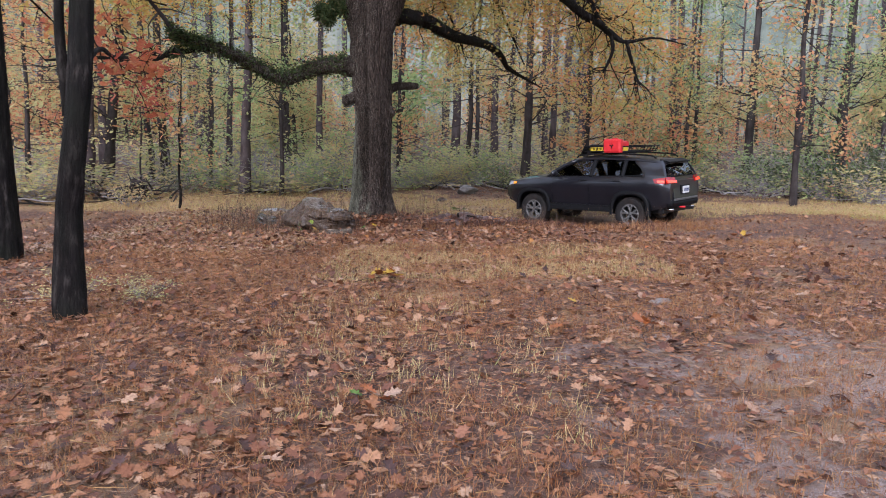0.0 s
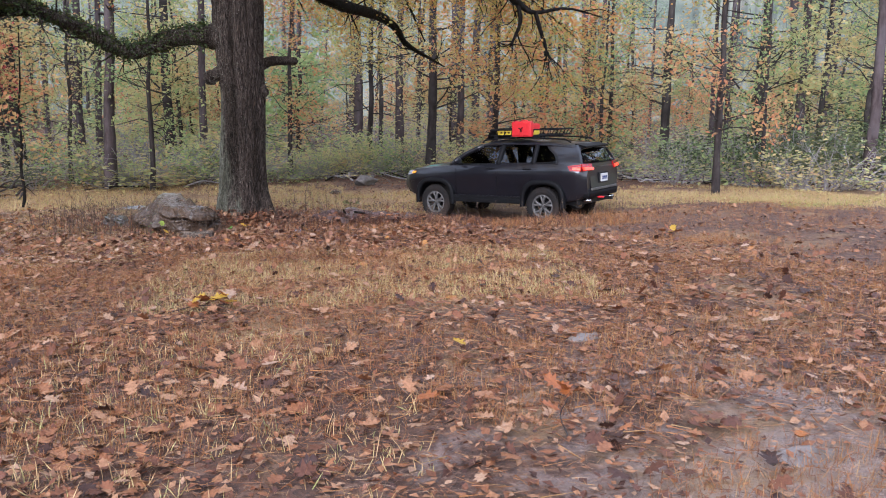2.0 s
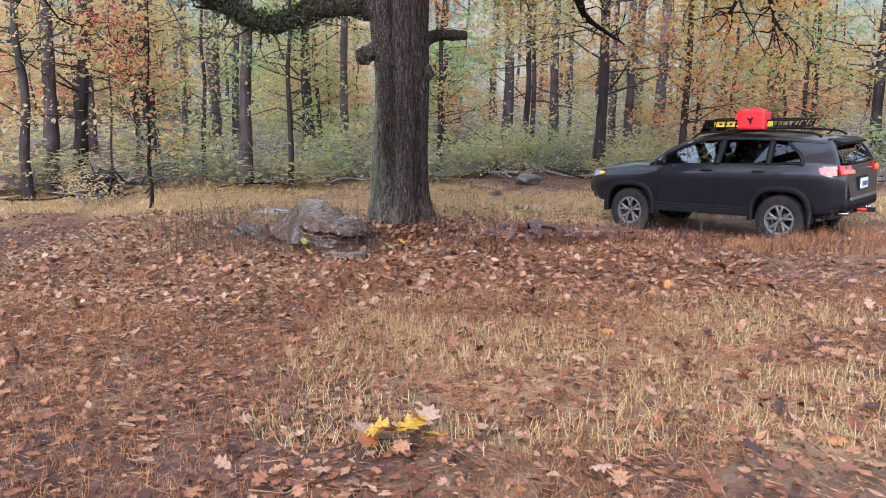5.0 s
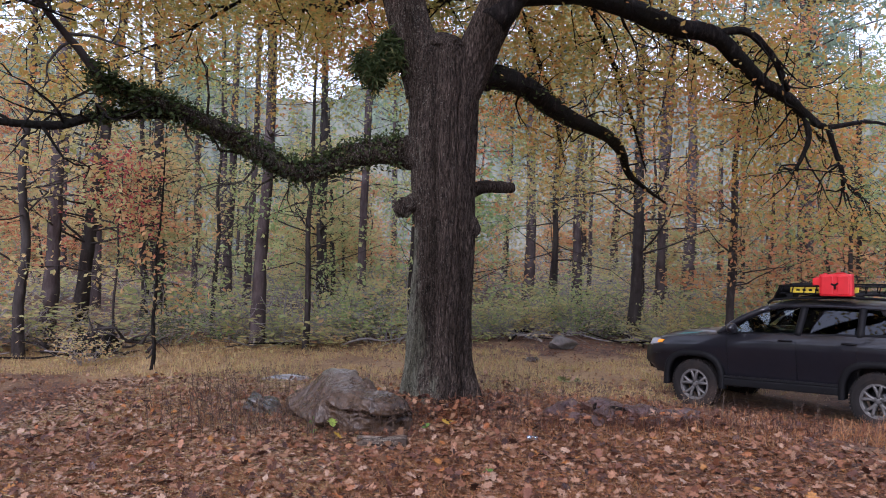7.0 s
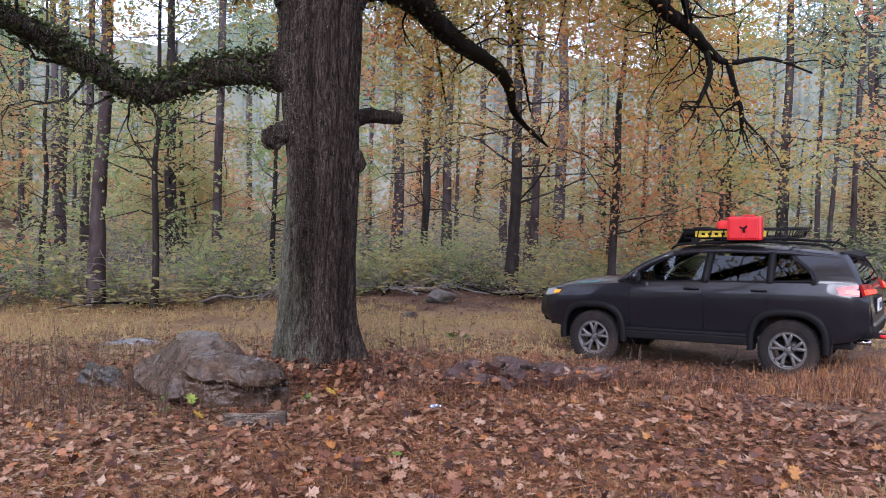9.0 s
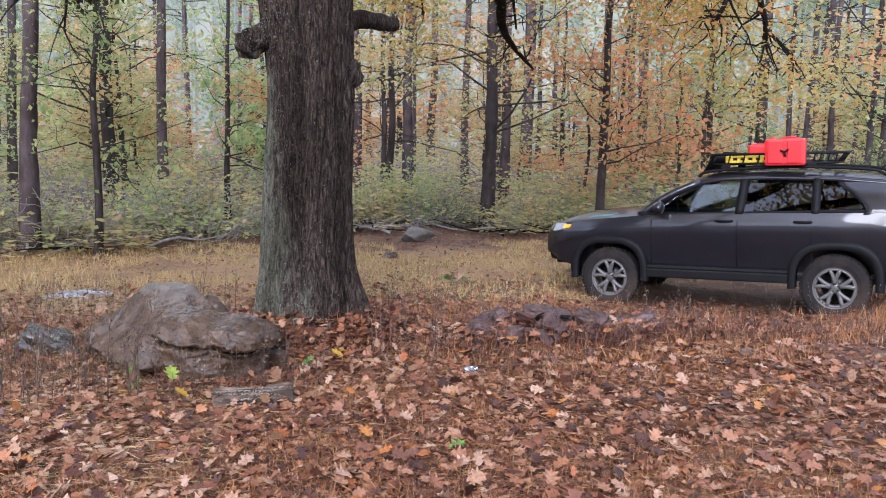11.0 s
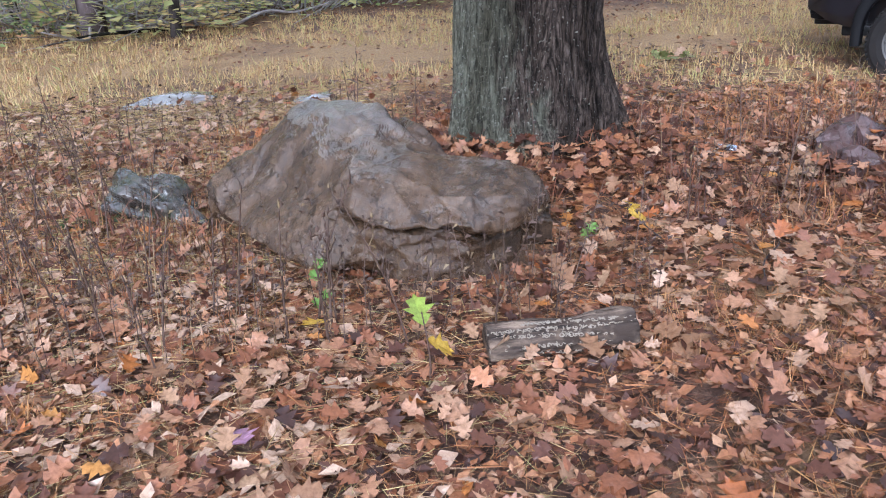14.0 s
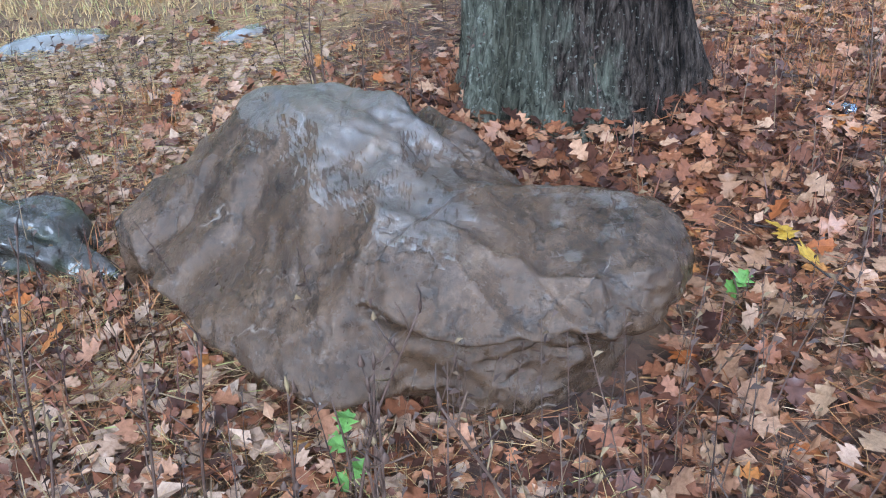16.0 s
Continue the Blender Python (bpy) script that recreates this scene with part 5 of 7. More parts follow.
BODY_X = [-2.30, -2.27, -2.15, -1.90, -1.36, -0.60, 0.20, 0.90, 1.36, 1.75, 2.00, 2.16, 2.27, 2.31]
BODY_LOW = [0.66, 0.58, 0.51, 0.46, 0.42, 0.41, 0.41, 0.41, 0.42, 0.45, 0.50, 0.55, 0.60, 0.67]
BODY_TOP = [1.08, 1.17, 1.23, 1.255, 1.25, 1.24, 1.225, 1.195, 1.155, 1.12, 1.085, 1.045, 0.98, 0.87]
BODY_WIDE = [0.72, 0.80, 0.87, 0.91, 0.93, 0.925, 0.925, 0.925, 0.925, 0.915, 0.885, 0.84, 0.77, 0.68]
BODY_CROWN = [0.02, 0.03, 0.03, 0.03, 0.03, 0.03, 0.03, 0.05, 0.075, 0.07, 0.06, 0.05, 0.04, 0.03]


def side_y(x, z):
    """Half-width of the cabin's side at a height above the belt."""
    return 0.90 - (z - 1.17) * 0.62


def build_car():
    fwd, lft = Vector((-0.766, 0.643, 0)), Vector((-0.643, -0.766, 0))
    m = Matrix(((fwd.x, lft.x, 0, 3.90), (fwd.y, lft.y, 0, 20.85), (0, 0, 1, -0.225), (0, 0, 0, 1))) @ pose(0, 0, 0, 0, 2.7, 0) @ Matrix.Diagonal((0.985, 1.0, 1.01, 1))
    car = thing("car", "dark grey five-door off-road wagon with roof basket, parked with lamps lit", "car", m)
    # lower body, with wheel arches cut out
    xs = np.linspace(-2.30, 2.31, 84)
    rows = [np.interp(xs, BODY_X, c) for c in (BODY_LOW, BODY_TOP, BODY_WIDE, BODY_CROWN)]
    rows = [np.convolve(np.pad(r, 2, mode="edge"), np.ones(5) / 5, "valid") for r in rows]
    v = []
    for x, lo, top, w, crown in zip(xs, *rows):
        half = [(0, lo), (0.78 * w, lo), (0.90 * w, lo + 0.02), (0.945 * w, lo + 0.09), (0.955 * w, 0.62 + 0.1 * (lo - 0.33)), (0.965 * w, 0.72), (0.985 * w, 0.82), (1.003 * w, top - 0.25), (1.004 * w, top - 0.19), (0.985 * w, top - 0.10), (0.950 * w, top - 0.015), (0.86 * w, top + 0.010), (0.5 * w, top + crown * 0.8), (0, top + crown)]
        v += [(x, y, z) for y, z in half] + [(x, -y, z) for y, z in half[-2:0:-1]]
    k = 26
    i, j = np.meshgrid(np.arange(len(xs) - 1), np.arange(k), indexing="ij")
    f = np.stack([i * k + j, (i + 1) * k + j, (i + 1) * k + (j + 1) % k, i * k + (j + 1) % k], -1).reshape(-1, 4)
    me = uniform_mesh("body", v, f, True)
    bm = bmesh.new()
    bm.from_mesh(me)
    bmesh.ops.holes_fill(bm, edges=[e for e in bm.edges if e.is_boundary], sides=0)
    bmesh.ops.recalc_face_normals(bm, faces=bm.faces)
    bm.to_mesh(me)
    bm.free()
    body = put("body", me, PAINT, car)
    cutters = bmesh.new()
    for x in (1.36, -1.36):
        for y in (0.83, -0.83):
            ring = [(math.cos(a), math.sin(a), (abs(math.cos(a)) ** 2.9 + abs(math.sin(a)) ** 2.9) ** (-1 / 2.9) * 0.435) for a in np.linspace(0, 2 * math.pi, 48, endpoint=False)]
            rims = [[cutters.verts.new((x + ca * sq, y + e, 0.40 + sa * sq)) for ca, sa, sq in ring] for e in (-0.28, 0.28)]
            cutters.faces.new(rims[0])
            cutters.faces.new(rims[1][::-1])
            for n_ in range(48):
                cutters.faces.new((rims[0][n_], rims[1][n_], rims[1][(n_ + 1) % 48], rims[0][(n_ + 1) % 48]))
    bmesh.ops.recalc_face_normals(cutters, faces=cutters.faces)
    cm = bpy.data.meshes.new("arches")
    cutters.to_mesh(cm)
    cutters.free()
    cut = new("arches", cm)
    cut.matrix_basis = m
    mod = body.modifiers.new("arches", "BOOLEAN")
    mod.object, mod.operation, mod.solver = cut, "DIFFERENCE", "EXACT"
    done = bpy.data.meshes.new_from_object(body.evaluated_get(bpy.context.evaluated_depsgraph_get()))
    body.modifiers.clear()
    done.set_sharp_from_angle(angle=radians(28))
    body.data = done
    bpy.data.objects.remove(cut)
    bpy.data.meshes.remove(cm)
    for x in (1.36, -1.36):
        for y, o in ((0.83, 1), (-0.83, -1)):
            build_wheel(car, x, y - 0.03 * o, o)
            # squared flare round the arch
            b = Bag()
            c = np.array([x, 0, 0.40])
            ring, p = [], np.linspace(-0.10, math.pi + 0.10, 40)
            for a in p:
                ca, sa = math.cos(a), math.sin(a)
                sq = (abs(ca) ** 2.9 + abs(sa) ** 2.9) ** (-1 / 2.9)
                d = np.array([ca, 0, sa]) * sq
                for r_, yy in ((0.425, 0.80), (0.425, 0.945), (0.437, 0.962), (0.50, 0.958), (0.515, 0.945), (0.52, 0.86)):
                    ring.append(c + d * r_ * np.array([1.0, 1, 0.985]) + np.array([0, yy * o, 0]))
            n, kk = len(p), 6
            i2, j2 = np.meshgrid(np.arange(n - 1), np.arange(kk), indexing="ij")
            b.add(np.array(ring), np.stack([i2 * kk + j2, i2 * kk + (j2 + 1) % kk, (i2 + 1) * kk + (j2 + 1) % kk, (i2 + 1) * kk + j2], -1).reshape(-1, 4))
            put("wheel_arch_flare", b.mesh("wheel_arch_flare"), BLACK, car, "black plastic flare")
    for o in (1, -1):
        box_part("sill_cladding", (-0.9, 0.90 * o - 0.03, 0.405), (0.88, 0.90 * o + 0.04, 0.52), BLACK, car, 0.02)
        slab("door_moulding", [(-0.9, 0.925 * o, 0.53), (0.86, 0.925 * o, 0.53), (0.86, 0.925 * o, 0.56), (-0.9, 0.925 * o, 0.56)], 0.012 * -o, DARK_METAL, car)
        # pillars and door frames
        for name, a, bb, w in (("front_pillar", (0.98, 0.82, 1.17), (0.24, 0.635, 1.59), 0.05), ("middle_pillar", (-0.27, 0.86, 1.20), (-0.30, 0.635, 1.60), 0.055), ("rear_door_pillar", (-1.13, 0.86, 1.21), (-1.12, 0.64, 1.60), 0.05)):
            pts = [(x_, y_ * o, z_) for x_, y_, z_ in (a, bb)]
            mid = tuple((p_ + q_) / 2 + e for p_, q_, e in zip(*pts, (0.05 if name == "front_pillar" else 0.0, 0.008 * o, 0.02 if name == "front_pillar" else 0)))
            tube_part(name, curve_points([pts[0], mid, pts[1]], 8), w, PAINT if name == "front_pillar" else BLACK, car, 10)
        edge_f = curve_points([(-1.63, 0.885, 1.22), (-1.66, 0.855, 1.29), (-1.55, 0.76, 1.43), (-1.37, 0.665, 1.55), (-1.33, 0.60, 1.635)], 13)
        edge_r = curve_points([(-2.245, 0.835, 1.15), (-2.225, 0.80, 1.25), (-2.16, 0.72, 1.40), (-2.08, 0.63, 1.53), (-2.02, 0.57, 1.605)], 13)
        grid = np.array([edge_f + (edge_r - edge_f) * w_ for w_ in np.linspace(0, 1, 9)])
        grid[:, :, 1] += 0.02 * np.sin(np.linspace(0, np.pi, 13))[None] * np.sin(np.linspace(0.35, np.pi - 0.1, 9))[:, None]
        grid[:, :, 1] *= o
        ii, jj = np.meshgrid(np.arange(8), np.arange(12), indexing="ij")
        bm = bmesh.new()
        bm.from_mesh(uniform_mesh("panel", grid.reshape(-1, 3), np.stack([ii * 13 + jj, (ii + 1) * 13 + jj, (ii + 1) * 13 + jj + 1, ii * 13 + jj + 1], -1).reshape(-1, 4), True))
        bmesh.ops.solidify(bm, geom=list(bm.faces), thickness=0.02 * o)
        part("rear_quarter_panel", bm, PAINT, car, smooth=True)
        slab("window_ledge", [(0.86, 0.868 * o, 1.19), (-1.66, 0.872 * o, 1.255), (-1.66, 0.857 * o, 1.275), (0.86, 0.853 * o, 1.21)], 0.012 * -o, BLACK, car)
        for name, pane, glass in (("front_door_window", [(0.76, 1.222), (-0.22, 1.24), (-0.25, 1.565), (0.20, 1.555), (0.50, 1.42)], GLASS),
                                  ("rear_door_window", [(-0.32, 1.24), (-1.08, 1.255), (-1.07, 1.56), (-0.34, 1.57)], PRIVACY_GLASS),
                                  ("quarter_window", [(-1.17, 1.26), (-1.63, 1.285), (-1.57, 1.39), (-1.42, 1.52), (-1.16, 1.555)], PRIVACY_GLASS)):
            slab(name, [(x_, (side_y(x_, z_) - 0.006) * o, z_) for x_, z_ in pane], 0.005 * -o, glass, car, "tinted window glass")
        # handles, mirror, seams
        for x_ in (-0.10, -1.00):
            tube_part("door_handle", curve_points([(x_ + 0.10, 0.90 * o, 1.125), (x_ + 0.06, 0.94 * o, 1.13), (x_ - 0.06, 0.94 * o, 1.13), (x_ - 0.10, 0.90 * o, 1.125)], 9), 0.016, BLACK, car)
        for x_ in (0.80, -0.26, -1.10):
            seam = [(0.895, 0.58), (0.902, 0.72), (0.925, 0.86), (0.931, 0.98), (0.928, 1.04), (0.908, 1.13)]
            tube_part("door_seam", [(x_ - 0.06 * (z_ < 0.7) * (x_ < -1), y_ * o, z_) for y_, z_ in seam], 0.006, BLACK, car, 6)
        bm = bmesh.new()
        bmesh.ops.create_icosphere(bm, subdivisions=3, radius=1)
        for w in bm.verts:
            w.co = Vector((0.66 + 0.075 * w.co.x * (1.25 if w.co.x > 0 else 0.7), (1.01 + 0.115 * w.co.y) * o, 1.285 + 0.080 * w.co.z))
        mirror = part("wing_mirror", bm, PAINT, car, smooth=True)
        tube_part("mirror_arm", [(0.68, 0.84 * o, 1.22), (0.67, 0.97 * o, 1.25)], 0.03, BLACK, mirror)
        # front and rear lamps
        slab("headlamp", [(2.02, 0.885 * o, 0.985), (2.17, 0.845 * o, 0.955), (2.30, 0.62 * o, 0.945), (2.265, 0.60 * o, 1.035), (2.13, 0.82 * o, 1.06), (1.99, 0.87 * o, 1.065)], 0.05 * o, LAMP_CLEAR, car, "white headlamp")
        slab("turn_signal", [(1.93, 0.90 * o, 1.01), (2.02, 0.885 * o, 0.995), (2.0, 0.872 * o, 1.045), (1.90, 0.888 * o, 1.05)], 0.035 * o, LIT_AMBER, car, "lit amber turn signal")
        slab("tail_lamp", [(-1.98, 0.898 * o, 1.10), (-2.20, 0.845 * o, 1.09), (-2.19, 0.82 * o, 1.23), (-1.92, 0.875 * o, 1.20)], 0.03 * -o, LAMP_RED, car, "red tail lamp")
        slab("tail_lamp", [(-2.235, 0.86 * o, 1.09), (-2.31, 0.52 * o, 1.09), (-2.26, 0.52 * o, 1.22), (-2.19, 0.84 * o, 1.23)], 0.035 * o, LAMP_RED, car, "red tail lamp")
        slab("lamp_strip", [(-2.262, 0.85 * o, 1.115), (-2.335, 0.55 * o, 1.11), (-2.32, 0.55 * o, 1.155), (-2.245, 0.845 * o, 1.17)], 0.035 * o, LIT_RED, car, "glowing red lamp strip")
        slab("lamp_strip", [(-2.04, 0.900 * o, 1.12), (-2.20, 0.862 * o, 1.115), (-2.195, 0.852 * o, 1.17), (-2.04, 0.888 * o, 1.17)], 0.012 * -o, LIT_RED, car, "glowing red lamp strip")
        box_part("fog_lamp", (2.18, 0.60 * o - 0.06, 0.60), (2.30, 0.60 * o + 0.06, 0.67), BLACK, car, 0.02)
        tube_part("roof_rail", curve_points([(0.28, 0.58 * o, 1.655), (0.10, 0.58 * o, 1.72), (-0.8, 0.585 * o, 1.755), (-1.65, 0.58 * o, 1.72), (-1.85, 0.57 * o, 1.655)], 24), 0.018, BLACK, car)
        tube_part("exhaust", [(-2.05, 0.55 * o, 0.50), (-2.30, 0.56 * o, 0.49)], 0.035, CHROME, car)
    # roof skin
    rx = np.linspace(0.34, -2.08, 26)
    rz = np.interp(rx, [-2.08, -1.95, -1.3, -0.6, 0.0, 0.25, 0.40], [1.565, 1.625, 1.685, 1.705, 1.69, 1.645, 1.595])
    v = []
    for x, z in zip(rx, rz):
        half = [(0, z + 0.015), (0.35, z + 0.008), (0.54, z - 0.012), (0.62, z - 0.05), (0.645, z - 0.095), (0.60, z - 0.10), (0.50, z - 0.05), (0, z - 0.03)]
        v += [(x, y, q) for y, q in half] + [(x, -y, q) for y, q in half[-2:0:-1]]
    k = 14
    i, j = np.meshgrid(np.arange(len(rx) - 1), np.arange(k), indexing="ij")
    f = np.stack([i * k + j, i * k + (j + 1) % k, (i + 1) * k + (j + 1) % k, (i + 1) * k + j], -1).reshape(-1, 4)
    me = uniform_mesh("roof", v, f, True)
    bm = bmesh.new()
    bm.from_mesh(me)
    bmesh.ops.holes_fill(bm, edges=[e for e in bm.edges if e.is_boundary], sides=0)
    bmesh.ops.recalc_face_normals(bm, faces=bm.faces)
    bm.to_mesh(me)
    bm.free()
    put("roof", me, PAINT, car)
    slab("windscreen", [(1.00, 0.78, 1.19), (1.00, -0.78, 1.19), (0.34, -0.57, 1.57), (0.34, 0.57, 1.57)], 0.006, GLASS, car, "windscreen glass")
    slab("rear_window", [(-2.225, 0.68, 1.25), (-2.225, -0.68, 1.25), (-2.03, -0.56, 1.56), (-2.03, 0.56, 1.56)], 0.006, GLASS, car, "tinted rear window")
    slab("rear_spoiler", [(-1.93, 0.58, 1.598), (-2.17, 0.54, 1.540), (-2.17, -0.54, 1.540), (-1.93, -0.58, 1.598)], 0.035, BLACK, car, "black roof spoiler", 0.008)
    slab("tailgate", [(-2.30, 0.60, 0.72), (-2.30, -0.60, 0.72), (-2.24, -0.70, 1.23), (-2.24, 0.70, 1.23)], 0.03, PAINT, car, "", 0.01)
    bumper = box_part("rear_bumper", (-2.345, -0.74, 0.54), (-2.12, 0.74, 0.74), BLACK, car, 0.09, "black rear bumper")
    box_part("bumper_trim", (-2.36, -0.62, 0.70), (-2.32, 0.62, 0.745), ALLOY, bumper, 0.012, "bright step trim")
    box_part("front_bumper", (2.02, -0.66, 0.53), (2.325, 0.66, 0.72), BLACK, car, 0.10, "black front bumper")
    box_part("skid_plate", (1.98, -0.42, 0.47), (2.30, 0.42, 0.55), DARK_METAL, car, 0.02)
    for k in range(7):
        box_part("grille_slot", (2.24, -0.45 + 0.135 * k, 0.77), (2.325, -0.37 + 0.135 * k, 0.87), BLACK, car, 0.012)
    # thin teal sheet that imitates a reflection along the bonnet's edge
    slab("bonnet_decal", [(1.70, 0.80, 1.128), (1.40, 0.80, 1.155), (1.30, 0.72, 1.185), (1.62, 0.72, 1.160)], 0.003, TEAL, car, "teal sheet painted as a reflection on the bonnet")
    plate = box_part("number_plate", (-2.345, -0.16, 0.85), (-2.325, 0.16, 1.01), PLATE_WHITE, car, 0.004, "white plate with dark bars")
    for k in range(6):
        box_part("plate_bar", (-2.349, -0.12 + 0.042 * k, 0.89), (-2.345, -0.095 + 0.042 * k, 0.96), PLATE_BAR, plate, 0)
    box_part("plate_recess", (-2.326, -0.24, 0.82), (-2.27, 0.24, 1.04), BLACK, car, 0.01)
    box_part("tow_bar", (-2.52, -0.035, 0.48), (-2.2, 0.035, 0.55), DARK_METAL, car, 0.006)
    tube_part("tow_hook", curve_points([(-2.38, 0.42, 0.56), (-2.47, 0.45, 0.56), (-2.50, 0.40, 0.56), (-2.46, 0.36, 0.56), (-2.38, 0.37, 0.56)], 14), 0.016, RED_PLASTIC, car, 8, "red tow hook")
    tube_part("rear_wiper", [(-2.235, 0.0, 1.21), (-2.16, 0.30, 1.33)], 0.01, BLACK, car)
    tube_part("aerial", [(-1.75, 0.0, 1.68), (-1.85, 0.0, 1.78)], 0.012, BLACK, car)
    # underbody and cabin
    box_part("floor_pan", (-2.1, -0.66, 0.40), (2.0, 0.66, 0.50), DARK_METAL, car, 0.02)
    for x in (1.36, -1.36):
        tube_part("axle", [(x, -0.75, 0.375), (x, 0.75, 0.375)], 0.045, DARK_METAL, car)
    for y in (0.40, -0.40):
        seat = box_part("front_seat", (-0.15, y - 0.24, 0.95), (0.35, y + 0.24, 1.10), CLOTH, car, 0.05)
        slab("seat_back", [(-0.20, y - 0.23, 1.0), (-0.20, y + 0.23, 1.0), (-0.33, y + 0.19, 1.42), (-0.33, y - 0.19, 1.42)], 0.10, CLOTH, seat, "", 0.02)
        box_part("head_rest", (-0.42, y - 0.12, 1.43), (-0.32, y + 0.12, 1.56), CLOTH, seat, 0.03)
    rear = box_part("rear_seat", (-1.30, -0.66, 0.95), (-0.85, 0.66, 1.08), CLOTH, car, 0.05)
    slab("seat_back", [(-1.28, -0.64, 1.0), (-1.28, 0.64, 1.0), (-1.42, 0.58, 1.36), (-1.42, -0.58, 1.36)], 0.10, CLOTH, rear, "", 0.02)
    box_part("dashboard", (0.56, -0.72, 1.0), (0.96, 0.72, 1.235), BLACK, car, 0.04)
    b = Bag()
    th = np.linspace(0, 2 * np.pi, 25)
    b.add(*tube(np.stack([0.52 + 0.07 * np.sin(th), 0.40 + 0.185 * np.cos(th), 1.22 + 0.17 * np.sin(th)], -1), np.full(25, 0.016), 6, False))
    put("steering_wheel", b.mesh("steering_wheel"), BLACK, car)
    # basket on the rails
    basket = new("roof_basket")
    basket.parent = car
    tagged(basket, "black tubular roof basket")
    z0, z1 = 1.80, 1.915
    front, back, wide = 0.10, -1.30, 0.56

    def loop_of(z, g):
        return [(front + g * 0.5, wide * 0.85, z), (front, wide, z), (back, wide, z), (back - g, wide * 0.85, z), (back - g, -wide * 0.85, z), (back, -wide, z), (front, -wide, z), (front + g * 0.5, -wide * 0.85, z), (front + g * 0.5, wide * 0.85, z)]

    for z, g in ((z0, 0.02), (z1, 0.10)):
        tube_part("basket_rim", loop_of(z, g), 0.014, BLACK, basket)
    for k in range(9):
        x = front - k * (front - back) / 8
        tube_part("floor_bar", [(x, -wide, z0), (x, wide, z0)], 0.010, BLACK, basket)
        for o in (1, -1):
            tube_part("upright", [(x, wide * o, z0), (x - 0.03, wide * o, z1)], 0.009, BLACK, basket)
    for y in np.linspace(-0.42, 0.42, 6):
        tube_part("upright", [(front + 0.02, y, z0), (front + 0.06, y, z1)], 0.009, BLACK, basket)
        tube_part("upright", [(back - 0.02, y, z0), (back - 0.10, y, z1)], 0.009, BLACK, basket)
    for x in (-0.05, -1.05):
        for o in (1, -1):
            box_part("clamp", (x - 0.05, 0.545 * o - 0.03, 1.735), (x + 0.05, 0.545 * o + 0.03, 1.80), BLACK, basket, 0.012)
    slab("wind_fairing", [(0.24, 0.50, 1.715), (0.24, -0.50, 1.715), (0.13, -0.50, 1.91), (0.13, 0.50, 1.91)], 0.012, BLACK, basket, "black wind fairing")
    return m


CAR_M = build_car()


def fuel_can(m, label):
    """A flat moulded fuel can with a centre clamp, cap and ribs."""
    can = thing("fuel_can", label, "fuel can", m)
    bm = bmesh.new()
    box(bm, (-0.25, -0.065, 0), (0.25, 0.065, 0.36), 0.03)
    body = part("body", bm, RED_PLASTIC, can)
    for lo, hi in (((-0.21, 0.06, 0.03), (-0.03, 0.078, 0.33)), ((0.03, 0.06, 0.03), (0.21, 0.078, 0.33))):
        box_part("raised_panel", lo, hi, RED_PLASTIC, body, 0.012)
    tube_part("cap", [(0.17, 0.0, 0.35), (0.17, 0.0, 0.378)], 0.03, RED_PLASTIC, body, 12)
    tube_part("handle", curve_points([(-0.14, 0, 0.35), (-0.12, 0, 0.372), (0.0, 0, 0.374), (0.04, 0, 0.355)], 10), 0.012, RED_PLASTIC, body)
    for a in (0.4, 2.5, 4.6):
        tube_part("clamp_arm", [(0, 0.085, 0.18), (0.06 * math.cos(a), 0.085, 0.18 + 0.06 * math.sin(a))], 0.014, BLACK, body)
    return can


fuel_can(CAR_M @ pose(-0.76, 0.645, 1.775) @ Matrix.Diagonal((0.92, 1, 0.88, 1)), "red moulded fuel can upright on the side of the roof basket")
fuel_can(CAR_M @ pose(-0.50, 0.20, 1.965, 90, 0, 0), "red moulded fuel can lying flat in the roof basket")
board = thing("traction_board", "yellow traction board strapped in the roof basket", "traction board", CAR_M @ pose(-0.45, 0.38, 1.812))
bm = bmesh.new()
box(bm, (-0.50, -0.12, 0), (0.42, 0.12, 0.085), 0.012)
part("board", bm, YELLOW, board)
for k in range(9):
    box_part("slot", (-0.46 + 0.092 * k, 0.118, 0.03), (-0.41 + 0.092 * k, 0.124, 0.06), BLACK, board, 0)
bag = thing("gear_bag", "black soft gear bag in the roof basket", "bag", CAR_M @ pose(0.02, -0.05, 1.812))
bm = bmesh.new()
box(bm, (-0.2, -0.4, 0), (0.18, 0.4, 0.12), 0.045)
for w in bm.verts:
    w.co.z += 0.02 * noise.noise(w.co * 9)
part("bag_body", bm, BLACK, bag, smooth=True)
tube_part("strap", [(0.0, -0.4, 0.125), (0.0, 0.4, 0.125)], 0.012, BLACK, bag)


# ---- stones, log and small things ----
def stone(name, label, x, y, size, seed, heading=0, tip=(0, 0), up=-0.02, mat=None, flat=0.6, group="", sub=4, angular=0.25):
    ob = put(name, stone_mesh(name, size, seed, flat, angular, sub), mat or ROCK_GREY)
    ob.matrix_basis = pose(*on_land(x, y, up), tip[0], tip[1], heading)
    return tagged(ob, label, "stone", group)


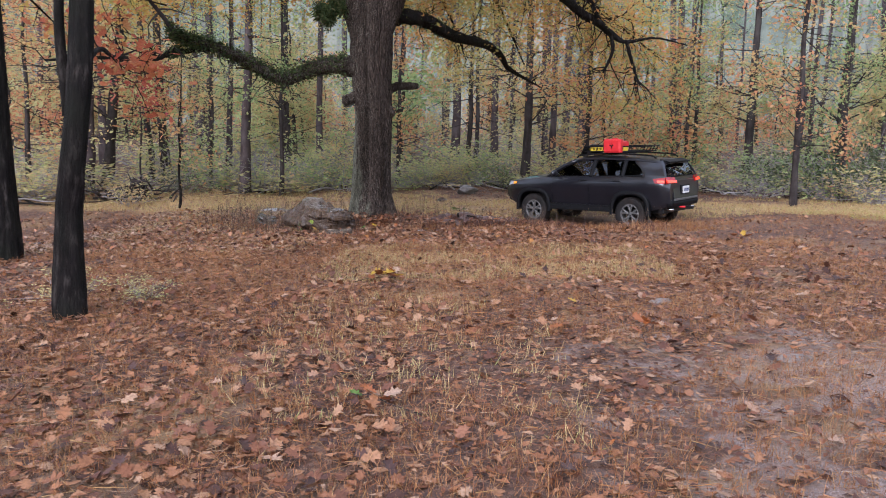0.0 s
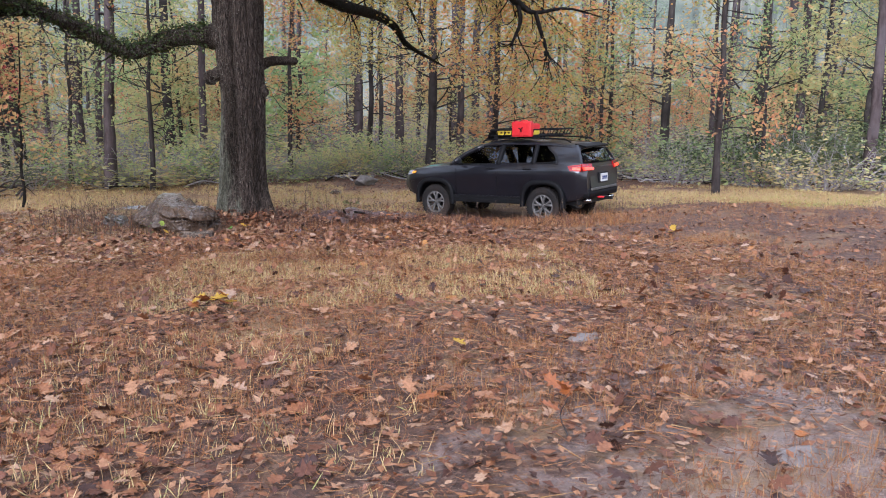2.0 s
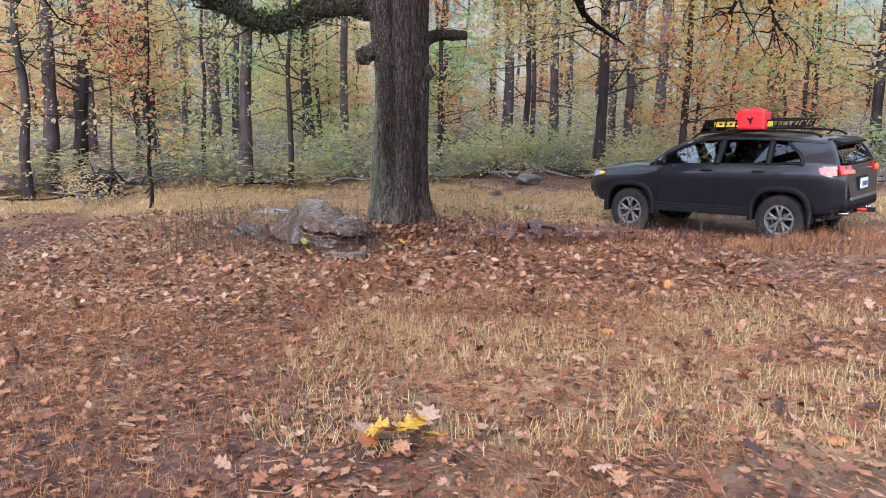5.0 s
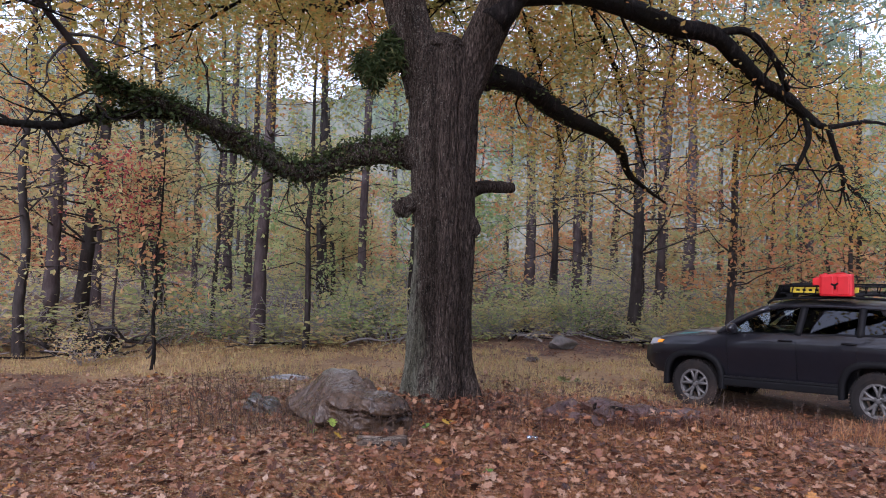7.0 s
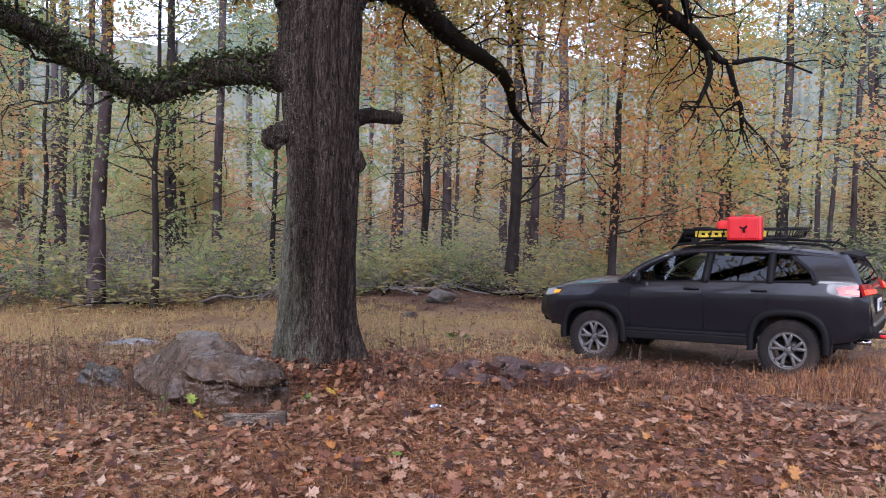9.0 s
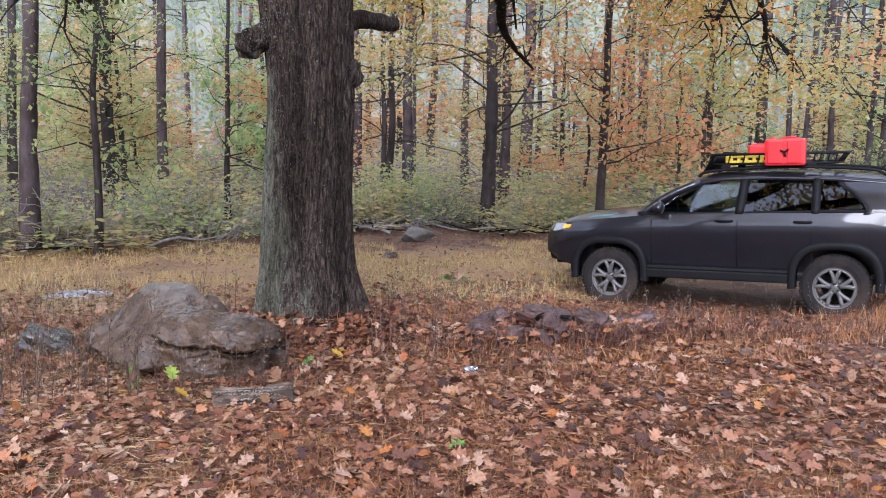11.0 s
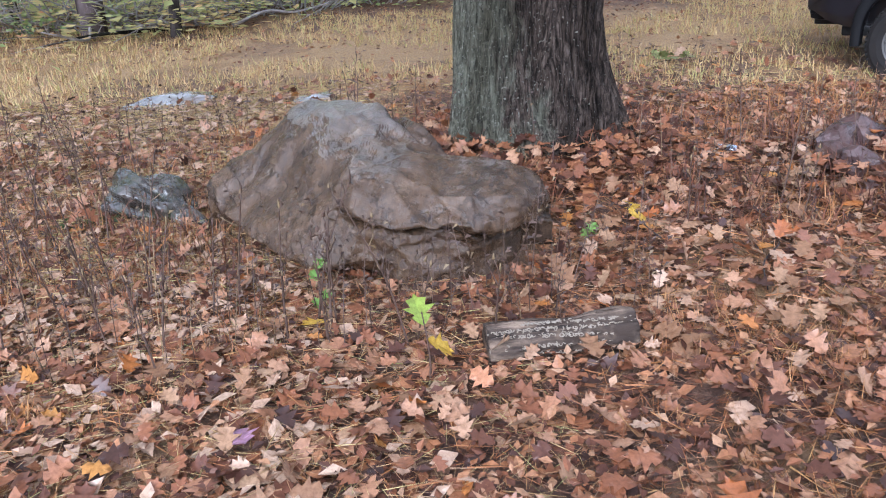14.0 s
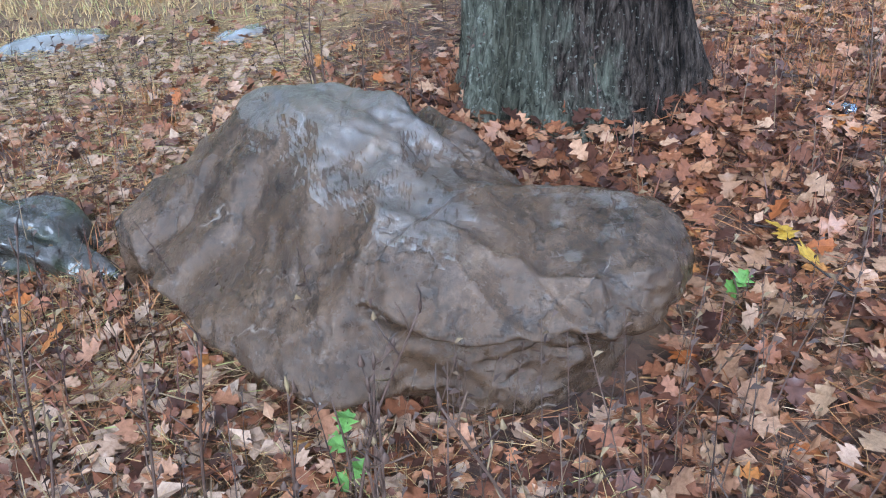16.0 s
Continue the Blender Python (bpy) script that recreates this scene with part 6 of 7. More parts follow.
MOSSY = surface("mossy_stone", [(0.3, (0.014, 0.012, 0.010)), (0.5, (0.040, 0.034, 0.028)), (0.72, (0.16, 0.145, 0.138))], 9.0, (0.026, 0.030, 0.012), 7.0, (0.12, 0.40), 1.0, 25.0, coat=0.6, spec=0.4)
PALE_WET = surface("pale_wet_stone", [(0.3, (0.12, 0.115, 0.115)), (0.55, (0.24, 0.237, 0.242)), (0.75, (0.38, 0.375, 0.385))], 6.0, (0.16, 0.14, 0.13), 3.0, (0.05, 0.25), 0.3, 20.0, coat=0.8)
SUNK = surface("silty_stone", [(0.3, (0.10, 0.082, 0.072)), (0.55, (0.19, 0.160, 0.143)), (0.75, (0.29, 0.25, 0.225))], 9.0, (0.12, 0.09, 0.07), 6.0, (0.35, 0.7), 0.5, 30.0)
stone("rock", "small wet dark rock with mossy side beside the boulder", -4.0, 18.64, (0.35, 0.17, 0.16), 27, -30, (6, 12), 0.0, MOSSY, 0.75, "", 5, 0.5)
stone("flat_stone", "flat pale wet stone lying in dry grass", -4.52, 22.0, (0.46, 0.28, 0.07), 5, 25, up=0.01, mat=PALE_WET)
stone("flat_stone", "small flat wet stone lying in dry grass", -3.13, 21.75, (0.24, 0.18, 0.06), 6, 60, up=0.01, mat=PALE_WET)
stone("flat_stone", "pale flat stone half sunk in wet silt", 2.60, 5.88, (0.16, 0.10, 0.03), 9, 15, up=-0.012, mat=SUNK)
stone("flat_stone", "small pale flat stone sunk among leaves", 2.20, 8.13, (0.15, 0.11, 0.03), 10, 40, up=-0.012, mat=SUNK)
stone("far_stone", "pale rounded stone at the edge of the wood", 0.75, 27.6, (0.34, 0.25, 0.20), 7, 10, up=0.05, mat=surface("weathered_pale_stone", [(0.3, (0.07, 0.06, 0.055)), (0.55, (0.15, 0.135, 0.125)), (0.75, (0.24, 0.22, 0.21))], 7.0, (0.09, 0.08, 0.06), 4.0, (0.5, 0.8), 0.5, 25.0))
stone("far_stone", "low brown stone by the grass track", -0.06, 25.3, (0.24, 0.16, 0.10), 8, 70, up=0.0, mat=ROCK)
ring = np.random.default_rng(5)
for k in range(16):
    a = k * 2 * math.pi / 16 + ring.uniform(-0.1, 0.1)
    x, y = 0.66 + 0.86 * math.cos(a), 18.0 + 0.42 * math.sin(a)
    sz = ring.uniform(0.085, 0.165)
    stone("ring_stone", "angular wet purple-grey stone of the old fire ring", x, y, (sz * ring.uniform(1, 1.4), sz, sz * ring.uniform(0.6, 1.0)), 20 + k, ring.uniform(0, 360), (ring.uniform(-22, 22), ring.uniform(-22, 22)), ring.uniform(0.02, 0.07), None, 0.6, "stones of the fire ring", 3)
for k in range(11):
    x, y = ring.uniform(0.24, 1.3), 18.0 + ring.normal(0, 0.16)
    sz = ring.uniform(0.10, 0.17)
    stone("ring_stone", "broken stone slab heaped in the fire ring", x, y, (sz * 1.5, sz, sz * 0.5), 50 + k, ring.uniform(0, 360), (ring.uniform(-25, 25), ring.uniform(-20, 20)), ring.uniform(0.10, 0.20), None, 0.6, "stones of the fire ring", 3)
stone("ring_stone", "larger upright stone at the end of the fire ring", -0.08, 18.2, (0.17, 0.13, 0.20), 70, 20, (0, 14), 0.02, None, 0.7, "stones of the fire ring", 3)
for k, (x, y, hd, tl) in enumerate(((0.75, 17.85, 30, 14), (0.35, 17.9, 80, 25))):
    b = Bag()
    limb(b, [(-0.3, 0, 0, 0.018), (-0.1, 0.02, 0.01, 0.02), (0.12, -0.01, 0.0, 0.017), (0.3, 0.015, 0.01, 0.012)], 10, 7, 0.08)
    st = put("charred_stick", b.mesh("charred_stick"), BARK_DARK)
    st.matrix_basis = pose(*on_land(x, y, 0.15), 0, tl, hd)
    tagged(st, "charred half-burnt stick across the fire ring", "stick", "sticks in the fire ring")

# the short sawn log, grey and shaggy with bracket fungus
LOG_WOOD = surface("weathered_log", [(0.36, (0.014, 0.011, 0.010)), (0.48, (0.085, 0.062, 0.047)), (0.66, (0.34, 0.25, 0.18))], 11.0, (0.05, 0.036, 0.028), 6.0, (0.6, 0.9), 1.0, 40.0, stretch=(0.2, 1, 1), dist=0.02, spec=0.15)
FUNGUS = plain("pale_bracket_fungus", (0.28, 0.24, 0.19), 0.85, 0, 0, 0.4, spec=0.1)
log = thing("log", "short weathered grey log crusted with pale bracket fungus", "log", pose(-2.10, 16.52, float(land(-2.10, 16.52)) + 0.055, 0, -2, -1))
b = Bag()
pts = np.stack([np.linspace(-0.27, 0.27, 40), 0.008 * np.sin(np.linspace(0, 5, 40)), 0.006 * np.cos(np.linspace(0, 7, 40))], -1)
v, f = tube(pts, 0.070 + 0.006 * np.sin(np.linspace(0, 9, 40)), 40, True)
for q in v[:-2]:
    a = math.atan2(q[2], q[1])
    k = 0.034 * (0.3 - abs(noise.noise(Vector((q[0] * 3, 3.2 * math.cos(a), 3.2 * math.sin(a)))))) + 0.008 * noise.noise(Vector((q[0] * 14, 9 * math.cos(a), 9 * math.sin(a))))
    q[1:] *= 1 + k / 0.07
b.add(v, f)
put("trunk", b.mesh("trunk"), LOG_WOOD, log)
ls = np.random.default_rng(9)
b = Bag()
for k in range(460):
    # frilled brackets in drifts along the upper edge and the ends
    x = ls.uniform(-0.265, 0.265)
    a = ls.choice([1.75, 2.15, 2.5, 2.95, 3.4], p=[0.3, 0.25, 0.2, 0.15, 0.1]) + 0.12 * math.sin(9 * x) + ls.normal(0, 0.05)
    r0, curl = ls.uniform(0.002, 0.0055), ls.uniform(0, 6.28)
    n = np.array([0, math.cos(a), math.sin(a)])
    u = np.array([0, -math.sin(a), math.cos(a)])
    th = curl + np.linspace(0, 3.6, 6)
    rim = np.clip(x, -0.265, 0.265) * np.array([1, 0, 0]) + (0.072 + ls.uniform(0.0, 0.006)) * n + r0 * (np.cos(th)[:, None] * np.array([1.3, 0, 0]) + np.sin(th)[:, None] * u)
    b.add(*tube(rim, np.full(6, r0 * 0.4), 4, False))
put("bracket_fungus", b.mesh("bracket_fungus", False), FUNGUS, log, "frilled pale bracket fungus", "stuff")

# drink cans
TIN = plain("crushed_can_print", (0.55, 0.62, 0.75), 0.25, 0.85, 0, 0, 0.55)
for x, y, hd, lab in ((-0.48, 18.72, 40, "crushed silver-blue drink can on the leaves"), (-0.47, 16.98, 100, "crushed pale drink can on the leaves")):
    can = thing("drink_can", lab, "can", pose(*on_land(x, y, 0.035), 0, 0, hd))
    v, f = lathe([(0.001, -0.06), (0.025, -0.06), (0.031, -0.05), (0.033, -0.02), (0.026, 0.0), (0.033, 0.025), (0.032, 0.05), (0.026, 0.06), (0.001, 0.058)], 22)
    v = v * np.array([1, 1, 0.8]) + 0.004 * rng.standard_normal(v.shape)
    put("body", uniform_mesh("body", v, f), TIN, can)
    b = Bag()
    b.add(*tube([(0.010, 0.060, -0.006), (0.012, 0.063, 0.008)], [0.006, 0.005], 6))
    put("ring_pull", b.mesh("ring_pull"), CHROME, can)

# seedlings
LIME = leaf_material("lime_leaf", [(0.0, (0.25, 0.36, 0.055)), (1.0, (0.36, 0.42, 0.06))], 0.35, 0.4)
GOLD = leaf_material("golden_leaf", [(0.0, (0.56, 0.35, 0.045)), (1.0, (0.62, 0.42, 0.06))], 0.35, 0.4)
FRESH = leaf_material("green_sprig", [(0.0, (0.12, 0.26, 0.05)), (1.0, (0.28, 0.42, 0.10))], 0.3, 0.4)


def seedling(name, label, x, y, height, n, size, mat, seed, low=0.3):
    s = np.random.default_rng(seed)
    t = thing(name, label, "seedling", pose(*on_land(x, y)))
    b = Bag()
    stem = curve_points([(0, 0, -0.03), (0.01, 0.0, height * 0.4), (-0.01, 0.01, height)], 8)
    b.add(*tube(stem, np.linspace(0.005, 0.002, 8), 5))
    put("stem", b.mesh("stem"), STALK, t)
    for k in range(n):
        p = stem[int(np.interp(k, [0, n], [8 * low, 7.9]))]
        rot = np.array(Euler((radians((-40, 45, 30)[k % 3]), radians(s.uniform(-15, 15)), radians((-85, 30, -50)[k % 3] + 20 * (k // 3)))).to_matrix())[None]
        v, f = scatter(OAK_LEAF, OAK_F, p[None], rot, np.array([[size * 1.3, size, size]]))
        put("leaf", uniform_mesh("leaf", v, f), mat[k % len(mat)], t)
    return t


seedling("seedling", "young seedling with lime-green and yellow lobed leaves", -2.60, 16.34, 0.29, 2, 0.115, (GOLD, LIME), 5, 0.7)
seedling("sprig", "small green sprig at the foot of the boulder", -2.98, 17.06, 0.30, 7, 0.06, (FRESH,), 3, 0.1)
seedling("sprig", "small green sprig in the leaves by the boulder", -1.72, 17.50, 0.12, 4, 0.07, (FRESH,), 4)

def fallen_sprig(label, x, y, heading, n, mats, size, seed):
    """A twig broken off with its leaves still on, lying on the ground."""
    s = np.random.default_rng(seed)
    t = thing("fallen_sprig", label, "sprig", pose(*on_land(x, y, 0.03), 0, 0, heading))
    b = Bag()
    line = curve_points([(-0.28, 0, 0.0), (-0.08, 0.03, 0.03), (0.12, -0.02, 0.04), (0.26, 0.03, 0.02)], 10)
    b.add(*tube(line, np.linspace(0.004, 0.002, 10), 5))
    put("twig", b.mesh("twig"), BARK_WOODS, t)
    for k in range(n):
        p = line[3 + k % 7] + np.array([0, 0, 0.02 + 0.03 * s.uniform()])
        rot = np.array(Euler((radians(s.uniform(-10, 45)), radians(s.uniform(-30, 30)), radians(k * 137))).to_matrix())[None]
        v, f = scatter(OAK_LEAF, OAK_F, p[None], rot, np.full(1, size * s.uniform(0.8, 1.2)))
        put("leaf", uniform_mesh("leaf", v, f), mats[k % len(mats)], t)
    return t


TAN_LEAF = leaf_material("tan_oak_leaf", [(0.0, (0.20, 0.105, 0.055)), (0.6, (0.28, 0.16, 0.09)), (1.0, (0.33, 0.21, 0.125))], 0.1, 0.45, spec=0.25)
PALE_LEAF = leaf_material("pale_dry_leaf", [(0.0, (0.32, 0.205, 0.135)), (1.0, (0.42, 0.295, 0.205))], 0.1, 0.4)
RUSTY = leaf_material("rust_leaf", [(0.0, (0.27, 0.085, 0.026)), (1.0, (0.34, 0.12, 0.035))], 0.15, 0.4)
OLIVE = leaf_material("olive_leaf", [(0.0, (0.16, 0.18, 0.06)), (1.0, (0.22, 0.24, 0.09))], 0.2, 0.4)
fallen_sprig("broken oak twig with pale leaves and one golden leaf", -0.80, 9.85, 20, 13, (PALE_LEAF, RUSTY, GOLD, PALE_LEAF, RUSTY), 0.17, 31)
fallen_sprig("fallen twig with rust-orange oak leaves", 1.64, 6.49, 80, 6, (RUSTY,), 0.12, 32)
fallen_sprig("fallen twig with rust-orange oak leaves", -0.35, 4.9, 150, 5, (RUSTY, PALE_LEAF), 0.12, 33)
fallen_sprig("green-leaved twig fallen on the yellow grass", 0.35, 21.9, 10, 12, (OLIVE, OLIVE, PALE_LEAF), 0.13, 34)
fallen_sprig("fallen twig with orange leaves by the boulder", -1.05, 17.0, 60, 5, (RUSTY, PALE_LEAF), 0.12, 35)

fallen_sprig("fallen twig with orange leaves in the dry grass", 5.12, 14.49, 20, 8, (RUSTY, RUSTY, GOLD), 0.17, 36)
fallen_sprig("fallen sprig of golden oak leaves beside the boulder", -1.40, 17.63, 100, 5, (GOLD, RUSTY, GOLD), 0.12, 37)
PURPLE = leaf_material("purple_leaf", [(0.0, (0.30, 0.16, 0.23)), (1.0, (0.36, 0.20, 0.28))], 0.1, 0.4)
for x, y, hd, size, mat, lab in ((1.31, 7.93, 40, 0.12, GOLD, "single golden oak leaf on the ground"), (-3.22, 16.16, 200, 0.13, PURPLE, "purple-red fallen leaf on the ground"),
                                 (-2.94, 16.85, 120, 0.12, GOLD, "dull gold leaf before the boulder"), (-1.01, 15.10, 300, 0.12, FRESH, "pale green fallen leaf on the ground"),
                                 (-0.49, 5.02, 60, 0.11, FRESH, "pale green leaf among brown leaves"), (-1.9, 15.4, 10, 0.15, RUSTY, "large rust-orange oak leaf"), (0.9, 6.9, 260, 0.15, RUSTY, "large rust-orange oak leaf")):
    v, f = scatter(OAK_LEAF, OAK_F, np.zeros((1, 3)), np.array(Euler((0.15, 0.1, radians(hd))).to_matrix())[None], np.full(1, size))
    lf = put("fallen_leaf", uniform_mesh("fallen_leaf", v, f, True), mat)
    lf.matrix_basis = pose(*on_land(x, y, 0.05))
    tagged(lf, lab, "leaf")

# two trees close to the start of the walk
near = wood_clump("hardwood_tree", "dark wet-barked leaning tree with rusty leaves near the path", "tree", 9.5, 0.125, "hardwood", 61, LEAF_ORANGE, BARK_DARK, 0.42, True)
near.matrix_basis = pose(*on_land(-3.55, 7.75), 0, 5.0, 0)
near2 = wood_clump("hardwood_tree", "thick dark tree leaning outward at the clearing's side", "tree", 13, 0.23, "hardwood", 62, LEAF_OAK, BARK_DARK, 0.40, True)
near2.matrix_basis = pose(*on_land(-7.05, 13.2), 0, 1.0, 0)
b = Bag()
limb(b, [(-0.10, 0.05, 1.9, 0.05), (-0.20, 0.05, 2.6, 0.045), (-0.22, 0.02, 3.4, 0.04), (-0.30, 0.0, 5.0, 0.03)], 14, 8)
put("second_stem", b.mesh("second_stem"), BARK_DARK, near)
b = Bag()
low_seed = np.random.default_rng(63)
low = limb(b, [(0, 0.08, 2.35, 0.035), (-0.1, 0.7, 2.55, 0.026), (-0.25, 1.5, 2.5, 0.016), (-0.3, 2.4, 2.65, 0.006)], 14, 6)
low_tips = twigs_from(b, low[3:], 9, 0.7, 0.008, low_seed, 0.3)
put("low_branch", b.mesh("low_branch"), BARK_DARK, near)
v, f = leaves_at(low_tips, 3, 0.10, 0.12, OAK_LEAF, OAK_F, low_seed)
put("low_leaves", uniform_mesh("low_leaves", v, f), leaf_material("rust_spray", [(0.0, (0.50, 0.26, 0.10)), (0.5, (0.52, 0.17, 0.07)), (1.0, (0.42, 0.10, 0.06))], 0.5), near, "rust-red leaves", "stuff")

# uprooted stump and fallen brush at the wood's edge
brush = thing("brush_pile", "dark tangle of fallen branches round an uprooted stump", "brush pile", pose(*on_land(-9.25, 24.7)))
bs = np.random.default_rng(14)
b = Bag()
for k in range(70):
    p = np.array([bs.normal(0, 0.55), bs.normal(0, 0.35), abs(bs.normal(0.15, 0.2))])
    d = bs.normal(0, 1, 3) * np.array([1, 0.7, 0.45])
    d /= np.linalg.norm(d)
    rows = [(*p, bs.uniform(0.015, 0.05))]
    for q in range(4):
        d = d + bs.normal(0, 0.3, 3)
        p = p + d / np.linalg.norm(d) * 0.15
        p[2] = max(0.02, p[2])
        rows.append((*p, rows[-1][3] * 0.72))
    limb(b, rows, 9, 5)
put("branch_tangle", b.mesh("branch_tangle"), BARK_WOODS, brush, "", "stuff")
stump = put("stump", stone_mesh("stump", (0.55, 0.4, 0.5), 90, 0.6, 0.5, 4), BARK_DARK, brush)
for k in range(60):
    x = bs.uniform(-13, 14)
    y = forest_edge(x) + bs.uniform(-1.0, 3.0)
    b = Bag()
    ln = bs.uniform(0.4, 1.5)
    limb(b, [(-ln, 0, 0, 0.03), (-ln * 0.3, bs.normal(0, 0.1), bs.uniform(0, 0.15), 0.026), (ln * 0.3, bs.normal(0, 0.1), 0.05, 0.02), (ln, bs.normal(0, 0.2), bs.uniform(0, 0.4), 0.01)], 12, 6)
    st = put("fallen_branch", b.mesh("fallen_branch"), TWIG if k % 2 else BARK_DARK)
    st.matrix_basis = pose(*on_land(x, y, 0.03), 0, 0, bs.uniform(0, 360))
    tagged(st, "fallen dead branch lying at the edge of the wood", "branch", "fallen branches")
for x, y, src, sc in ((-9.0, 23.7, B[0], 0.45), (-4.0, 8.8, B[0], 0.22), (-4.6, 7.2, B[0], 0.25), (-4.3, 6.0, B[0], 0.22), (-3.2, 8.7, B[0], 0.16)):
    plant(src, x, y, sc, 40 * x, (0, 0), "undergrowth")

# distant woods closing the view
def far_woods():
    """The wall of distant trunks and thinning foliage, its mist painted in as pale, glowing colour."""
    m, nt, lk, bs = nodes_of("misty_far_woods")
    pos = nt.new("ShaderNodeNewGeometry").outputs["Position"]
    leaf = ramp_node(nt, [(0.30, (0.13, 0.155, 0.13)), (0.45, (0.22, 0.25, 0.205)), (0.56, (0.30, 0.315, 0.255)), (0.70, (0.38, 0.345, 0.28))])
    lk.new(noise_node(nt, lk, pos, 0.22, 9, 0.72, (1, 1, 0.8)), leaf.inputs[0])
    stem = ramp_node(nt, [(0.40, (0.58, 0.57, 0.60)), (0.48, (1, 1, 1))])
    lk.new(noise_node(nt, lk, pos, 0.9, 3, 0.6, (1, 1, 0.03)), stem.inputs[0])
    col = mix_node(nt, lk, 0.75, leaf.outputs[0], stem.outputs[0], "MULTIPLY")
    # base dimmed and emission raised, so the painted haze stays even all round
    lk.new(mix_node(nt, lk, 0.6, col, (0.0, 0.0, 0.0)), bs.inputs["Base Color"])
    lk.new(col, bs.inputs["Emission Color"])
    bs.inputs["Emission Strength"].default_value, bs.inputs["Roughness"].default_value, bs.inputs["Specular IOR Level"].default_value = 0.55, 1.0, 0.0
    return m


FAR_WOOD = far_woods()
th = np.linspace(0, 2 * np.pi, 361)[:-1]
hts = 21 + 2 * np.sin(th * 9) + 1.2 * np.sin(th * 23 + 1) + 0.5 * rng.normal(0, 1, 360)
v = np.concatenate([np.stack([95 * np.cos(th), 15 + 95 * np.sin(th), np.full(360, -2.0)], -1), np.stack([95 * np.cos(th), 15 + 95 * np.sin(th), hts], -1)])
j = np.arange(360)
tagged(put("backdrop", uniform_mesh("backdrop", v, np.stack([j, (j + 1) % 360, 360 + (j + 1) % 360, 360 + j], -1), True), FAR_WOOD, kind="structure"), "distant autumn woods with the mist painted in", "backdrop")


# ---- leaf litter, needles, grass and weeds ----
def strewn(zones, seed):
    """Places spread evenly over rectangles of (x0, x1, y0, y1, count)."""
    s = np.random.default_rng(seed)
    p = np.concatenate([np.stack([s.uniform(x0, x1, n), s.uniform(y0, y1, n)], -1) for x0, x1, y0, y1, n in zones])
    d = np.hypot(p[:, 0] - OAK_X, p[:, 1] - OAK_Y)
    u = (p[:, 0] + 1.93) * -0.912 + (p[:, 1] - 17.47) * 0.41
    w = (p[:, 0] + 1.93) * 0.41 + (p[:, 1] - 17.47) * 0.912
    sec = np.array(BOULDER_S)
    rock = (u > 0.02) & (u < 1.78) & (w > np.interp(u, BOULDER_U, sec[:, 0]) + 0.06) & (w < np.interp(u, BOULDER_U, sec[:, 9]) - 0.04)
    return p[(d > 0.46) & ~rock]


def litter(name, label, zones, shape, faces, size, tilt, mat, seed, up=(0.004, 0.03), keep=None, smooth=True):
    p = strewn(zones, seed)
    if keep:
        p = p[keep(p)]
    s = np.random.default_rng(seed + 1)
    n = len(p)
    at = np.c_[p, land(p[:, 0], p[:, 1]) + s.uniform(*up, n)]
    sz = size * s.uniform(0.55, 1.2, n)
    v, f = scatter(shape, faces, at, turns(n, tilt, s), np.stack([sz, sz, sz * s.uniform(-1.2, 2.2, n)], -1))
    return tagged(put(name, uniform_mesh(name, v, f, smooth), mat, kind="stuff"), label, "leaf litter")


def patchy(scale, cut, seed):
    def keep(p):
        return np.array([noise.noise(Vector((x * scale, y * scale, seed))) > cut for x, y in p])
    return keep


def off_silt(p):
    """Leaves lie thinly on the bare wet silt where the walk begins."""
    d = ((p[:, 0] - 3.3) / 2.0) ** 2 + ((p[:, 1] - 4.2) / 3.6) ** 2
    lumps = np.array([noise.noise(Vector((x * 0.8, y * 0.8, 2))) for x, y in p])
    return np.random.default_rng(3).uniform(0, 1, len(p)) < np.clip(0.30 + 0.75 * d + 0.5 * lumps, 0.12, 1.0)


litter("leaf_litter", "wet fallen oak leaves strewn thickly round the oak and boulder", [(-6.5, 2.8, 13.6, 20.6, 11500), (-10, -4.5, 14, 22, 1500), (-7, -1.5, 19.5, 22.5, 1200), (-1.5, 2, 20.6, 23, 300)], OAK_LEAF, OAK_F, 0.104, 0.48, LITTER, 101, (0.010, 0.065))
litter("leaf_litter", "scattered rusty oak leaves among the clearing's grass", [(-5.0, 5.0, 1.0, 14.0, 3600), (-5.5, -0.3, 2.0, 9.5, 2600), (-10, -4.5, 5, 14, 1200), (2.5, 9.0, 6, 20, 1300), (-11, 11, 0.5, 16, 1600)], OAK_LEAF, OAK_F, 0.108, 0.42, LITTER_RUST, 131, (0.010, 0.05), off_silt)
litter("leaf_litter", "a few pale fresh-fallen oak leaves in the clearing", [(-5.0, 6.0, 1.0, 14.0, 900)], OAK_LEAF, OAK_F, 0.112, 0.35, LITTER, 133, (0.03, 0.06), off_silt)
litter("leaf_litter", "broken leaf scraps between the whole leaves", [(-6.5, 2.6, 13.2, 20.4, 42000)], LEAF, LEAF_F, 0.048, 0.5, LITTER_RUST, 135, (0.012, 0.05), smooth=False)
litter("leaf_litter", "leaves banked against the foot of the oak", [(-2.75, -0.6, 18.05, 19.9, 3000)], OAK_LEAF, OAK_F, 0.10, 0.6, LITTER_RUST, 107, (0.01, 0.11), lambda p: np.hypot(p[:, 0] - OAK_X, p[:, 1] - OAK_Y) < 1.05)
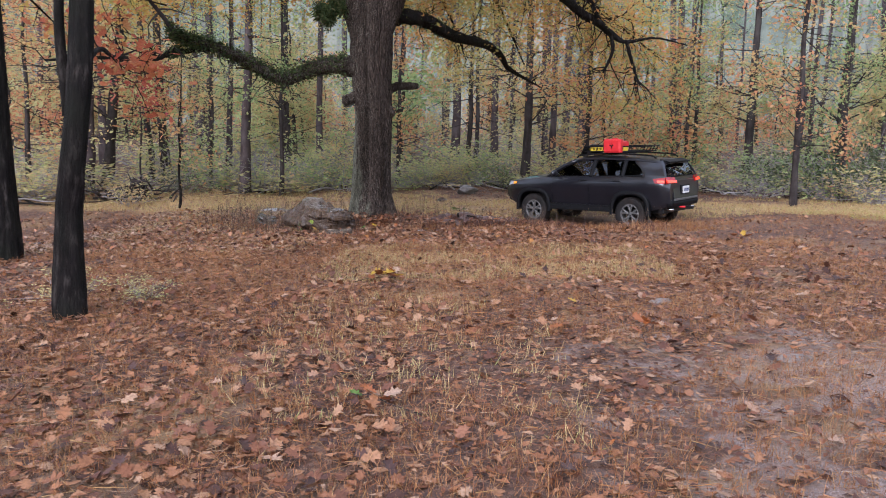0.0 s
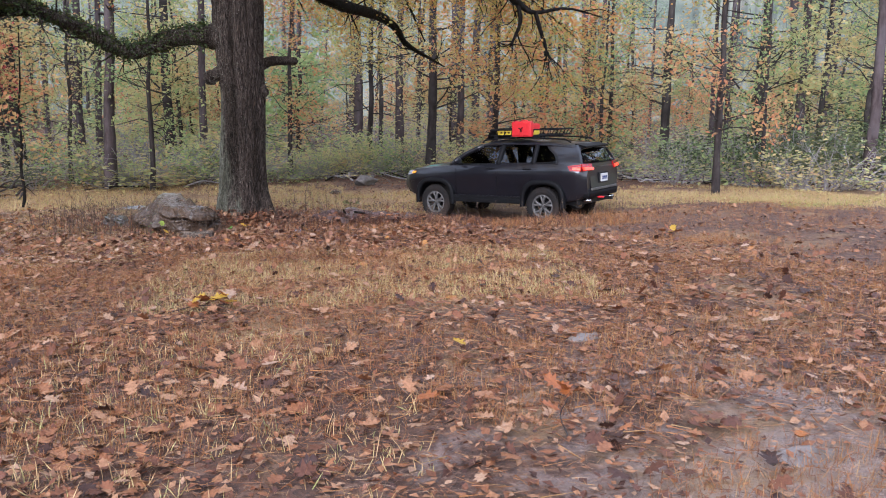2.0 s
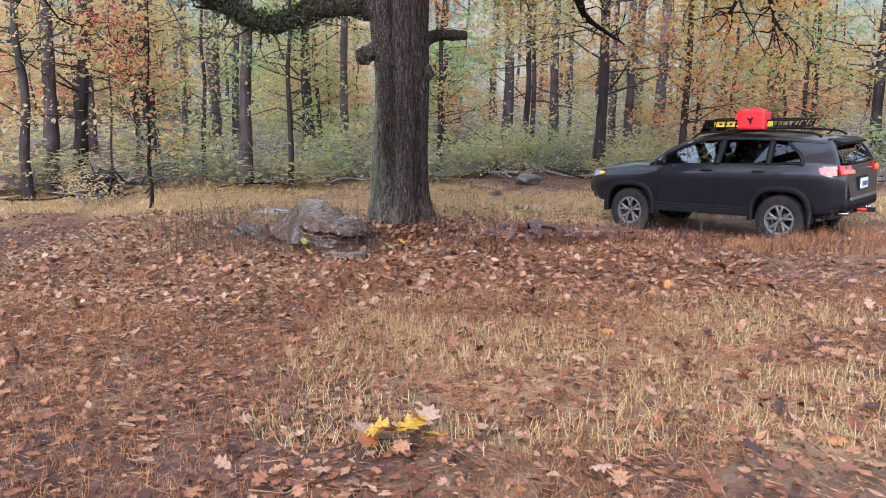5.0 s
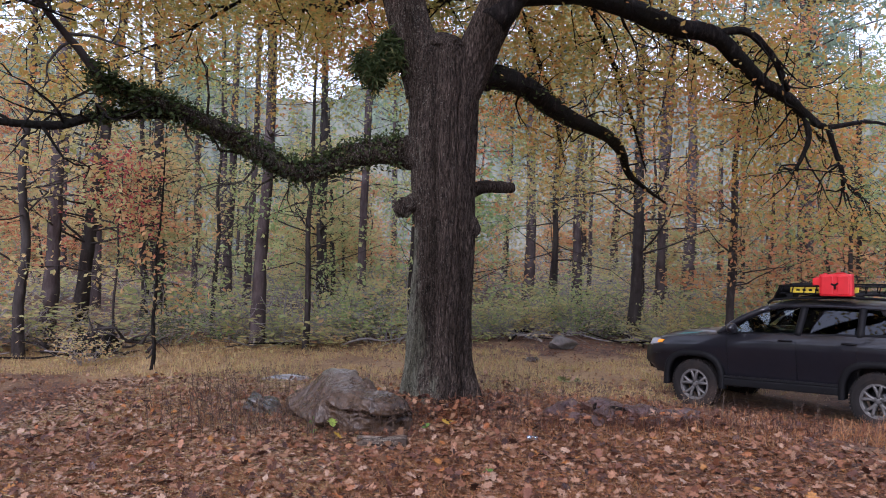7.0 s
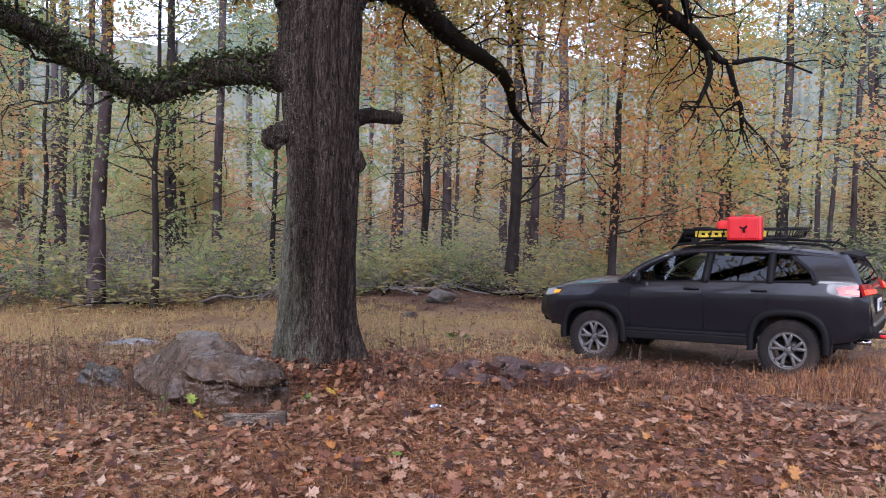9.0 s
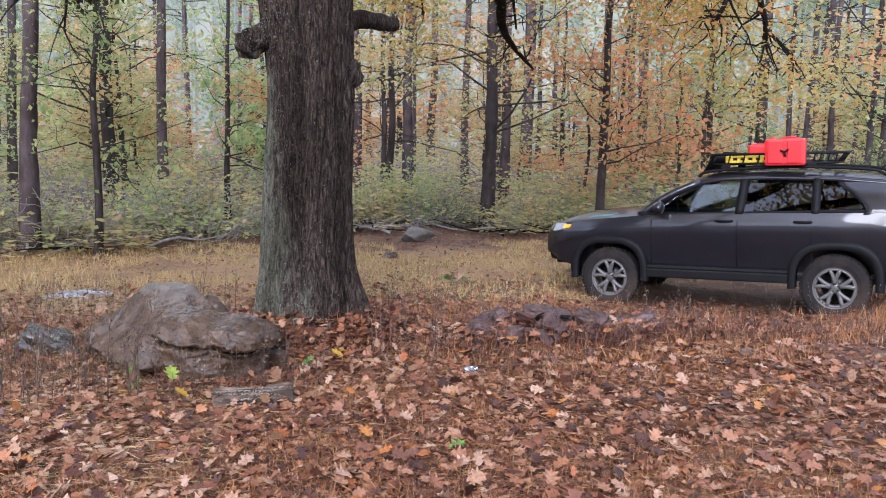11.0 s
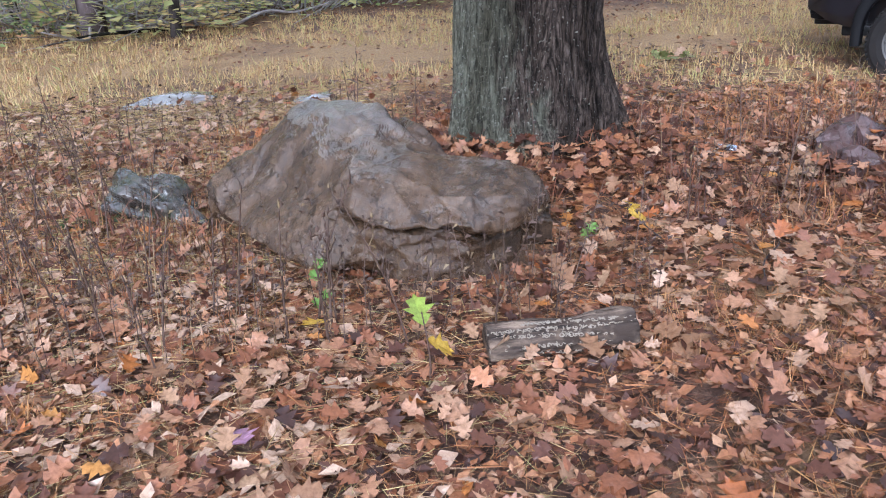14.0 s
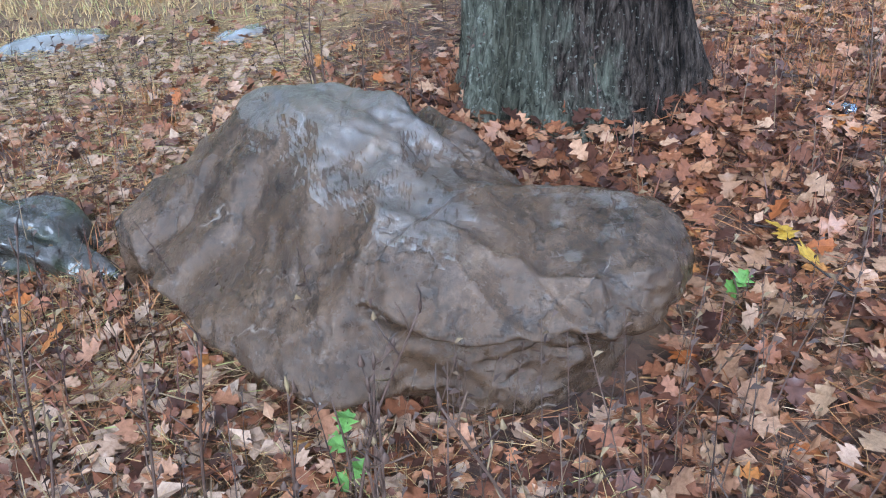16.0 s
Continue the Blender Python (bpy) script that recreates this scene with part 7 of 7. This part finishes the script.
litter("leaf_litter", "broad tan oak leaves lying loose beside the boulder and log", [(-2.3, 0.2, 16.3, 18.3, 240), (-5.5, -2.3, 15.4, 16.9, 110)], OAK_LEAF, OAK_F, 0.118, 0.55, TAN_LEAF, 143, (0.02, 0.07))
litter("leaf_litter", "rusty leaves caught among the fire ring stones", [(-0.4, 1.75, 17.45, 18.6, 700)], OAK_LEAF, OAK_F, 0.11, 0.5, LITTER, 109, (0.03, 0.17))
litter("leaf_litter", "small curled brown leaves among the grass", [(-14, 14, 1.5, 30, 22000), (-13, 14, 24.5, 31, 9000), (-8, 4, 10, 21, 20000), (-5, 6, 1.5, 14, 12000)], LEAF, LEAF_F, 0.072, 0.34, LITTER_RUST, 103, (0.008, 0.03), off_silt, smooth=False)
litter("leaf_litter", "rotting leaf scraps in the clearing's thin grass", [(-5.0, 6.0, 2.0, 14.0, 26000)], LEAF, LEAF_F, 0.045, 0.4, LITTER_RUST, 137, (0.006, 0.03), off_silt, smooth=False)
litter("moss_tuft", "small green moss tuft at the foot of a rock", [(-4.5, -4.12, 18.42, 18.72, 110)], LEAF, LEAF_F, 0.05, 0.9, MOSS, 141, (0.01, 0.06), smooth=False)
NEEDLE = [(-0.006, 0, 0), (0.006, 0, 0), (0.004, 1, 0.02), (-0.004, 1, 0.0)]
litter("needle_litter", "fallen pine needles and stems among the leaves", [(-6.0, 2.5, 14.0, 19.5, 26000), (-4.5, 5.5, 2, 14.5, 26000)], NEEDLE, [(0, 1, 2), (0, 2, 3)], 0.15, 0.14, DRY_GRASS, 105, (0.008, 0.04), smooth=False)
litter("straw_litter", "pale flattened straw among the leaves beside the boulder", [(-7.0, -2.2, 13.5, 21.8, 24000), (-6.5, -2.6, 17.6, 22.4, 30000), (-2.2, 2.0, 20.0, 22, 3500)], NEEDLE, [(0, 1, 2), (0, 2, 3)], 0.11, 0.14, PALE_GRASS, 125, (0.02, 0.05), smooth=False)
litter("leaf_litter", "pale dry leaf scraps among the straw", [(-7.5, -2.5, 13.5, 22.0, 6000), (-6.5, -2.6, 17.2, 22.0, 3500)], LEAF, LEAF_F, 0.085, 0.34, PALE_LEAF, 127, (0.015, 0.045), smooth=False)
litter("straw_litter", "matted brown straw and needles over the bare ground", [(-5.0, 6.0, 1.6, 14.0, 42000), (-6.5, 2.5, 13.5, 18.0, 22000)], NEEDLE, [(0, 1, 2), (0, 2, 3)], 0.09, 0.16, STRAW, 139, (0.008, 0.05), smooth=False)
BLADE = [(-0.03, 0, 0), (0.03, 0, 0), (0.022, 0.10, 0.55), (-0.022, 0.10, 0.55), (0.0, 0.32, 1.0)]
BLADE_F = [(0, 1, 2), (0, 2, 3), (3, 2, 4)]


def grass(name, label, zones, height, mat, seed, keep=None, width=1.0, lean=0.6):
    p = strewn(zones, seed)
    if keep:
        p = p[keep(p)]
    s = np.random.default_rng(seed + 1)
    p = p[((p[:, 0] - 3.9) / 2.3) ** 2 + ((p[:, 1] - 20.6) / 2.0) ** 2 > s.uniform(0.2, 1.2, len(p))]
    p = np.repeat(p, 7, axis=0) + s.normal(0, 0.035, (len(p) * 7, 2))
    n = len(p)
    at = np.c_[p, land(p[:, 0], p[:, 1]) - 0.01]
    h = height * s.uniform(0.35, 1.25, n)
    v, f = scatter(BLADE, BLADE_F, at, turns(n, lean, s), np.stack([0.10 * width * np.ones(n), h, h], -1))
    return tagged(put(name, uniform_mesh(name, v, f), mat, kind="stuff"), label, "grass")


grass("dry_grass", "short rust-brown dry grass in tufts", [(-10, 11, 3, 22, 12000), (-5, 6, 2.5, 14.5, 12500), (-6.5, 1.5, 12.5, 16.8, 3600)], 0.115, DRY_GRASS, 111, patchy(0.6, -0.22, 3), 0.55)
grass("dry_grass", "rusty dead grass round the fire ring and car", [(-0.8, 6, 16.4, 20.5, 1500), (-6, -3.5, 17.5, 20.5, 350)], 0.17, DRY_GRASS, 113, patchy(0.9, -0.15, 8))
grass("yellow_grass", "yellow autumn grass on the track behind the oak", [(-1.5, 14, 20.8, 27.5, 5600), (-12, -1.5, 22.2, 27.5, 3000)], 0.12, PALE_GRASS, 115, patchy(0.4, -0.25, 5), 1.6)
grass("yellow_grass", "greenish-yellow grass patch in the clearing", [(-1.6, 3.0, 9.8, 13.8, 2400), (-1.5, 1.0, 4, 9, 350), (10, 18, 18, 23, 900)], 0.11, PALE_GRASS, 117, patchy(0.8, -0.2, 6))
GREEN_GRASS = leaf_material("green_grass", [(0.0, (0.20, 0.24, 0.06)), (0.6, (0.34, 0.36, 0.09)), (1.0, (0.44, 0.36, 0.12))], 0.2, 0.6)
grass("green_grass", "strip of still-green grass by the clearing's edge", [(9.0, 18, 19.0, 23.5, 1500), (2.6, 5.0, 2.6, 5.2, 160)], 0.10, GREEN_GRASS, 131, patchy(0.7, -0.15, 4))
RUST = leaf_material("rusty_dead_weeds", [(0.0, (0.035, 0.016, 0.012)), (0.5, (0.10, 0.038, 0.024)), (0.85, (0.19, 0.075, 0.040)), (1.0, (0.28, 0.15, 0.07))], 0.1, 0.6)
grass("dead_weeds", "dark rusty dead weeds round the oak's foot and fire ring", [(-2.4, 2.8, 17.3, 19.4, 800), (-0.3, 1.8, 17.3, 18.6, 420), (0.1, 0.95, 17.15, 17.7, 190), (-4.8, -3.4, 17.4, 19.0, 90), (0.0, 5.0, 16.6, 18.0, 260)], 0.20, RUST, 119, patchy(1.1, -0.1, 9), 1.3)
# tall dead weeds with withered seed heads, before and beside the boulder
def dead_weed(seed, height):
    """One stiff dark stem with short side twigs, a few of them ending in shrivelled heads."""
    s = np.random.default_rng(seed)
    bend = s.normal(0, 0.05, 2)
    t = thing("dead_weed", "stiff dark dead weed with withered seed heads", "weed", pose(0, 0, 0), "dead weeds round the boulder")
    line = curve_points([(0, 0, -0.03), (bend[0] * 0.4, bend[1] * 0.3, height * 0.5), (bend[0], bend[1], height)], 12)
    stem, heads = Bag(), Bag()
    stem.add(*tube(line, np.linspace(0.0048, 0.0022, 12), 5))
    for k in range(6 + seed % 4):
        q = line[s.integers(4, 12)]
        d = np.array([*s.normal(0, 0.6, 2), 1.0])
        end = q + d / np.linalg.norm(d) * s.uniform(0.03, 0.10)
        stem.add(*tube([q, (q + end) / 2 + s.normal(0, 0.004, 3), end], [0.0022, 0.0018, 0.0015], 4))
        if s.uniform() < 0.7:
            heads.add(*tube([end - (0, 0, 0.006), end + s.normal(0, 0.003, 3), end + (0, 0, s.uniform(0.008, 0.022))], [0.002, s.uniform(0.005, 0.009), 0.001], 5))
    heads.add(*tube([line[-1] - (0, 0, 0.01), line[-1] + (0, 0, 0.01), line[-1] + (0, 0, 0.03)], [0.002, 0.005, 0.001], 5))
    put("stem", stem.mesh("stem"), STALK, t)
    put("seed_spray", heads.mesh("seed_spray"), STALK, t, "spray of shrivelled dark seed heads", "stuff")
    return t


weeds = [dead_weed(k, hh) for k, hh in enumerate((0.42, 0.55, 0.36, 0.62, 0.48))]
at = strewn([(-3.6, -2.2, 16.55, 16.9, 11), (-4.0, -3.1, 16.9, 17.5, 8), (-4.9, -4.05, 16.8, 18.4, 16), (-5.6, -4.2, 18.4, 20.2, 16), (-2.9, -2.3, 19.2, 20.2, 6), (-1.2, 0.2, 17.2, 18.8, 6)], 151)
s = np.random.default_rng(152)
for k, (x, y) in enumerate(at):
    m = pose(*on_land(x, y), s.normal(0, 6), s.normal(0, 6), s.uniform(0, 360))
    if k < len(weeds):
        weeds[k].matrix_basis = m
    else:
        copy_thing(weeds[k % len(weeds)], m)
# thin dead weed stalks
STEM = [(-0.002, 0, 0), (0.002, 0, 0), (0.0016, 0.05, 0.5), (-0.0016, 0.05, 0.5), (0.001, 0.16, 1.0), (-0.001, 0.16, 1.0)]
STEM_F = [(0, 1, 2), (0, 2, 3), (3, 2, 4), (3, 4, 5)]
for k in range(7):
    z, a = 0.45 + 0.08 * k, k * 2.4
    n = len(STEM)
    STEM += [(0, z * 0.16, z), (0.03 * math.cos(a), z * 0.16 + 0.03 * math.sin(a), z + 0.03), (0.012 * math.cos(a + 0.8), z * 0.16 + 0.012 * math.sin(a + 0.8), z + 0.035)]
    STEM_F += [(n, n + 1, n + 2)]
p = strewn([(-4.0, -1.6, 16.5, 17.25, 110), (-4.6, -1.6, 16.6, 18.0, 140), (-5.2, -3.2, 17.5, 21.5, 260), (-1.2, 2.2, 16.6, 19.2, 260), (-3, 1, 18.5, 22, 120), (2, 6, 16, 19, 90)], 121)
s = np.random.default_rng(122)
h = s.uniform(0.16, 0.55, len(p))
v, f = scatter(STEM, STEM_F, np.c_[p, land(p[:, 0], p[:, 1]) - 0.01], turns(len(p), 0.14, s), np.stack([0.6 + h, h, h], -1))
tagged(put("weed_stalks", uniform_mesh("weed_stalks", v, f), STALK, kind="stuff"), "thin dead brown weed stalks standing in the leaves", "weeds")
